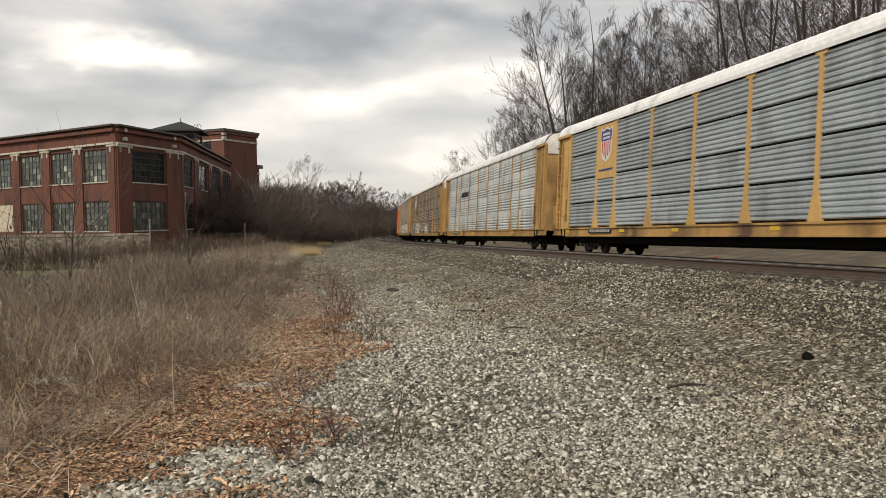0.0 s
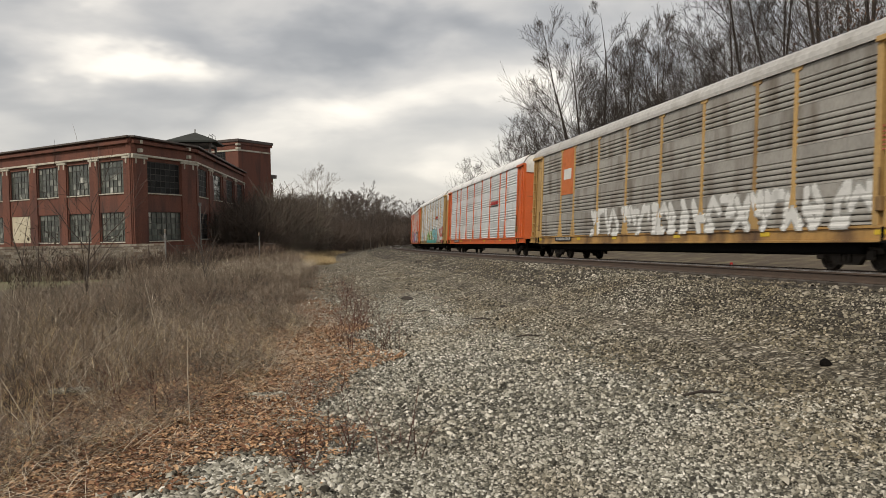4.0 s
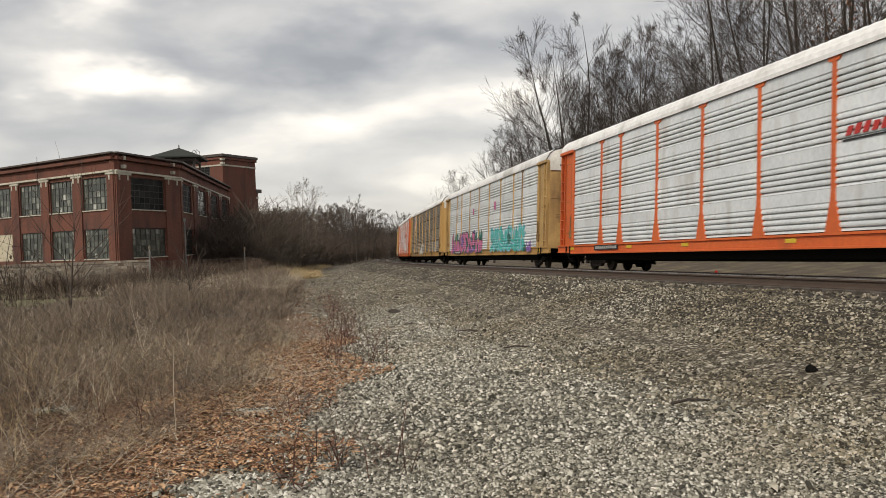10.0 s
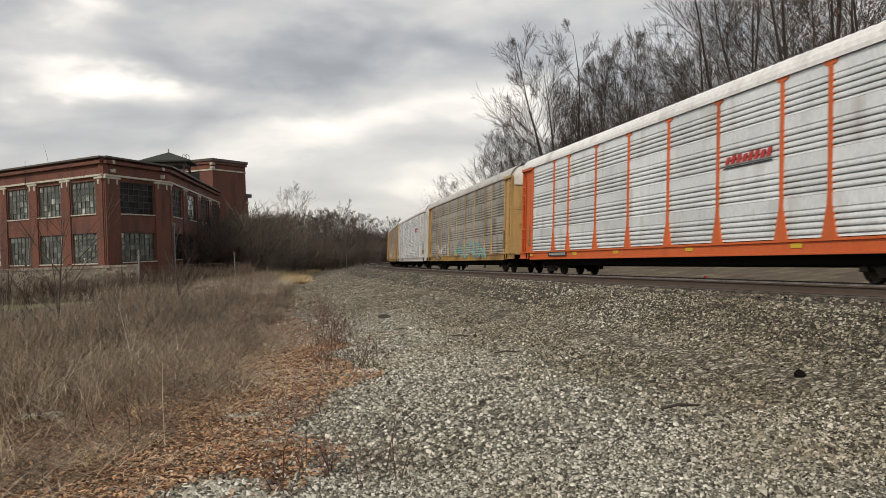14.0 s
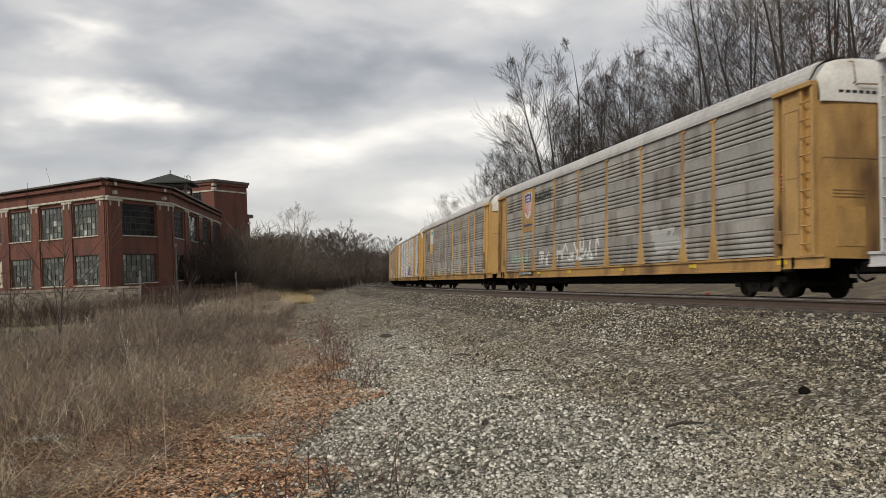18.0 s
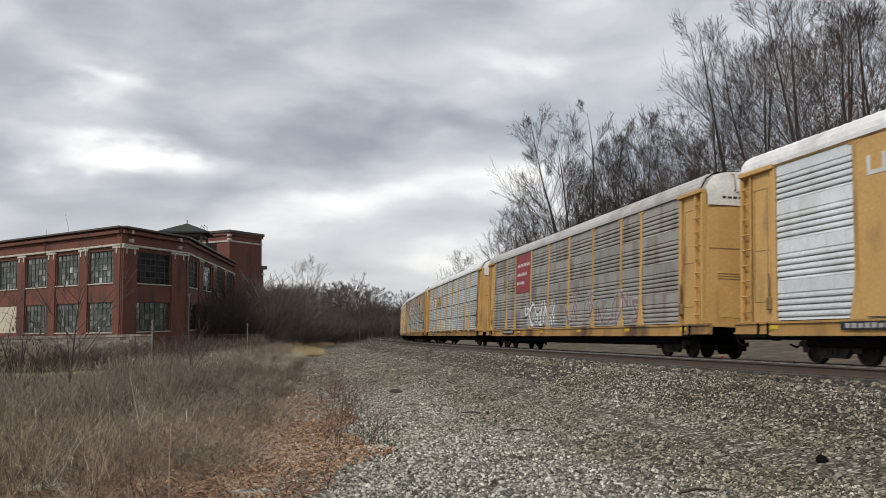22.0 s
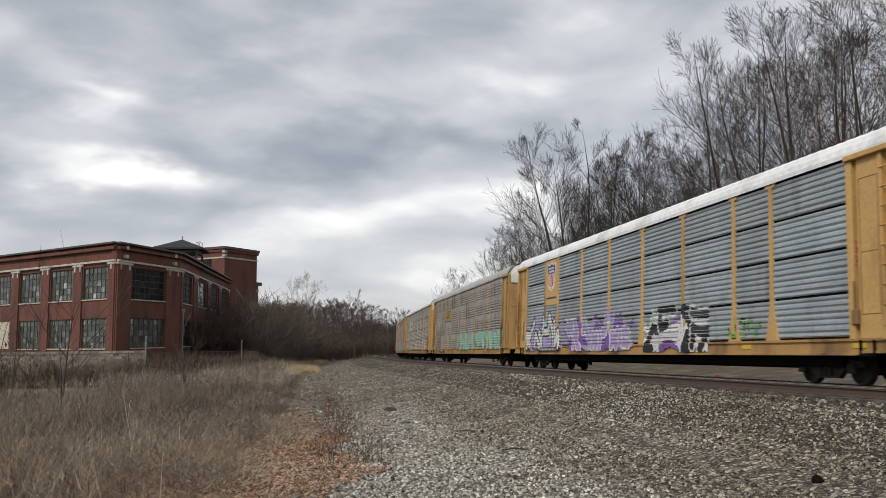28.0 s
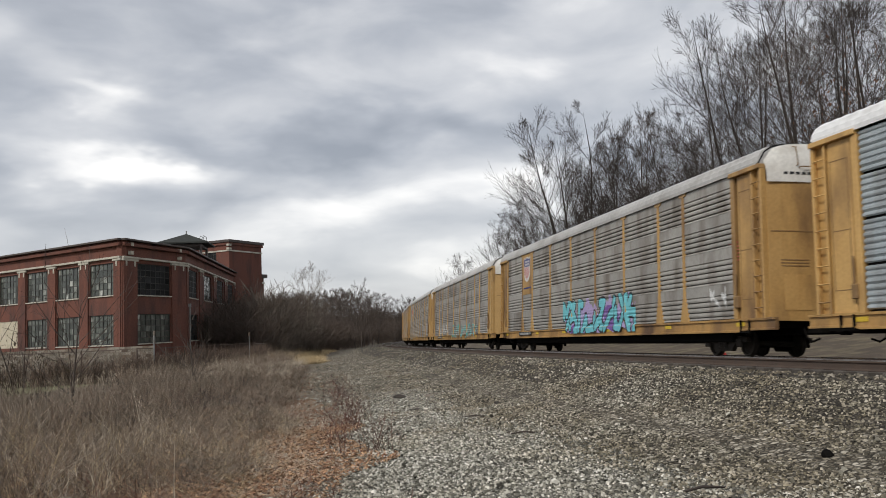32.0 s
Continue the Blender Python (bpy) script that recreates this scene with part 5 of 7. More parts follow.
C4 = (C0[0] + 18, C0[1] + 60)
bm = bmesh.new()
low = [bm.verts.new((x, y, COPING - 0.6)) for x, y in (C0, C1, C2, C3, C4)]
high = [bm.verts.new((x, y, COPING - 0.35)) for x, y in (C0, C1, C2, C3, C4)]
bm.faces.new(low)
bm.faces.new(high[::-1])
for k in range(5):
    bm.faces.new((low[k], high[k], high[(k + 1) % 5], low[(k + 1) % 5]))
bmesh.ops.recalc_face_normals(bm, faces=bm.faces)
part("roof", bm, "slate", works, "flat dark roofing")
for a, b in ((C3, C4), (C4, C0)):
    m, length = frame_of(a, b)
    part("rear_wall", box(0, length, -0.4, 0, GROUND_AT_WORKS - 0.8, COPING - 0.05), "brick", works).matrix_basis = m


def tower():
    m = pose(-28.64, 103.0, 0, 0, 0, math.degrees(math.atan2(6.0, 2.87)))
    t = part("tower", box(0, 6.65, 0, 7.5, -1.5, 13.75), "brick", works, "square brick stair tower")
    t.matrix_basis = m
    part("coping", box(-0.3, 6.95, -0.3, 7.8, 13.55, 13.92, 0.04), "coping", t, "dark metal coping")
    part("corbel", box(-0.18, 6.83, -0.18, 7.68, 13.2, 13.55, 0.03), "brick", t)
    part("stone_band", box(-0.08, 6.73, -0.08, 7.58, 12.35, 12.55), "cream", t, "pale stone band")
    for x, z in ((0.0, 13.05), (0.0, 12.55)):
        part("stone_block", box(-0.22, 0.25, -0.22, 0.25, z, z + 0.28), "cream", t, "cream stone block")
    bm = bmesh.new()
    for k in range(5):
        add_box(bm, -0.05, 0.0, 2.2 + 0.42 * k, 2.24 + 0.42 * k, 11.2, 12.5)
    for z in (11.2, 11.6, 12.05, 12.5):
        add_box(bm, -0.05, 0.004, 2.2, 3.92, z - 0.02, z + 0.02)
    w = part("window", bm, "sash", works, "small steel-sash window")
    w.matrix_basis = m
    part("pane", box(-0.02, -0.01, 2.2, 3.9, 11.2, 12.5), "dark_glass", w)
    bm = bmesh.new()
    for dx in (-0.25, 0.25):
        add_tube(bm, [(-0.35, 4.6 + dx, 9.6), (-0.35, 4.6 + dx, 14.3), (-0.05, 4.6 + dx, 14.8), (0.5, 4.6 + dx, 14.6), (0.5, 4.6 + dx, 13.7)], [0.04] * 5, 6)
    for k in range(12):
        add_tube(bm, [(-0.35, 4.35, 9.8 + 0.38 * k), (-0.35, 4.85, 9.8 + 0.38 * k)], [0.025] * 2, 5)
    part("ladder", bm, "galv", t, "roof ladder with hooped rails")
    annex = part("annex", box(6.65, 7.4, 0.3, 8, -1.5, 9.0), "brick", works, "low brick annex beside the tower")
    annex.matrix_basis = m
    part("coping", box(6.6, 7.8, -0.1, 8.3, 9.0, 9.5, 0.05), "coping", annex)
    part("stone_band", box(6.6, 7.5, 0.16, 0.3, 8.2, 8.42), "cream", annex)


tower()


def roof_house():
    m = pose(-29.3, 88.0, 0, 0, 0, 8)
    bm = bmesh.new()
    r, zb, zt = 2.75, 11.75, 12.95
    ring = [bm.verts.new((x, y, z)) for z in (zb - 0.16, zb) for x, y in ((-r, -r), (r, -r), (r, r), (-r, r))]
    top = bm.verts.new((0, 0, zt))
    for k in range(4):
        bm.faces.new((ring[k], ring[(k + 1) % 4], ring[4 + (k + 1) % 4], ring[4 + k]))
        bm.faces.new((ring[4 + k], ring[4 + (k + 1) % 4], top))
    bm.faces.new(ring[3::-1])
    roof = part("hip_roof", bm, "slate", works, "grey-green hipped roof on posts over the flat roof")
    roof.matrix_basis = m
    part("finial", box(-0.06, 0.06, -0.06, 0.06, zt - 0.05, zt + 0.35), "galv", roof)
    for x in (-1.9, 1.9):
        for y in (-1.9, 1.9):
            part("post", box(x - 0.12, x + 0.12, y - 0.12, y + 0.12, 9.0, zb - 0.1), "coping", roof)
    part("beam", box(-2.0, 2.0, -2.0, 2.0, zb - 0.5, zb - 0.17, 0.03), "coping", roof)


roof_house()
bm = bmesh.new()
m_east, _ = frame_of(C2, C3)
add_tube(bm, [(0.25, -0.3, -1.0), (0.25, -0.3, 2.0), (0.25, -0.3, 4.3)], [0.06] * 3, 8)
add_box(bm, 0.1, 0.4, -0.4, -0.2, 4.1, 4.4)
part("drainpipe", bm, "galv", works).matrix_basis = m_east

bm = bmesh.new()
m_west, _ = frame_of(C1, C0)
add_tube(bm, [(9.2, -1.2, 8.9), (9.6, -1.2, 10.4), (10.1, -1.2, 11.6)], [0.025, 0.02, 0.012], 6)
part("aerial", bm, "galv", works, "thin leaning rod on the roof").matrix_basis = m_west

# ---- fence, wall and posts before the works ----
M["wire"] = material("rusty_chain_link", (0.085, 0.06, 0.05), (0.15, 0.11, 0.09), 3.0, 0.7, 0.3)


def fence(a, b, high, name="chain_link_fence"):
    f = tagged(empty(name), "rusty chain-link fence overgrown with dry vines", "fence", "fences")
    d = Vector((b[0] - a[0], b[1] - a[1]))
    n = max(2, int(d.length / 3.0))
    m, length = frame_of(a, b)
    zs = [ground_z(a[0] + d.x * k / n, a[1] + d.y * k / n) for k in range(n + 1)]
    f.matrix_basis = m
    for k in range(n + 1):
        bm = bmesh.new()
        u = length * k / n
        add_tube(bm, [(u, 0, zs[k] - 0.3), (u, 0, zs[k] + high + 0.06)], [0.035, 0.035], 8)
        part("post", bm, "wire", f)
    bm = bmesh.new()
    add_tube(bm, [(length * k / n, 0, zs[k] + high) for k in range(n + 1)], [0.024] * (n + 1), 6)
    part("top_rail", bm, "wire", f)
    verts, faces = [], []
    step, w = 0.16, 0.006
    u = -high
    while u < length:
        for sgn in (0, 1):
            ua, ub = u, u + high
            ca, cb = max(0, ua), min(length, ub)
            if cb - ca < 0.05:
                continue
            z_at = lambda q: (q - ua) if sgn == 0 else high - (q - ua)
            base = lambda q: zs[0] + (zs[-1] - zs[0]) * q / length
            k = len(verts)
            verts += [(ca, 0.004 * sgn, base(ca) + z_at(ca) - w), (cb, 0.004 * sgn, base(cb) + z_at(cb) - w), (cb, 0.004 * sgn, base(cb) + z_at(cb) + w), (ca, 0.004 * sgn, base(ca) + z_at(ca) + w)]
            faces.append((k, k + 1, k + 2, k + 3))
        u += step
    piece("wire_mesh", mesh_of("wire_mesh", verts, faces), "wire", f)
    return f


fence((-44.0, 43.0), (-19.1, 48.0), 1.95)
fence((-19.1, 48.0), (-15.6, 63.0), 1.95)
fence((-15.6, 63.0), (-21.5, 96.0), 1.9)


def block_wall():
    w = tagged(empty("low_block_wall", pose(-43, 53, 0, 0, 0, 3.5)), "low wall of pale weathered concrete blocks", "wall", kind="structure")
    part("core", box(0, 22.6, 0.03, 0.17, -1.6, 0.80), "block", w)
    meshes = [bm_mesh("block", box(-0.195, 0.195, 0, 0.2, 0.006, 0.184, 0.008))]
    meshes[0].materials.append(M["block"])
    for r in range(12):
        for c in range(56):
            x = 0.2 + 0.4 * c + (0.2 if r % 2 else 0)
            if r < 5 and c % 2 and r % 2:
                continue
            piece("block", meshes[0], None, w, m=pose(x, 0, -1.36 + 0.19 * r))


block_wall()
for x, y, h, lab in ((-18.6, 49.5, 2.75, "grey standing pipe with a white cap"), (-15.5, 61.0, 2.5, "thin grey post with a white cap")):
    v = tagged(empty("vent_pipe", pose(x, y, ground_z(x, y))), lab, "pipe", "standing pipes")
    bm = bmesh.new()
    add_tube(bm, [(0, 0, -0.2), (0, 0, h)], [0.055 if h > 2.7 else 0.03] * 2, 10)
    part("pipe", bm, "galv", v)
    bm = bmesh.new()
    add_tube(bm, [(0, 0, h), (0, 0, h + 0.08), (0, 0, h + 0.22), (0, 0, h + 0.28)], [0.06, 0.075, 0.075, 0.03], 10)
    part("cap", bm, "block", v)
mk = tagged(empty("marker_post", pose(*spot(4.0, -7.5, -0.9))), "short white marker post with a red top", "marker post")
part("post", box(-0.05, 0.05, -0.05, 0.05, -0.2, 0.75, 0.01), "roof_white", mk)
part("top", box(-0.06, 0.06, -0.06, 0.06, 0.75, 0.95, 0.01), "ink_red", mk)


# ---- bare trees and scrub ----
M["bark"] = material("grey_brown_bark", (0.036, 0.030, 0.026), (0.075, 0.063, 0.053), 3.0, 0.9, 0, 0.4, 40.0)
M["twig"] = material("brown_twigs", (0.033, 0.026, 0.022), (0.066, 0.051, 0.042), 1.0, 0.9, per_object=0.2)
# paler copy of the twig colour, with distance haze put into it
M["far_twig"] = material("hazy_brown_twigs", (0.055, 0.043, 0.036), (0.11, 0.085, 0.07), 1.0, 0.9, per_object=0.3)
M["scrub"] = material("tan_grey_scrub", (0.10, 0.082, 0.066), (0.19, 0.155, 0.125), 0.8, 0.9, per_object=0.3)
M["leaf_rust"] = material("rust_brown_leaves", (0.16, 0.065, 0.03), (0.27, 0.12, 0.05), 1.0, 0.8, per_island=0.3)


class Branches:
    """Gathers tapered limbs as arrays: thick ones five-sided, thin ones three-sided."""

    def __init__(self):
        self.v, self.f, self.n = [], [], 0

    def limb(self, pts, r0, r1, sides):
        k = len(pts)
        for i, p in enumerate(pts):
            d = (pts[min(i + 1, k - 1)] - pts[max(i - 1, 0)]).normalized()
            a = d.cross(Vector((0.3, 0.9, 0.1))).normalized()
            b = d.cross(a)
            r = r0 + (r1 - r0) * i / (k - 1)
            for q in range(sides):
                an = 2 * math.pi * q / sides
                self.v.append(p + a * (r * math.cos(an)) + b * (r * math.sin(an)))
        for i in range(k - 1):
            for q in range(sides):
                x, y = self.n + i * sides + q, self.n + i * sides + (q + 1) % sides
                self.f.append((x, y, y + sides, x + sides))
        self.n += k * sides

    def twig(self, pts, r0, r1, rng):
        """The last, thinnest shoots: a narrow blade with a short side shoot."""
        a, b = pts[0], pts[-1]
        d = b - a
        w = d.cross(Vector((rng.gauss(0, 1), rng.gauss(0, 1), rng.gauss(0, 1)))).normalized()
        for p, q, r in ((a, a + d * 1.15, r0), (a + d * 0.5, a + d * 0.95 + w * d.length * 0.26, r0 * 0.65), (a + d * 0.25, a + d * 0.72 - w * d.length * 0.28, r0 * 0.65)):
            e = (q - p).cross(w if p == a else d).normalized() * r
            self.v += [p - e, p + e, q + e * 0.6, q - e * 0.6]
            self.f.append((self.n, self.n + 1, self.n + 2, self.n + 3))
            self.n += 4

    def mesh(self, name):
        return quick_mesh(name, [tuple(p) for p in self.v], self.f)


def grow(out, rng, p, d, length, r, kids, spread, fine, up=0.1, low=0.25):
    """A limb and its side limbs; kids: how many at each further level."""
    depth = len(kids)
    steps = (1, 2, 3, 5)[min(depth, 3)]
    pts, q = [p], d.copy()
    for k in range(steps):
        q = (q + Vector((rng.gauss(0, 0.055), rng.gauss(0, 0.055), rng.gauss(0, 0.04) + up * 0.3))).normalized()
        pts.append(pts[-1] + q * (length / steps))
    if depth == 0:
        out.twig(pts, max(fine, r), fine * 0.7, rng)
        return
    out.limb(pts, r, fine, 5 if r > 0.06 else 3)
    spin = rng.uniform(0, 6.28)
    for k in range(kids[0]):
        at = low + (1 - low) * (k + rng.uniform(0.2, 0.9)) / kids[0]
        i = min(steps - 1, int(at * steps))
        base = pts[i].lerp(pts[i + 1], min(1.0, at * steps - i))
        way = (pts[i + 1] - pts[i]).normalized()
        side = way.orthogonal().normalized()
        side.rotate(Matrix.Rotation(spin + 2.4 * k + rng.gauss(0, 0.4), 3, way))
        ang = rng.uniform(0.45, 1.0) * spread
        nd = (way * math.cos(ang) + side * math.sin(ang) + Vector((0, 0, up))).normalized()
        f = rng.uniform(0.40, 0.68) * (1.12 - 0.42 * at) if depth > 2 else rng.uniform(0.52, 0.85) * (1.12 - 0.5 * at)
        rr = max(fine, r * (1 - 0.7 * at) * rng.uniform(0.42, 0.62))
        grow(out, rng, base, nd, length * f, rr, kids[1:], spread, fine, up, 0.15)


def tree_mesh(seed, height, trunk, kids, limbs, fork, fan, stems=1, fine=0.009, spread=0.62, wide=1.0, lean=0.0):
    """Trunk and crown of one bare tree: stems that fan out and curve upwards, with rising limbs all the way to the top."""
    rng = random.Random(seed)
    wood, crown = Branches(), Branches()
    for s in range(stems):
        a = 2.4 * s + rng.uniform(0, 1.2)
        t = fan * (rng.uniform(0.6, 1.0) if stems > 1 else 0.15)
        d = Vector((math.cos(a) * math.sin(t) - lean, math.sin(a) * math.sin(t), math.cos(t))).normalized()
        p = Vector((0.15 * math.cos(a), 0.15 * math.sin(a), -0.4)) if stems > 1 else Vector((0, 0, -0.4))
        hgt = height * (rng.uniform(0.80, 1.0) if s else 1.0)
        n, pts = 12, [p]
        for k in range(n):
            d = (d + Vector((rng.gauss(0, 0.045), rng.gauss(0, 0.045), 0.05))).normalized()
            pts.append(pts[-1] + d * (hgt / n))
        r0 = trunk * (1.0 if stems == 1 else rng.uniform(0.6, 0.8))
        radius = lambda u: max(fine, r0 * (1 - u) ** 0.8)
        cut = max(2, int(fork * n))
        wood.limb(pts[:cut + 1], r0, radius(cut / n), 8)
        for i in range(cut, n):
            crown.limb(pts[i:i + 2], radius(i / n), radius((i + 1) / n), 5)
        for k in range(limbs):
            u = fork * 0.8 + (0.98 - fork * 0.8) * (k + rng.random()) / limbs
            i = min(n - 1, int(u * n))
            base = pts[i].lerp(pts[i + 1], u * n - i)
            way = (pts[i + 1] - pts[i]).normalized()
            side = way.orthogonal().normalized()
            side.rotate(Matrix.Rotation(2.4 * k + rng.gauss(0, 0.5), 3, way))
            t = (1.15 - 0.55 * u) * rng.uniform(0.75, 1.1)
            length = height * wide * (0.08 + 0.40 * (1 - u) ** 0.8) * rng.uniform(0.7, 1.15)
            grow(crown, rng, base, (way * math.cos(t) + side * math.sin(t)).normalized(), length, max(fine, radius(u) * 0.5), kids, spread, fine, 0.10, 0.2)
    return wood.mesh("trunk"), crown.mesh("crown")


def bush_mesh(seed, height, stems, fine=0.010, spread=0.8):
    rng = random.Random(seed)
    out = Branches()
    for s in range(stems):
        a = rng.uniform(0, 6.28)
        t = rng.uniform(0.05, 0.6)
        d = Vector((math.cos(a) * t, math.sin(a) * t, 1)).normalized()
        p = Vector((rng.gauss(0, 0.6), rng.gauss(0, 0.6), -0.2))
        grow(out, rng, p, d, height * rng.uniform(0.7, 1.0), rng.uniform(0.018, 0.035), (6, 4), spread, fine, 0.12, 0.1)
    return out.mesh("bush")


KINDS = {
    "vase": [tree_mesh(11 + k, 21.0, 0.26, (7, 6, 3), 11, 0.12, 0.25, 4, 0.0085, 0.68, 0.85) for k in range(2)],
    "tall": [tree_mesh(31 + k, 21.0, 0.27, (7, 5, 3), 13, 0.24, 0.22, 2, 0.0075, 0.70, 0.88) for k in range(3)],
    "lean": [tree_mesh(41 + k, 21.0, 0.25, (7, 5, 3), 10, 0.20, 0.25, 3, 0.0075, 0.70, 0.82, 0.07) for k in range(2)],
    "clump": [tree_mesh(51 + k, 16.0, 0.12, (5, 4, 3), 8, 0.22, 0.18, 3, 0.011, 0.68) for k in range(2)],
    "round": [tree_mesh(61 + k, 14.0, 0.16, (6, 5, 3), 14, 0.22, 0.2, 1, 0.0085, 0.7, 1.2) for k in range(2)],
    "far": [tree_mesh(71 + k, 12.0, 0.12, (5, 3, 3), 13, 0.16, 0.2, 1, 0.0135) for k in range(3)],
}
BUSH = [bush_mesh(90 + k, 4.5, 13, 0.0125, 0.95) for k in range(3)]
THICKET = [bush_mesh(95 + k, 4.5, 16, 0.0135, 0.95) for k in range(3)]


def top_of(me):
    co = np.empty(len(me.vertices) * 3, np.float32)
    me.vertices.foreach_get("co", co)
    return float(np.percentile(co[2::3], 99.7))


TOPS = {id(c): top_of(c) for ks in KINDS.values() for _, c in ks}


def put_tree(kind, x, y, height, rng, label, group, name="bare_tree", turn=None):
    wood, crown = KINDS[kind][rng.randrange(len(KINDS[kind]))]
    k = height / TOPS[id(crown)]
    t = empty(name, pose(x, y, ground_z(x, y), 0, 0, rng.uniform(0, 360) if turn is None else turn) @ Matrix.Diagonal((k * rng.uniform(0.9, 1.08), k * rng.uniform(0.9, 1.08), k, 1)))
    tagged(t, label, "tree", group)
    piece("trunk", wood, "bark", t)
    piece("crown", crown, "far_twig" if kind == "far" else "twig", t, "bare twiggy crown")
    return t


rng = random.Random(5)
# behind the train: bearing in degrees, distance, and the top as a share of the distance
for kind, az, far, rise in (
        ("round", 3.7, 106, 0.122), ("round", 5.9, 98, 0.155), ("clump", 7.6, 97, 0.17), ("vase", 9.5, 92, 0.268), ("clump", 10.6, 95, 0.20), ("vase", 12.3, 90, 0.236), ("vase", 14.3, 89, 0.262), ("tall", 16.2, 86, 0.235), ("vase", 17.6, 84, 0.24), ("tall", 19.9, 72, 0.29),
        ("lean", 22.2, 68, 0.385), ("tall", 23.8, 69, 0.39), ("tall", 25.4, 64, 0.40), ("lean", 27.2, 62, 0.41), ("tall", 28.8, 56, 0.43), ("lean", 32.0, 52, 0.45), ("tall", 36.5, 48, 0.45), ("round", 0.7, 150, 0.088)):
    x, y = far * math.sin(radians(az)), far * math.cos(radians(az))
    put_tree(kind, x, y, EYE + far * rise - ground_z(x, y), rng, "tall bare grey-brown tree behind the railway", "bare trees behind the railway", turn=rng.uniform(-35, 35) if kind == "lean" else None)
for k in range(18):
    s, l = rng.uniform(-25, 95), -rng.uniform(24, 55)
    p = spot(s, l)
    put_tree(rng.choice(("clump", "clump", "clump", "tall")), p.x, p.y, rng.uniform(14, 18) + 0.05 * (-l - 24), rng, "bare tree in the wood on the bank", "bare trees behind the railway")
# the wood that closes the view along the line
n = 0
while n < 74:
    y = rng.uniform(140, 300)
    x = rng.uniform(-0.22, -0.03) * y
    s, l = along(x, y)
    if l < 10.5:
        continue
    n += 1
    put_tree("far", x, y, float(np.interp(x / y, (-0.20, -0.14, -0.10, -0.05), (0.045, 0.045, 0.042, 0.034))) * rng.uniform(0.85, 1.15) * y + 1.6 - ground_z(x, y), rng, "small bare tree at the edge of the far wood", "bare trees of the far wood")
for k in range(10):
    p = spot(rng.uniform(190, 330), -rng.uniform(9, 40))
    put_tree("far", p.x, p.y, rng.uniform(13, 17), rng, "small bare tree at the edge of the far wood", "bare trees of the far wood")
pale = put_tree("round", -19.2, 104, 12.4, rng, "pale bare tree with a round crown above the scrub", "bare trees of the far wood")
for q in pale.children:
    own(q, material("pale_bark", (0.16, 0.135, 0.11), (0.27, 0.23, 0.19), 1.0, 0.9))
put_tree("far", -14.6, 132, 11.8, rng, "small bare tree at the edge of the far wood", "bare trees of the far wood")

M["far_scrub"] = material("dark_far_scrub", (0.062, 0.047, 0.038), (0.13, 0.098, 0.078), 0.4, 0.95, per_object=0.35)


def put_bush(x, y, h, mat, label, group):
    me = (THICKET if mat == "far_scrub" else BUSH)[rng.randrange(3)]
    k = h / 4.6
    b = piece("bush", me, None, None, m=pose(x, y, ground_z(x, y) - 0.1, 0, 0, rng.uniform(0, 360)) @ Matrix.Diagonal((k * rng.uniform(0.9, 1.35), k * rng.uniform(0.9, 1.35), k, 1)))
    own(b, M[mat])
    tagged(b, label, "bush", group)


n = 0
while n < 150:
    y = rng.uniform(84, 190) if n < 75 else rng.uniform(190, 290)
    x = rng.uniform(-0.245, -0.035) * y
    s, l = along(x, y)
    if l < 15.0 - 0.02 * (y - 84) or (x < -24 and y < 128):
        continue
    n += 1
    put_bush(x, y, (rng.uniform(2.3, 4.2) + 0.020 * (y - 84)) * (1.0 if x < -0.12 * y else 0.88), "far_scrub" if y > 118 or rng.random() < 0.3 else "scrub", "dense leafless brown scrub beside the line", "scrub along the wood's edge")
# the end of the view along the line
for k in range(34):
    y = rng.uniform(270, 340)
    x = rng.uniform(-0.115, -0.015) * y
    if -9 < along(x, y)[1] - 2 < 9:
        continue
    put_bush(x, y, rng.uniform(8.0, 11.5), "far_scrub", "dense leafless brown scrub at the end of the view", "scrub along the wood's edge")
# scrub against the works' east side and the bank under the trees
for k in range(46):
    y = rng.uniform(78, 118)
    x = -21.5 - 0.12 * (y - 70) + rng.uniform(-0.8, 4.0)
    put_bush(x, y, rng.uniform(5.0, 7.6) * min(1, 0.6 + 0.05 * (y - 76)), "scrub" if rng.random() < 0.2 else "far_scrub", "leafless scrub before the brick wall", "scrub before the factory")
for k in range(26):
    s, l = rng.uniform(-25, 130), -rng.uniform(13, 40)
    p = spot(s, l)
    put_bush(p.x, p.y, rng.uniform(2.0, 4.5), "scrub", "leafless scrub on the bank", "scrub on the bank")


def leaf_clump(seed, n, r):
    rr = np.random.RandomState(seed)
    c = rr.normal(0, r, (n, 3))
    u, v = rr.normal(0, 0.028, (n, 3)), rr.normal(0, 0.028, (n, 3))
    vs = np.concatenate([c - u, c + v, c + u, c - v], 1).reshape(-1, 3)
    return quick_mesh("dry_leaves", vs, np.arange(4 * n).reshape(-1, 4))


RUSTY = leaf_clump(3, 900, 1.0)
for x, y, h in ((33.5, 45.5, 13.0), (31.5, 47.5, 9.5), (36.0, 50.0, 11.0), (30.0, 55.0, 15.0)):
    t = tagged(piece("dry_leaves", RUSTY, "leaf_rust", None, m=pose(x, y, h) @ Matrix.Diagonal((2.2, 2.2, 2.6, 1))), "withered rust-brown leaves still on the branches", "leaves", kind="stuff")

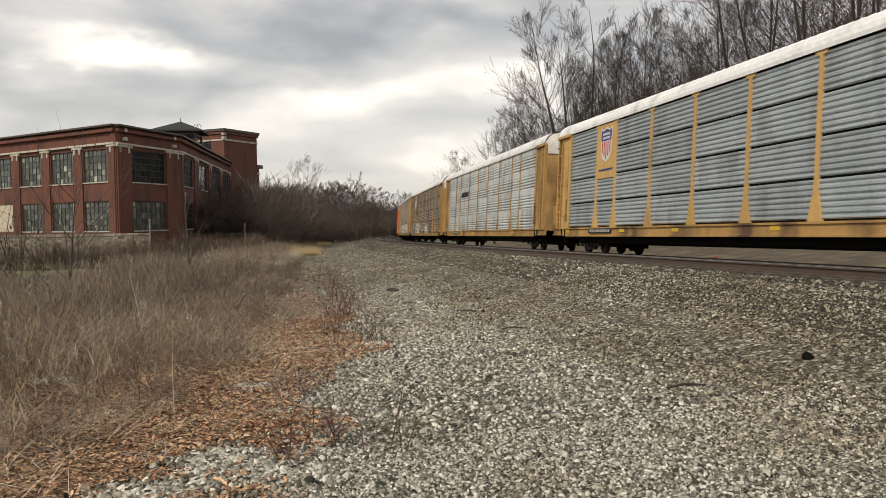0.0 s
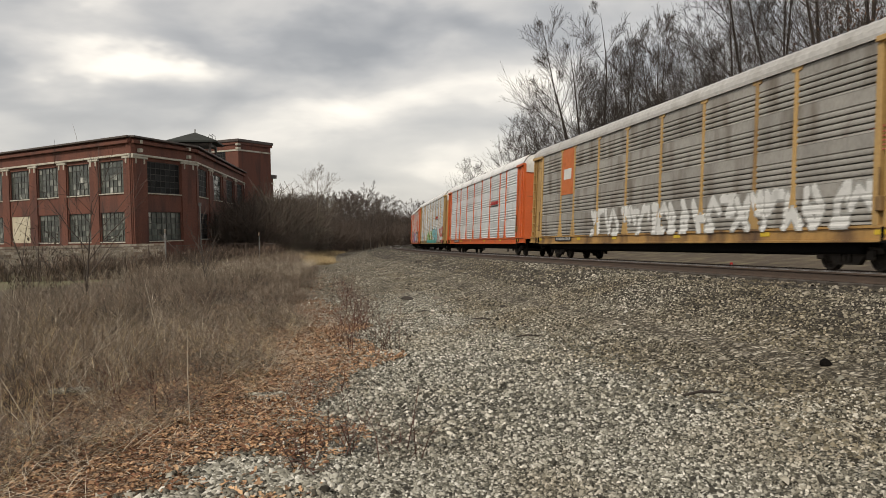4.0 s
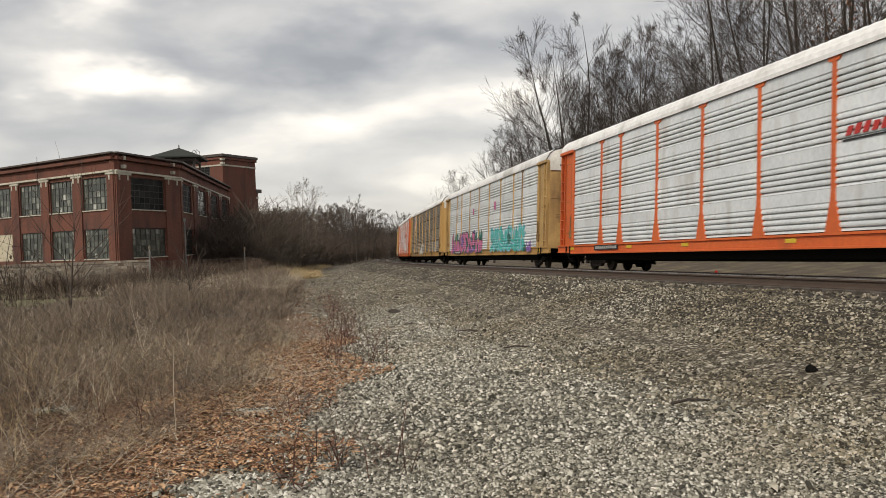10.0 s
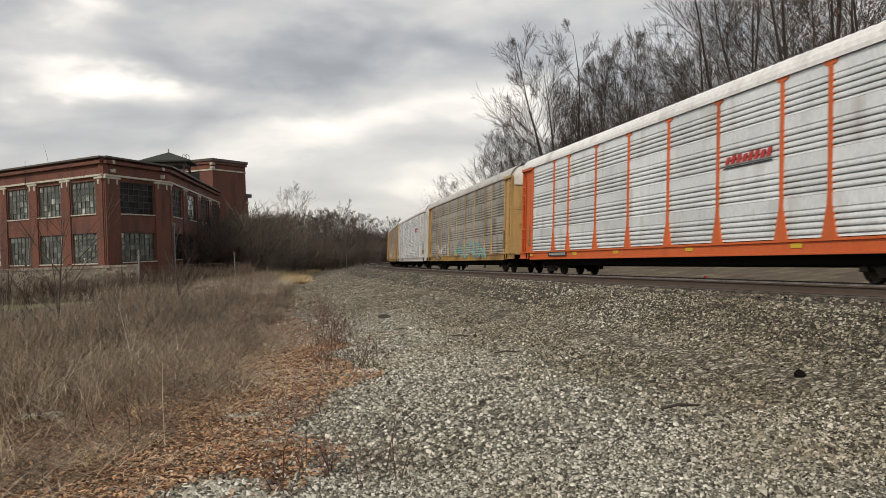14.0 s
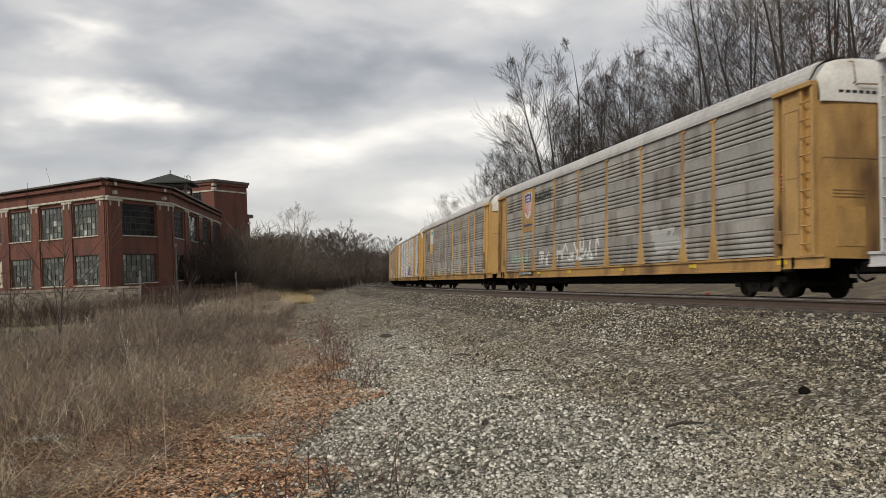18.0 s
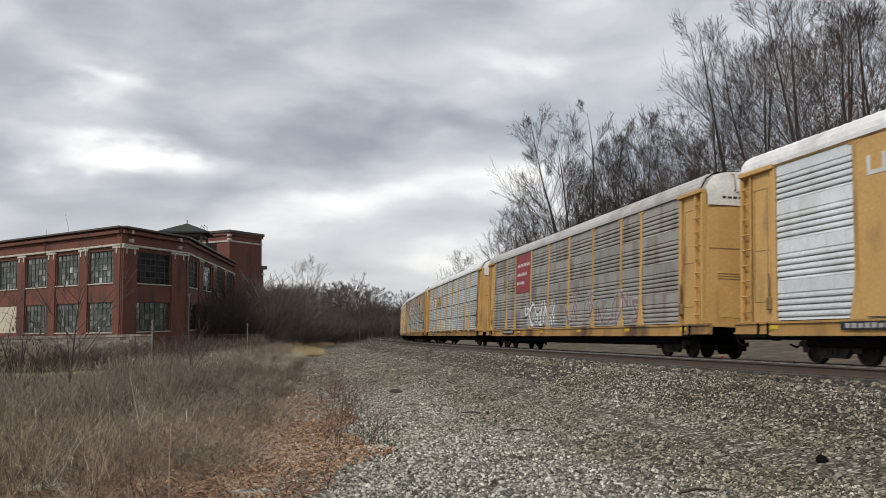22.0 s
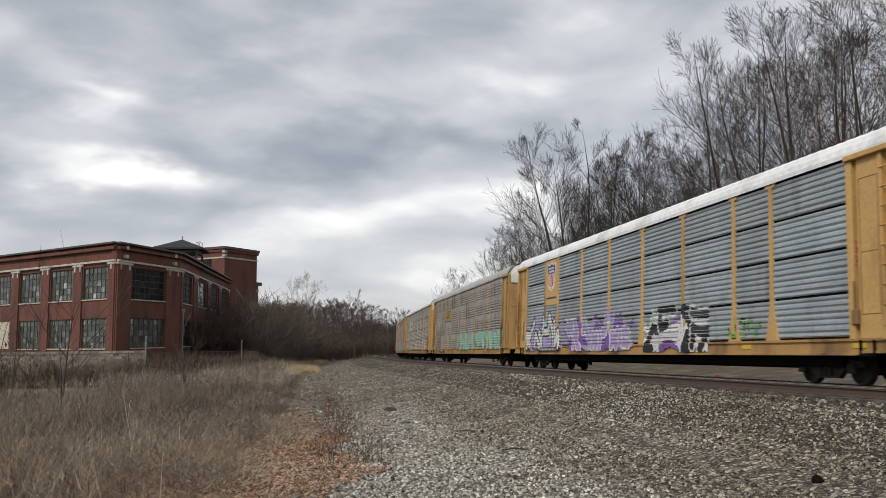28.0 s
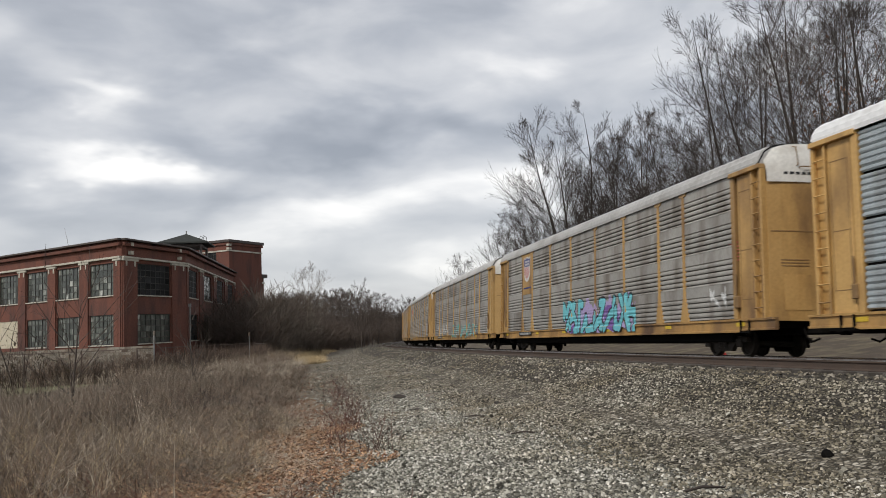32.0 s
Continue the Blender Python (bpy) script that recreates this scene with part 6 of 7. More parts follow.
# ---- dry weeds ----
# weed_dark carries the shade between stems in its colour; withered growth shares it
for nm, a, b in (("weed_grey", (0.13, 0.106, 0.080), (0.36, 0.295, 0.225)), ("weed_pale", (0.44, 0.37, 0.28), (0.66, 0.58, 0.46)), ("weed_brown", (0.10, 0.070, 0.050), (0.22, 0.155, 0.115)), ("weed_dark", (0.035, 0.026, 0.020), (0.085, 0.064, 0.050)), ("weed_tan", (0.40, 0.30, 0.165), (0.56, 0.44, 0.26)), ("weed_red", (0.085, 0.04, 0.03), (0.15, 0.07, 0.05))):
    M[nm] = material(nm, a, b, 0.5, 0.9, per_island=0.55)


def weed_plants(seed, kinds, branch, lean, fine):
    """A few plants of thin stems, as strips of three corners with a fork of side shoots."""
    rr = random.Random(seed)
    out = []
    for k in range(kinds):
        v, f = [], []

        def strip(p, d, length, w, bend, n=3):
            side = Vector((rr.gauss(0, 1), rr.gauss(0, 1), 0)).normalized() * w
            base = len(v)
            q = p.copy()
            dd = d.copy()
            for i in range(n + 1):
                ww = side * (1 - 0.75 * i / n)
                v.extend((q - ww, q + ww))
                dd = (dd + bend).normalized()
                q = q + dd * (length / n)
            for i in range(n):
                a = base + 2 * i
                f.append((a, a + 1, a + 3, a + 2))
            return q, dd
        for st in range(rr.randint(2, 4)):
            p = Vector((rr.gauss(0, 0.06), rr.gauss(0, 0.06), -0.03))
            d = Vector((rr.gauss(0, lean), rr.gauss(0, lean), 1)).normalized()
            bend = Vector((rr.gauss(0, 0.2), rr.gauss(0, 0.2), -0.10 * rr.random() - 0.25 * lean * rr.random()))
            h = rr.uniform(0.6, 1.0)
            strip(p, d, h, fine, bend, 3 if lean > 0.5 else 2)
            for b in range(branch):
                t = rr.uniform(0.25, 0.95)
                a = rr.uniform(0, 6.28)
                q = p + d * h * t + bend * (h * t * t * 1.2)
                strip(q, Vector((math.cos(a) * 0.8, math.sin(a) * 0.8, rr.uniform(0.0, 1.0))).normalized(), rr.uniform(0.10, 0.5) * (1.2 - 0.6 * t), fine * 0.75, Vector((rr.gauss(0, 0.15), rr.gauss(0, 0.15), rr.uniform(-0.2, 0.3))), 1)
        out.append((np.array([tuple(c) for c in v]), np.array(f)))
    return out


def scatter(name, spots, plants, mat, label, category, seed):
    """One mesh of many plants or pieces set at (x, y, z, turn, size, height)."""
    rr = np.random.RandomState(seed)
    vs, fs, n = [], [], 0
    for x, y, z, a, k, h in spots:
        pv, pf = plants[rr.randint(len(plants))]
        c, s = math.cos(a) * k, math.sin(a) * k
        q = np.empty_like(pv)
        q[:, 0] = x + pv[:, 0] * c - pv[:, 1] * s
        q[:, 1] = y + pv[:, 0] * s + pv[:, 1] * c
        q[:, 2] = z + pv[:, 2] * h
        vs.append(q)
        fs.append(pf + n)
        n += len(pv)
    me = quick_mesh(name, np.concatenate(vs), np.concatenate(fs))
    return tagged(piece(name, me, mat), label, category, kind="stuff")


NEAR_W = weed_plants(1, 20, 9, 0.34, 0.0030)
LONG_W = weed_plants(12, 16, 3, 0.75, 0.0032)
MID_W = weed_plants(2, 16, 8, 0.26, 0.0048)
FAR_W = weed_plants(3, 10, 4, 0.28, 0.009)


def weed_spots(seed, n, s0, s1, deep, h0, h1, margin=0.0, thin=0.0):
    rr = random.Random(seed)
    out = []
    while len(out) < n:
        s = rr.uniform(s0, s1)
        l = weed_edge(s) + margin + deep * rr.random() ** 1.2
        p = spot(s, l)
        patch = 0.5 + 0.45 * noise.noise((p.x * 0.28, p.y * 0.28, 1.0)) + 0.4 * noise.noise((p.x * 0.9, p.y * 0.9, 5.0))
        if rr.random() > 0.15 + 1.2 * patch - thin:
            continue
        edge = min(1.0, 0.45 + 0.25 * (l - weed_edge(s)))
        if p.x * p.x + p.y * p.y < 9 or (p.x < -13 and p.y > 31 and rr.random() < 0.85) or (p.x < -0.43 * p.y and p.y > 25 and rr.random() < 0.8):
            continue
        out.append((p.x, p.y, ground_z(p.x, p.y), rr.uniform(0, 6.28), rr.uniform(0.8, 1.3), rr.uniform(h0, h1) * edge * (0.35 + 1.1 * max(0.1, patch))))
    return out


# a low dark tier paints the shade under the paler weeds
scatter("dry_weeds", weed_spots(21, 1700, -30, -10, 12, 0.45, 0.8, 0.3), NEAR_W, "weed_dark", "low dark weeds, coloured as the shade inside the dry ones", "weeds", 21)
scatter("dry_weeds", weed_spots(1, 1900, -30, -14, 11, 0.7, 1.25), NEAR_W, "weed_grey", "dense grey-brown dry weeds beside the gravel", "weeds", 1)
scatter("dry_weeds", weed_spots(2, 1400, -30, -10, 12, 0.6, 1.1), NEAR_W, "weed_brown", "brown dry weed stems among the grey ones", "weeds", 2)
scatter("dry_weeds", weed_spots(22, 900, -30.5, -10, 11, 0.7, 1.4, -0.7), LONG_W, "weed_pale", "long pale arching stems over the weeds", "weeds", 22)
scatter("dry_weeds", weed_spots(24, 260, -30.5, -14, 1.6, 0.5, 0.9, -1.3), LONG_W, "weed_pale", "straw-coloured stems lying over the leaves", "weeds", 24)
scatter("dry_weeds", weed_spots(3, 2100, -16, 16, 17, 0.9, 1.5), MID_W, "weed_grey", "dense grey-brown dry weeds behind the first ones", "weeds", 3)
scatter("dry_weeds", weed_spots(4, 1600, -16, 22, 18, 0.8, 1.4), MID_W, "weed_brown", "brown dry weeds in the thicket", "weeds", 4)
scatter("dry_weeds", weed_spots(23, 1700, -16, 22, 18, 0.6, 1.1), MID_W, "weed_dark", "low dark weeds, coloured as the shade inside the thicket", "weeds", 23)
scatter("dry_weeds", weed_spots(30, 900, 2, 40, 16, 0.9, 1.35, 0.5), MID_W, "weed_pale", "pale feathery tops of the further weeds", "weeds", 30)
scatter("dry_weeds", weed_spots(5, 2600, 14, 80, 22, 1.0, 1.7, 1.5), FAR_W, "weed_grey", "far field of dry grey-brown weeds", "weeds", 5)
scatter("dry_weeds", weed_spots(8, 2400, 14, 80, 22, 1.0, 1.6, 1.5), FAR_W, "weed_brown", "far brown weeds", "weeds", 8)


def fence_spots(seed, n, seg=None, tall=1.0):
    rr = random.Random(seed)
    out = []
    ways = (((-44.0, 43.0), (-19.1, 48.0)), ((-19.1, 48.0), (-15.6, 63.0)), ((-15.6, 63.0), (-21.5, 96.0)))
    for k in range(n):
        (ax, ay), (bx, by) = ways[min(2, int(rr.random() * 3)) if seg is None else seg]
        u = rr.random()
        x, y = ax + (bx - ax) * u + rr.gauss(0, 0.3), ay + (by - ay) * u + rr.gauss(0, 0.3)
        if 0.5 + 0.5 * noise.noise((x * 0.4, y * 0.4, 2.0)) < rr.random() * 0.9 or (y < 48 and rr.random() < 0.2):
            continue
        out.append((x, y, ground_z(x, y), rr.uniform(0, 6.28), rr.uniform(1.0, 2.2), rr.uniform(1.2, 2.4) * tall))
    return out


scatter("dry_vines", fence_spots(9, 5200), FAR_W, "weed_brown", "dry brown vines and weeds grown into the fence", "vines", 9)
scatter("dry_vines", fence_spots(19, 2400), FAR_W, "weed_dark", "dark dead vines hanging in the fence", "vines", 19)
scatter("dry_grass", weed_spots(6, 4200, 30, 110, 6.5, 0.9, 1.5, -1.0), FAR_W, "weed_tan", "pale tan dry grass beside the gravel", "grass", 6)
scatter("dry_grass", weed_spots(7, 700, -29, -12, 9, 0.5, 1.0), NEAR_W, "weed_tan", "scattered straw-coloured dry grass", "grass", 7)


M["leaf_dead"] = material("dark_dead_leaves", (0.035, 0.026, 0.018), (0.075, 0.055, 0.036), 1.0, 0.9, per_island=0.4)
DEAD = leaf_clump(8, 420, 0.42)
for k, (x, y, h) in enumerate(((-14.3, 25.7, 1.9), (-13.5, 25.9, 1.75), (-15.2, 26.6, 1.3))):
    z = ground_z(x, y)
    c = scatter("dead_weed_clump", [(x + 0.12 * q, y, z, 1.3 * q, 0.4, h * (1 - 0.1 * q)) for q in range(4)], MID_W, "weed_dark", "dark withered climbing weed standing over the dry ones", "weeds", 60 + k)
    c["group"] = "withered clumps"
    piece("withered_leaves", DEAD, "leaf_dead", c, "dark dead leaves", pose(x, y, z + h * 0.55) @ Matrix.Diagonal((0.34, 0.34, h * 0.75, 1)))


# ---- stones, leaves and small things on the ground ----
def stone_shapes(seed, n):
    rr = np.random.RandomState(seed)
    base = np.array([(x, y, z) for z in (-1, 1) for x, y in ((-1, -1), (1, -1), (1, 1), (-1, 1))], float)
    faces = np.array([(4, 5, 6, 7), (0, 1, 5, 4), (1, 2, 6, 5), (2, 3, 7, 6), (3, 0, 4, 7)])
    out = []
    for k in range(n):
        v = base * rr.uniform(0.55, 1.0, (8, 1)) + rr.normal(0, 0.16, (8, 3))
        v[4:, :2] *= rr.uniform(0.5, 0.9)
        v *= np.array([rr.uniform(0.8, 1.3), rr.uniform(0.55, 1.0), rr.uniform(0.35, 0.75)])
        v = v @ np.array(Matrix.Rotation(rr.normal(0, 0.35), 3, "X") @ Matrix.Rotation(rr.normal(0, 0.35), 3, "Y"))
        out.append((v * 0.5, faces))
    return out


def stone_material(name, tone):
    mt = bpy.data.materials.new(name)
    mt.use_nodes = True
    nt = mt.node_tree
    p = nt.nodes["Principled BSDF"]
    N, Lk = nt.nodes.new, nt.links.new
    g, oi, add = N("ShaderNodeNewGeometry"), N("ShaderNodeObjectInfo"), N("ShaderNodeMath")
    Lk(g.outputs["Random Per Island"], add.inputs[0]), Lk(oi.outputs["Random"], add.inputs[1])
    fr = N("ShaderNodeMath")
    fr.operation = "FRACT"
    Lk(add.outputs[0], fr.inputs[0])
    r = N("ShaderNodeValToRGB")
    e = r.color_ramp.elements
    e[0].color = (0.035, 0.032, 0.025, 1)
    e[1].position, e[1].color = 1.0, (0.86, 0.83, 0.76, 1)
    for pos, c in ((0.18, (0.12, 0.113, 0.09)), (0.42, (0.27, 0.258, 0.212)), (0.70, (0.44, 0.422, 0.357)), (0.90, (0.64, 0.615, 0.545))):
        e.new(pos).color = (*c, 1)
    Lk(fr.outputs[0], r.inputs[0])
    tc, n, mx = N("ShaderNodeTexCoord"), N("ShaderNodeTexNoise"), N("ShaderNodeMixRGB")
    n.inputs["Scale"].default_value, n.inputs["Detail"].default_value = 45.0, 4.0
    Lk(tc.outputs["Object"], n.inputs[0])
    mx.blend_type, mx.inputs[0].default_value = "OVERLAY", 0.45
    Lk(r.outputs[0], mx.inputs[1]), Lk(n.outputs["Fac"], mx.inputs[2])
    # broad stains of rust and dust over the bed
    n2, rg, mx2 = N("ShaderNodeTexNoise"), N("ShaderNodeMapRange"), N("ShaderNodeMixRGB")
    n2.inputs["Scale"].default_value, n2.inputs["Detail"].default_value = 0.55, 3.0
    Lk(g.outputs["Position"], n2.inputs[0])
    rg.inputs[1].default_value, rg.inputs[2].default_value, rg.inputs[4].default_value = 0.12 if tone[0] < 0.6 else 0.45, 0.60 if tone[0] < 0.6 else 0.68, 0.9 if tone[0] < 0.6 else 0.7
    Lk(n2.outputs["Fac"], rg.inputs[0]), Lk(rg.outputs[0], mx2.inputs[0])
    mx2.blend_type, mx2.inputs[2].default_value = "MULTIPLY", (*tone, 1)
    Lk(mx.outputs[0], mx2.inputs[1]), Lk(mx2.outputs[0], p.inputs["Base Color"])
    p.inputs["Roughness"].default_value = 0.92
    return mt


M["stone"] = stone_material("crushed_stone", (0.72, 0.64, 0.54))
M["stone_pale"] = stone_material("pale_crushed_stone", (1.0, 0.95, 0.87))
M["stone_far"] = stone_material("dusty_crushed_stone", (0.50, 0.435, 0.355))
M["stone_brown"] = stone_material("grimy_track_stone", (0.49, 0.43, 0.335))
M["stone_track"] = stone_material("oily_track_stone", (0.33, 0.275, 0.215))
STONES = stone_shapes(4, 24)


def stone_bed(name, n, s0, s1, l0, l1, size, seed, label, far_edge=None, mat="stone", fade=False):
    rr = np.random.RandomState(seed)
    spots = []
    ss = s0 + (s1 - s0) * rr.rand(n)
    us = rr.rand(n)
    for s, u, q in zip(ss, us, rr.rand(n, 3)):
        if fade and rr.rand() < (s - s0) / (s1 - s0):
            continue
        hi = far_edge(s) + 0.45 * abs(rr.normal()) if far_edge else l1
        l = l0 + (hi - l0) * u + (0.3 * rr.normal() if l0 > 8 else 0.0)
        p = spot(s, l)
        if any(abs(l - c) < 0.82 and abs(l - c) > 0.66 for c in (0.0, TWO)):
            continue
        k = size * (0.6 + 0.8 * q[0] ** 1.5)
        spots.append((p.x, p.y, ground_z(p.x, p.y, (s, l)) + k * 0.17, q[1] * 6.28, k, k))
    return scatter(name, spots, STONES, mat, label, "gravel", seed)


stone_bed("gravel", 62000, -31.5, -25.5, 10.0, 15, 0.026, 11, "loose grey crushed stone on the trackside", gravel_edge)
stone_bed("gravel", 48000, -25.5, -7, 10.6, 14, 0.036, 12, "paler crushed stone further along", gravel_edge, "stone_pale", True)
stone_bed("gravel", 18000, -19, 14, 9.8, 13.5, 0.045, 13, "grey-brown crushed stone along the line", gravel_edge, "stone_far", True)
stone_bed("gravel", 6000, -2, 66, 8.6, 13.0, 0.072, 14, "coarse grey-brown stone along the line", gravel_edge, "stone_far", True)
stone_bed("track_ballast", 28000, -31, -15, 7.0, 10.8, 0.034, 17, "brownish ballast on the track's shoulder", None, "stone_brown")
stone_bed("track_ballast", 13000, -15, 24, 7.0, 10.4, 0.05, 18, "brownish ballast on the shoulder further along", None, "stone_brown", True)
stone_bed("track_ballast", 12000, -27, 4, -2.8, 7.3, 0.055, 15, "brownish track ballast round the ties", None, "stone_track")
stone_bed("track_ballast", 5000, 4, 60, -2.8, 9.5, 0.07, 16, "brownish track ballast in the distance", None, "stone_track")
# bare stony spots among the leaves
BARE = ((-1.7, 5.75, 0.36, 0.42), (-1.95, 5.1, 0.42, 0.24), (-2.15, 8.6, 0.26, 0.16), (-4.7, 9.3, 0.25, 0.12), (-1.2, 5.4, 0.3, 0.3))
rr = random.Random(77)
spots = []
for cx, cy, rx, ry in BARE:
    for k in range(int(1700 * rx * ry * 4)):
        x, y = cx + rr.gauss(0, 0.5) * rx, cy + rr.gauss(0, 0.5) * ry
        k2 = rr.uniform(0.025, 0.06)
        spots.append((x, y, ground_z(x, y) + 0.012 + k2 * 0.2, rr.uniform(0, 6.28), k2, k2))
scatter("gravel", spots, STONES, "stone", "bare patches of grey stones among the leaves", "gravel", 78)

# single stones that lie on top
pile = tagged(empty("loose_stones", pose(0, 0, 0)), "larger single stones lying on the gravel", "stones")
ones = []
for v, f in STONES[:8]:
    me = mesh_of("stone", v, f)
    me.materials.append(M["stone"])
    ones.append(me)
rng = random.Random(9)
for k in range(150):
    s = rng.uniform(-29.5, -14)
    l = rng.uniform(8.6, gravel_edge(s))
    p = spot(s, l)
    k2 = rng.uniform(0.042, 0.075)
    piece("stone", ones[rng.randrange(8)], None, pile, m=pose(p.x, p.y, ground_z(p.x, p.y) + 0.03, rng.uniform(-20, 20), rng.uniform(-20, 20), rng.uniform(0, 360)) @ Matrix.Scale(k2, 4))


def leaf_shapes(seed, n):
    """Curled oak leaves: a lobed blade of a few triangles, bent along the rib."""
    rr = random.Random(seed)
    out = []
    for k in range(n):
        half = [(0.0, 0.04), (0.25, 0.22), (0.42, 0.12), (0.65, 0.27), (1.0, 0.0)]
        bend, curl = rr.uniform(-0.25, 0.45), rr.uniform(0.2, 0.9)
        v, f = [], []
        for x, w in half:
            z = bend * (x - 0.5) ** 2
            v += [(x - 0.5, -w, z + curl * w * rr.uniform(0.5, 1.2)), (x - 0.5, 0, z), (x - 0.5, w, z + curl * w * rr.uniform(0.5, 1.2))]
        for i in range(len(half) - 1):
            a = 3 * i
            f += [(a, a + 1, a + 4, a + 3), (a + 1, a + 2, a + 5, a + 4)]
        tilt = Matrix.Rotation(rr.gauss(0, 0.3), 3, "X") @ Matrix.Rotation(rr.gauss(0, 0.28), 3, "Y")
        out.append((np.array(v) @ np.array(tilt), np.array(f)))
    return out


M["leaf"] = material("fallen_oak_leaves", (0.30, 0.155, 0.078), (0.62, 0.40, 0.235), 5.0, 0.8, per_island=0.5)
M["leaf_dark"] = material("old_brown_leaves", (0.16, 0.068, 0.038), (0.31, 0.15, 0.082), 1.2, 0.85, per_island=0.35)
LEAVES = leaf_shapes(2, 28)


def leaf_spots(seed, n, s0, s1, wide):
    rr = random.Random(seed)
    out = []
    while len(out) < n:
        s = rr.uniform(s0, s1)
        g, w = gravel_edge(s), weed_edge(s)
        l = rr.uniform(g - 0.25, w + wide)
        p = spot(s, l)
        patch = noise.noise((p.x * 0.9, p.y * 0.9, 3.0)) + 0.5 * noise.noise((p.x * 2.3, p.y * 2.3, 1.0))
        mid = 1 - abs((l - (g + w + 0.6) / 2) / (0.5 * (w - g) + 0.9))
        if rr.random() > 0.35 + mid + 0.8 * patch:
            continue
        if any(((p.x - cx) / rx) ** 2 + ((p.y - cy) / ry) ** 2 < rr.uniform(0.3, 1.2) for cx, cy, rx, ry in BARE):
            continue
        k = rr.uniform(0.032, 0.068)
        out.append((p.x, p.y, ground_z(p.x, p.y) + rr.uniform(0.01, 0.06), rr.uniform(0, 6.28), k, k))
    return out


scatter("fallen_leaves", leaf_spots(1, 17000, -31, -16, 1.3), LEAVES, "leaf", "fallen orange-brown oak leaves at the gravel's edge", "leaves", 21)
scatter("fallen_leaves", leaf_spots(2, 9000, -31, -12, 1.6), LEAVES, "leaf_dark", "older dark brown leaves among them", "leaves", 22)
scatter("fallen_leaves", leaf_spots(3, 1500, -16, 10, 0.8), LEAVES, "leaf_dark", "brown leaves further along the edge", "leaves", 23)

# reddish dead stalks that stand in the gravel
STALK = weed_plants(8, 6, 6, 0.14, 0.006)


def stalks(x, y, n, h, seed):
    rr = random.Random(seed)
    spots = [(x + rr.gauss(0, 0.16), y + rr.gauss(0, 0.22), ground_z(x, y), rr.uniform(0, 6.28), rr.uniform(0.7, 1.1), rr.uniform(0.6, 1.0) * h) for k in range(n)]
    ob = scatter("dead_stalks", spots, STALK, "weed_red", "dark reddish dead stalks standing in the gravel", "weeds", seed)
    ob["group"] = "dead stalks"


for k, (x, y, n, h) in enumerate(((-1.25, 11.9, 9, 1.05), (-1.13, 5.95, 7, 0.62), (-2.0, 15.6, 8, 1.0), (-1.55, 8.4, 7, 0.5), (-2.9, 20.5, 9, 1.1), (-2.35, 17.8, 7, 0.9), (-2.9, 7.6, 5, 0.9), (-3.6, 24.0, 8, 1.0), (-0.55, 5.9, 4, 0.5), (-1.9, 13.2, 6, 0.8))):
    stalks(x, y, n, h, 40 + k)


def sapling(x, y, h, seed, label):
    rr = random.Random(seed)
    out = Branches()
    for k in range(2):
        grow(out, rr, Vector((0.1 * k, 0, -0.1)), Vector((rr.gauss(0, 0.12), rr.gauss(0, 0.12), 1)).normalized(), h * (1.0 - 0.3 * k), 0.045 - 0.015 * k, (7, 3), 0.95, 0.0065, 0.05)
    me = out.mesh("sapling")
    tagged(piece("sapling", me, "far_twig", None, m=pose(x, y, ground_z(x, y))), label, "sapling", "saplings")


sapling(-10.6, 22.0, 3.6, 3, "thin leafless sapling rising out of the weeds")
sapling(-16.5, 30.0, 3.4, 5, "leafless sapling before the fence")
sapling(-8.6, 26.5, 2.2, 6, "small leafless sapling in the weeds")
# long pale wands over the weeds
for k, (x, y, d, h) in enumerate(((-4.0, 7.2, (-0.55, 0.1, 0.8), 1.1), (-2.6, 7.4, (-0.06, 0.02, 1.0), 1.0), (-5.2, 9.6, (0.7, -0.2, 0.5), 1.3), (-4.6, 12.0, (-0.3, 0.2, 0.9), 1.4))):
    bm = bmesh.new()
    b = Vector((x, y, ground_z(x, y)))
    dv = Vector(d).normalized()
    add_tube(bm, [b, b + dv * h * 0.5 + Vector((0.02, 0, 0)), b + dv * h + Vector((0.06, 0, -0.08))], [0.0035, 0.003, 0.0015], 5)
    tagged(part("dry_stalk", bm, "weed_pale"), "long pale dry stalk leaning over the weeds", "weeds", "long dry stalks")

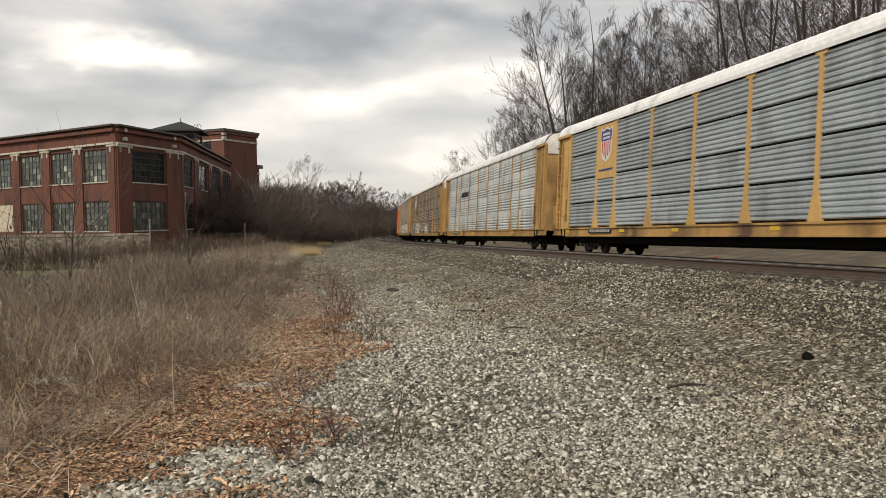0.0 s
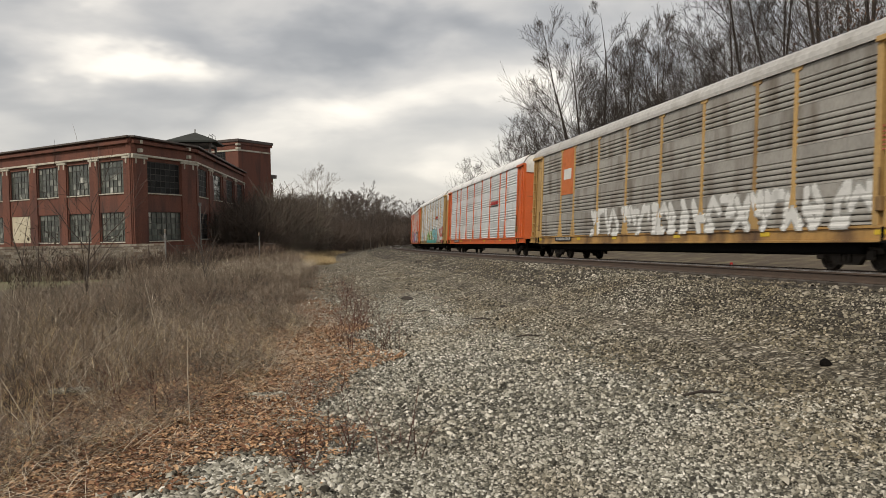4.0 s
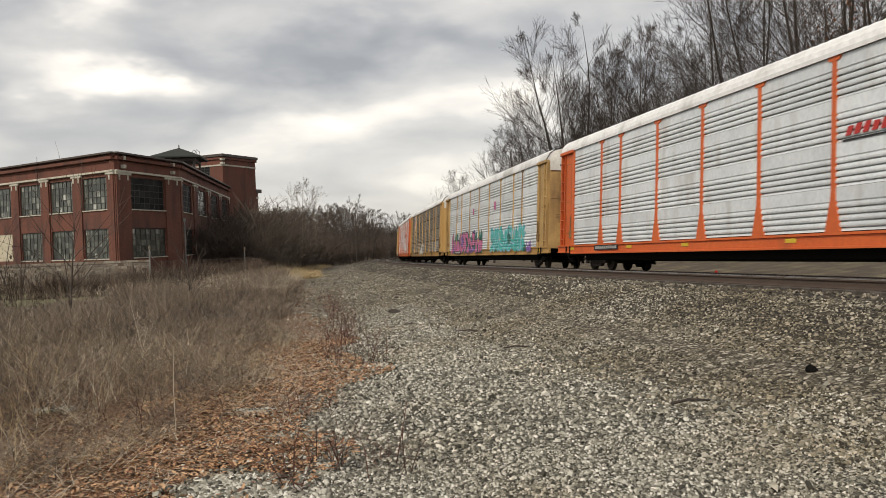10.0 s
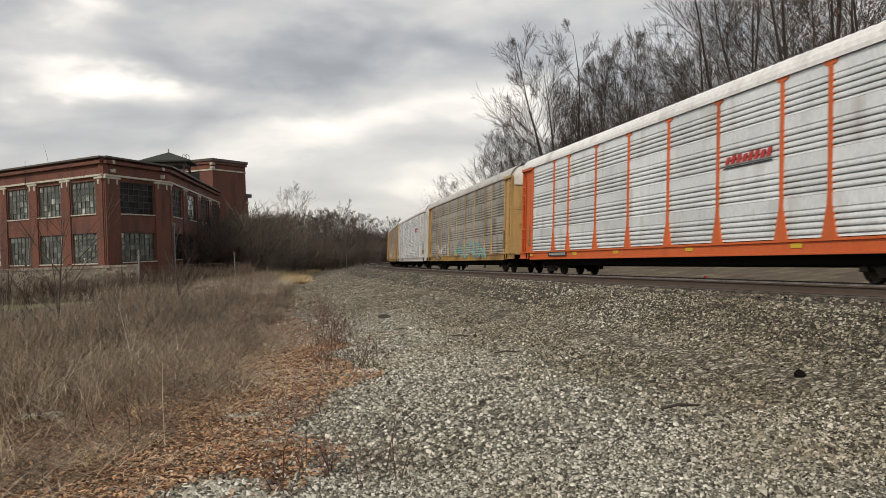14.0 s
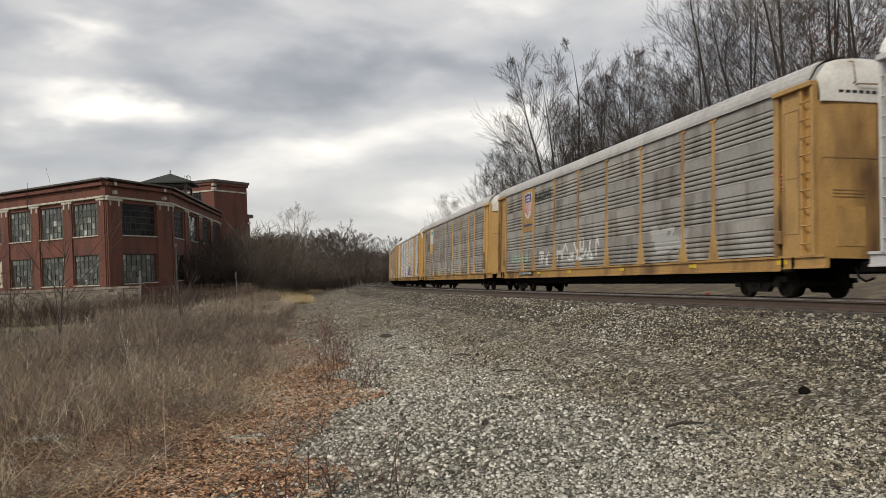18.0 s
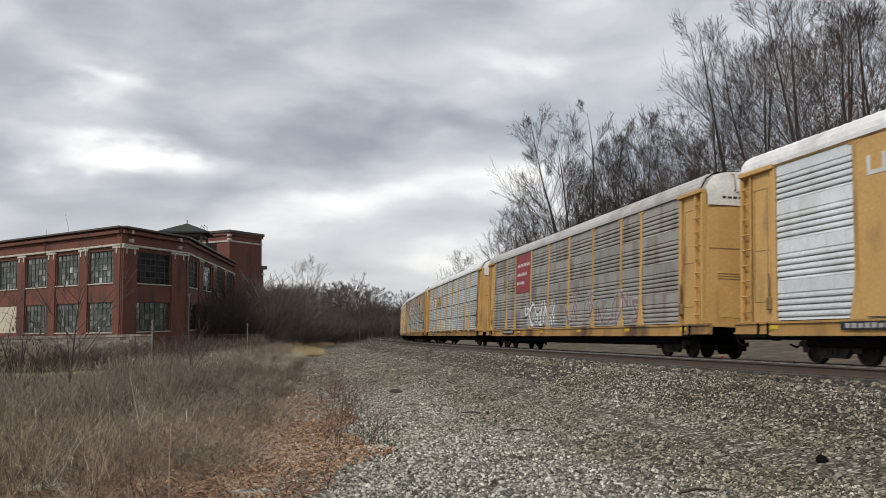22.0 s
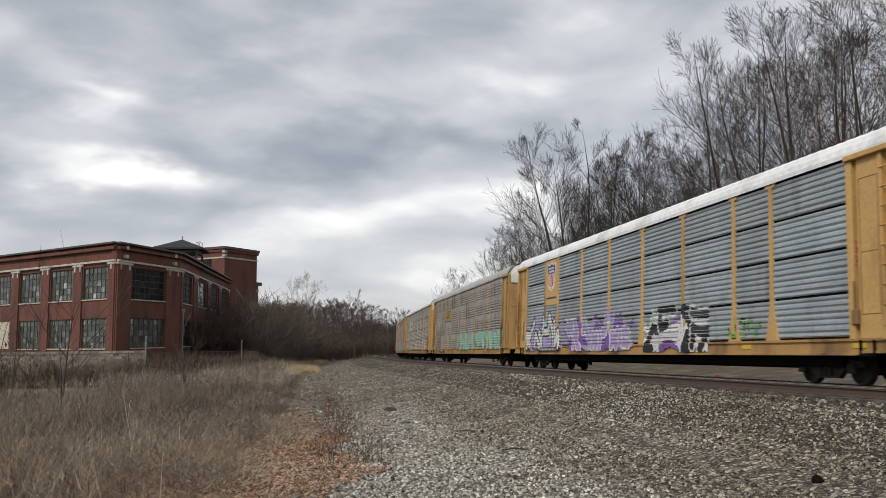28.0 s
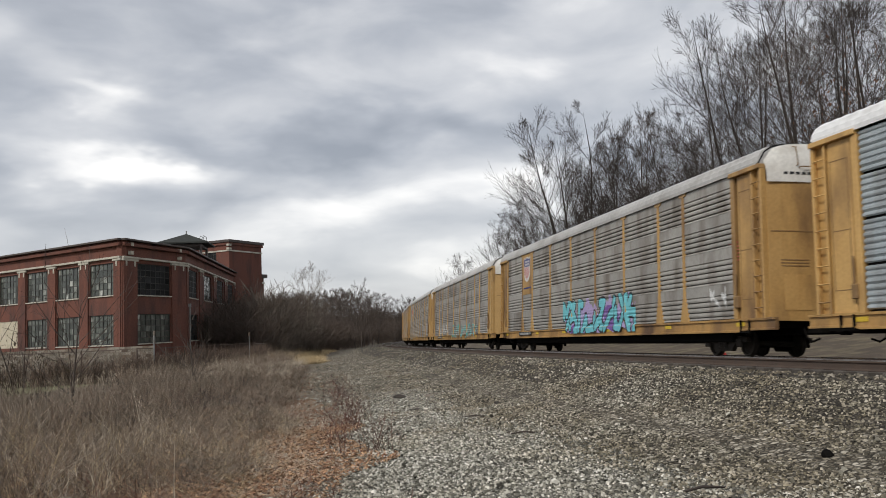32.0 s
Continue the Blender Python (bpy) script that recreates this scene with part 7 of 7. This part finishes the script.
for k, (x, y, r, mat, lab) in enumerate(((-1.38, 21.16, 0.13, "bark", "dark rotten lump of wood on the gravel"), (-0.58, 20.7, 0.085, "block", "pale angular rock on the gravel"), (0.97, 16.7, 0.07, "bark", "dark rotten chunk of wood on the gravel"), (-2.4, 31.1, 0.10, "block", "pale angular rock on the gravel"), (-0.77, 17.7, 0.06, "bark", "dark rotten chunk of wood on the gravel"))):
    bm = bmesh.new()
    bmesh.ops.create_icosphere(bm, subdivisions=2, radius=r)
    for v in bm.verts:
        v.co *= 1 + 0.5 * noise.noise(v.co * (0.9 / r) + Vector((k, 0, 0)))
        v.co.x *= 1.4
        v.co.z *= 0.55
    tagged(part("loose_lump", bm, mat), lab, "rock" if mat == "block" else "wood chunk", "loose lumps on the gravel").matrix_basis = pose(x, y, ground_z(x, y) + r * 0.3, 0, 0, 40 * k)

bm = bmesh.new()
bmesh.ops.create_icosphere(bm, subdivisions=2, radius=0.058)
for v in bm.verts:
    v.co *= 1 + 0.35 * noise.noise(v.co * 14)
    v.co.z *= 1.05
tagged(part("black_stone", bm, "black"), "black lump of slag on the gravel", "stone").matrix_basis = pose(3.70, 7.91, ground_z(3.7, 7.91) + 0.035)
for k, (x, y, a) in enumerate(((2.3, 7.4, 15), (0.43, 14.9, -20), (1.1, 12.3, 5))):
    bm = bmesh.new()
    add_tube(bm, [(-0.2, 0, 0.03), (0.0, 0.02, 0.05), (0.22, -0.01, 0.03)], [0.012, 0.014, 0.008], 6)
    tagged(part("stick", bm, "twig"), "short dark stick on the gravel", "stick", "sticks on the gravel").matrix_basis = pose(x, y, ground_z(x, y), 0, 0, a)

# ---- ties: singly near the camera, joined further off ----
TIE = bm_mesh("tie", box(-0.115, 0.115, -1.3, 1.3, -0.34, -0.172, 0.012))
TIE.materials.append(M["tie"])
tracks = [o for o in scene.objects if o.name.startswith("railway_track")]
for track, centre in zip(tracks, (0.0, TWO)):
    s, n = -30.0, 0
    while n < 250:
        p = spot(s, centre)
        piece("tie", TIE, None, track, m=pose(p.x, p.y, p.z, CANT, 1.09, turn_at(s)))
        s += 0.52
        n += 1

motions()
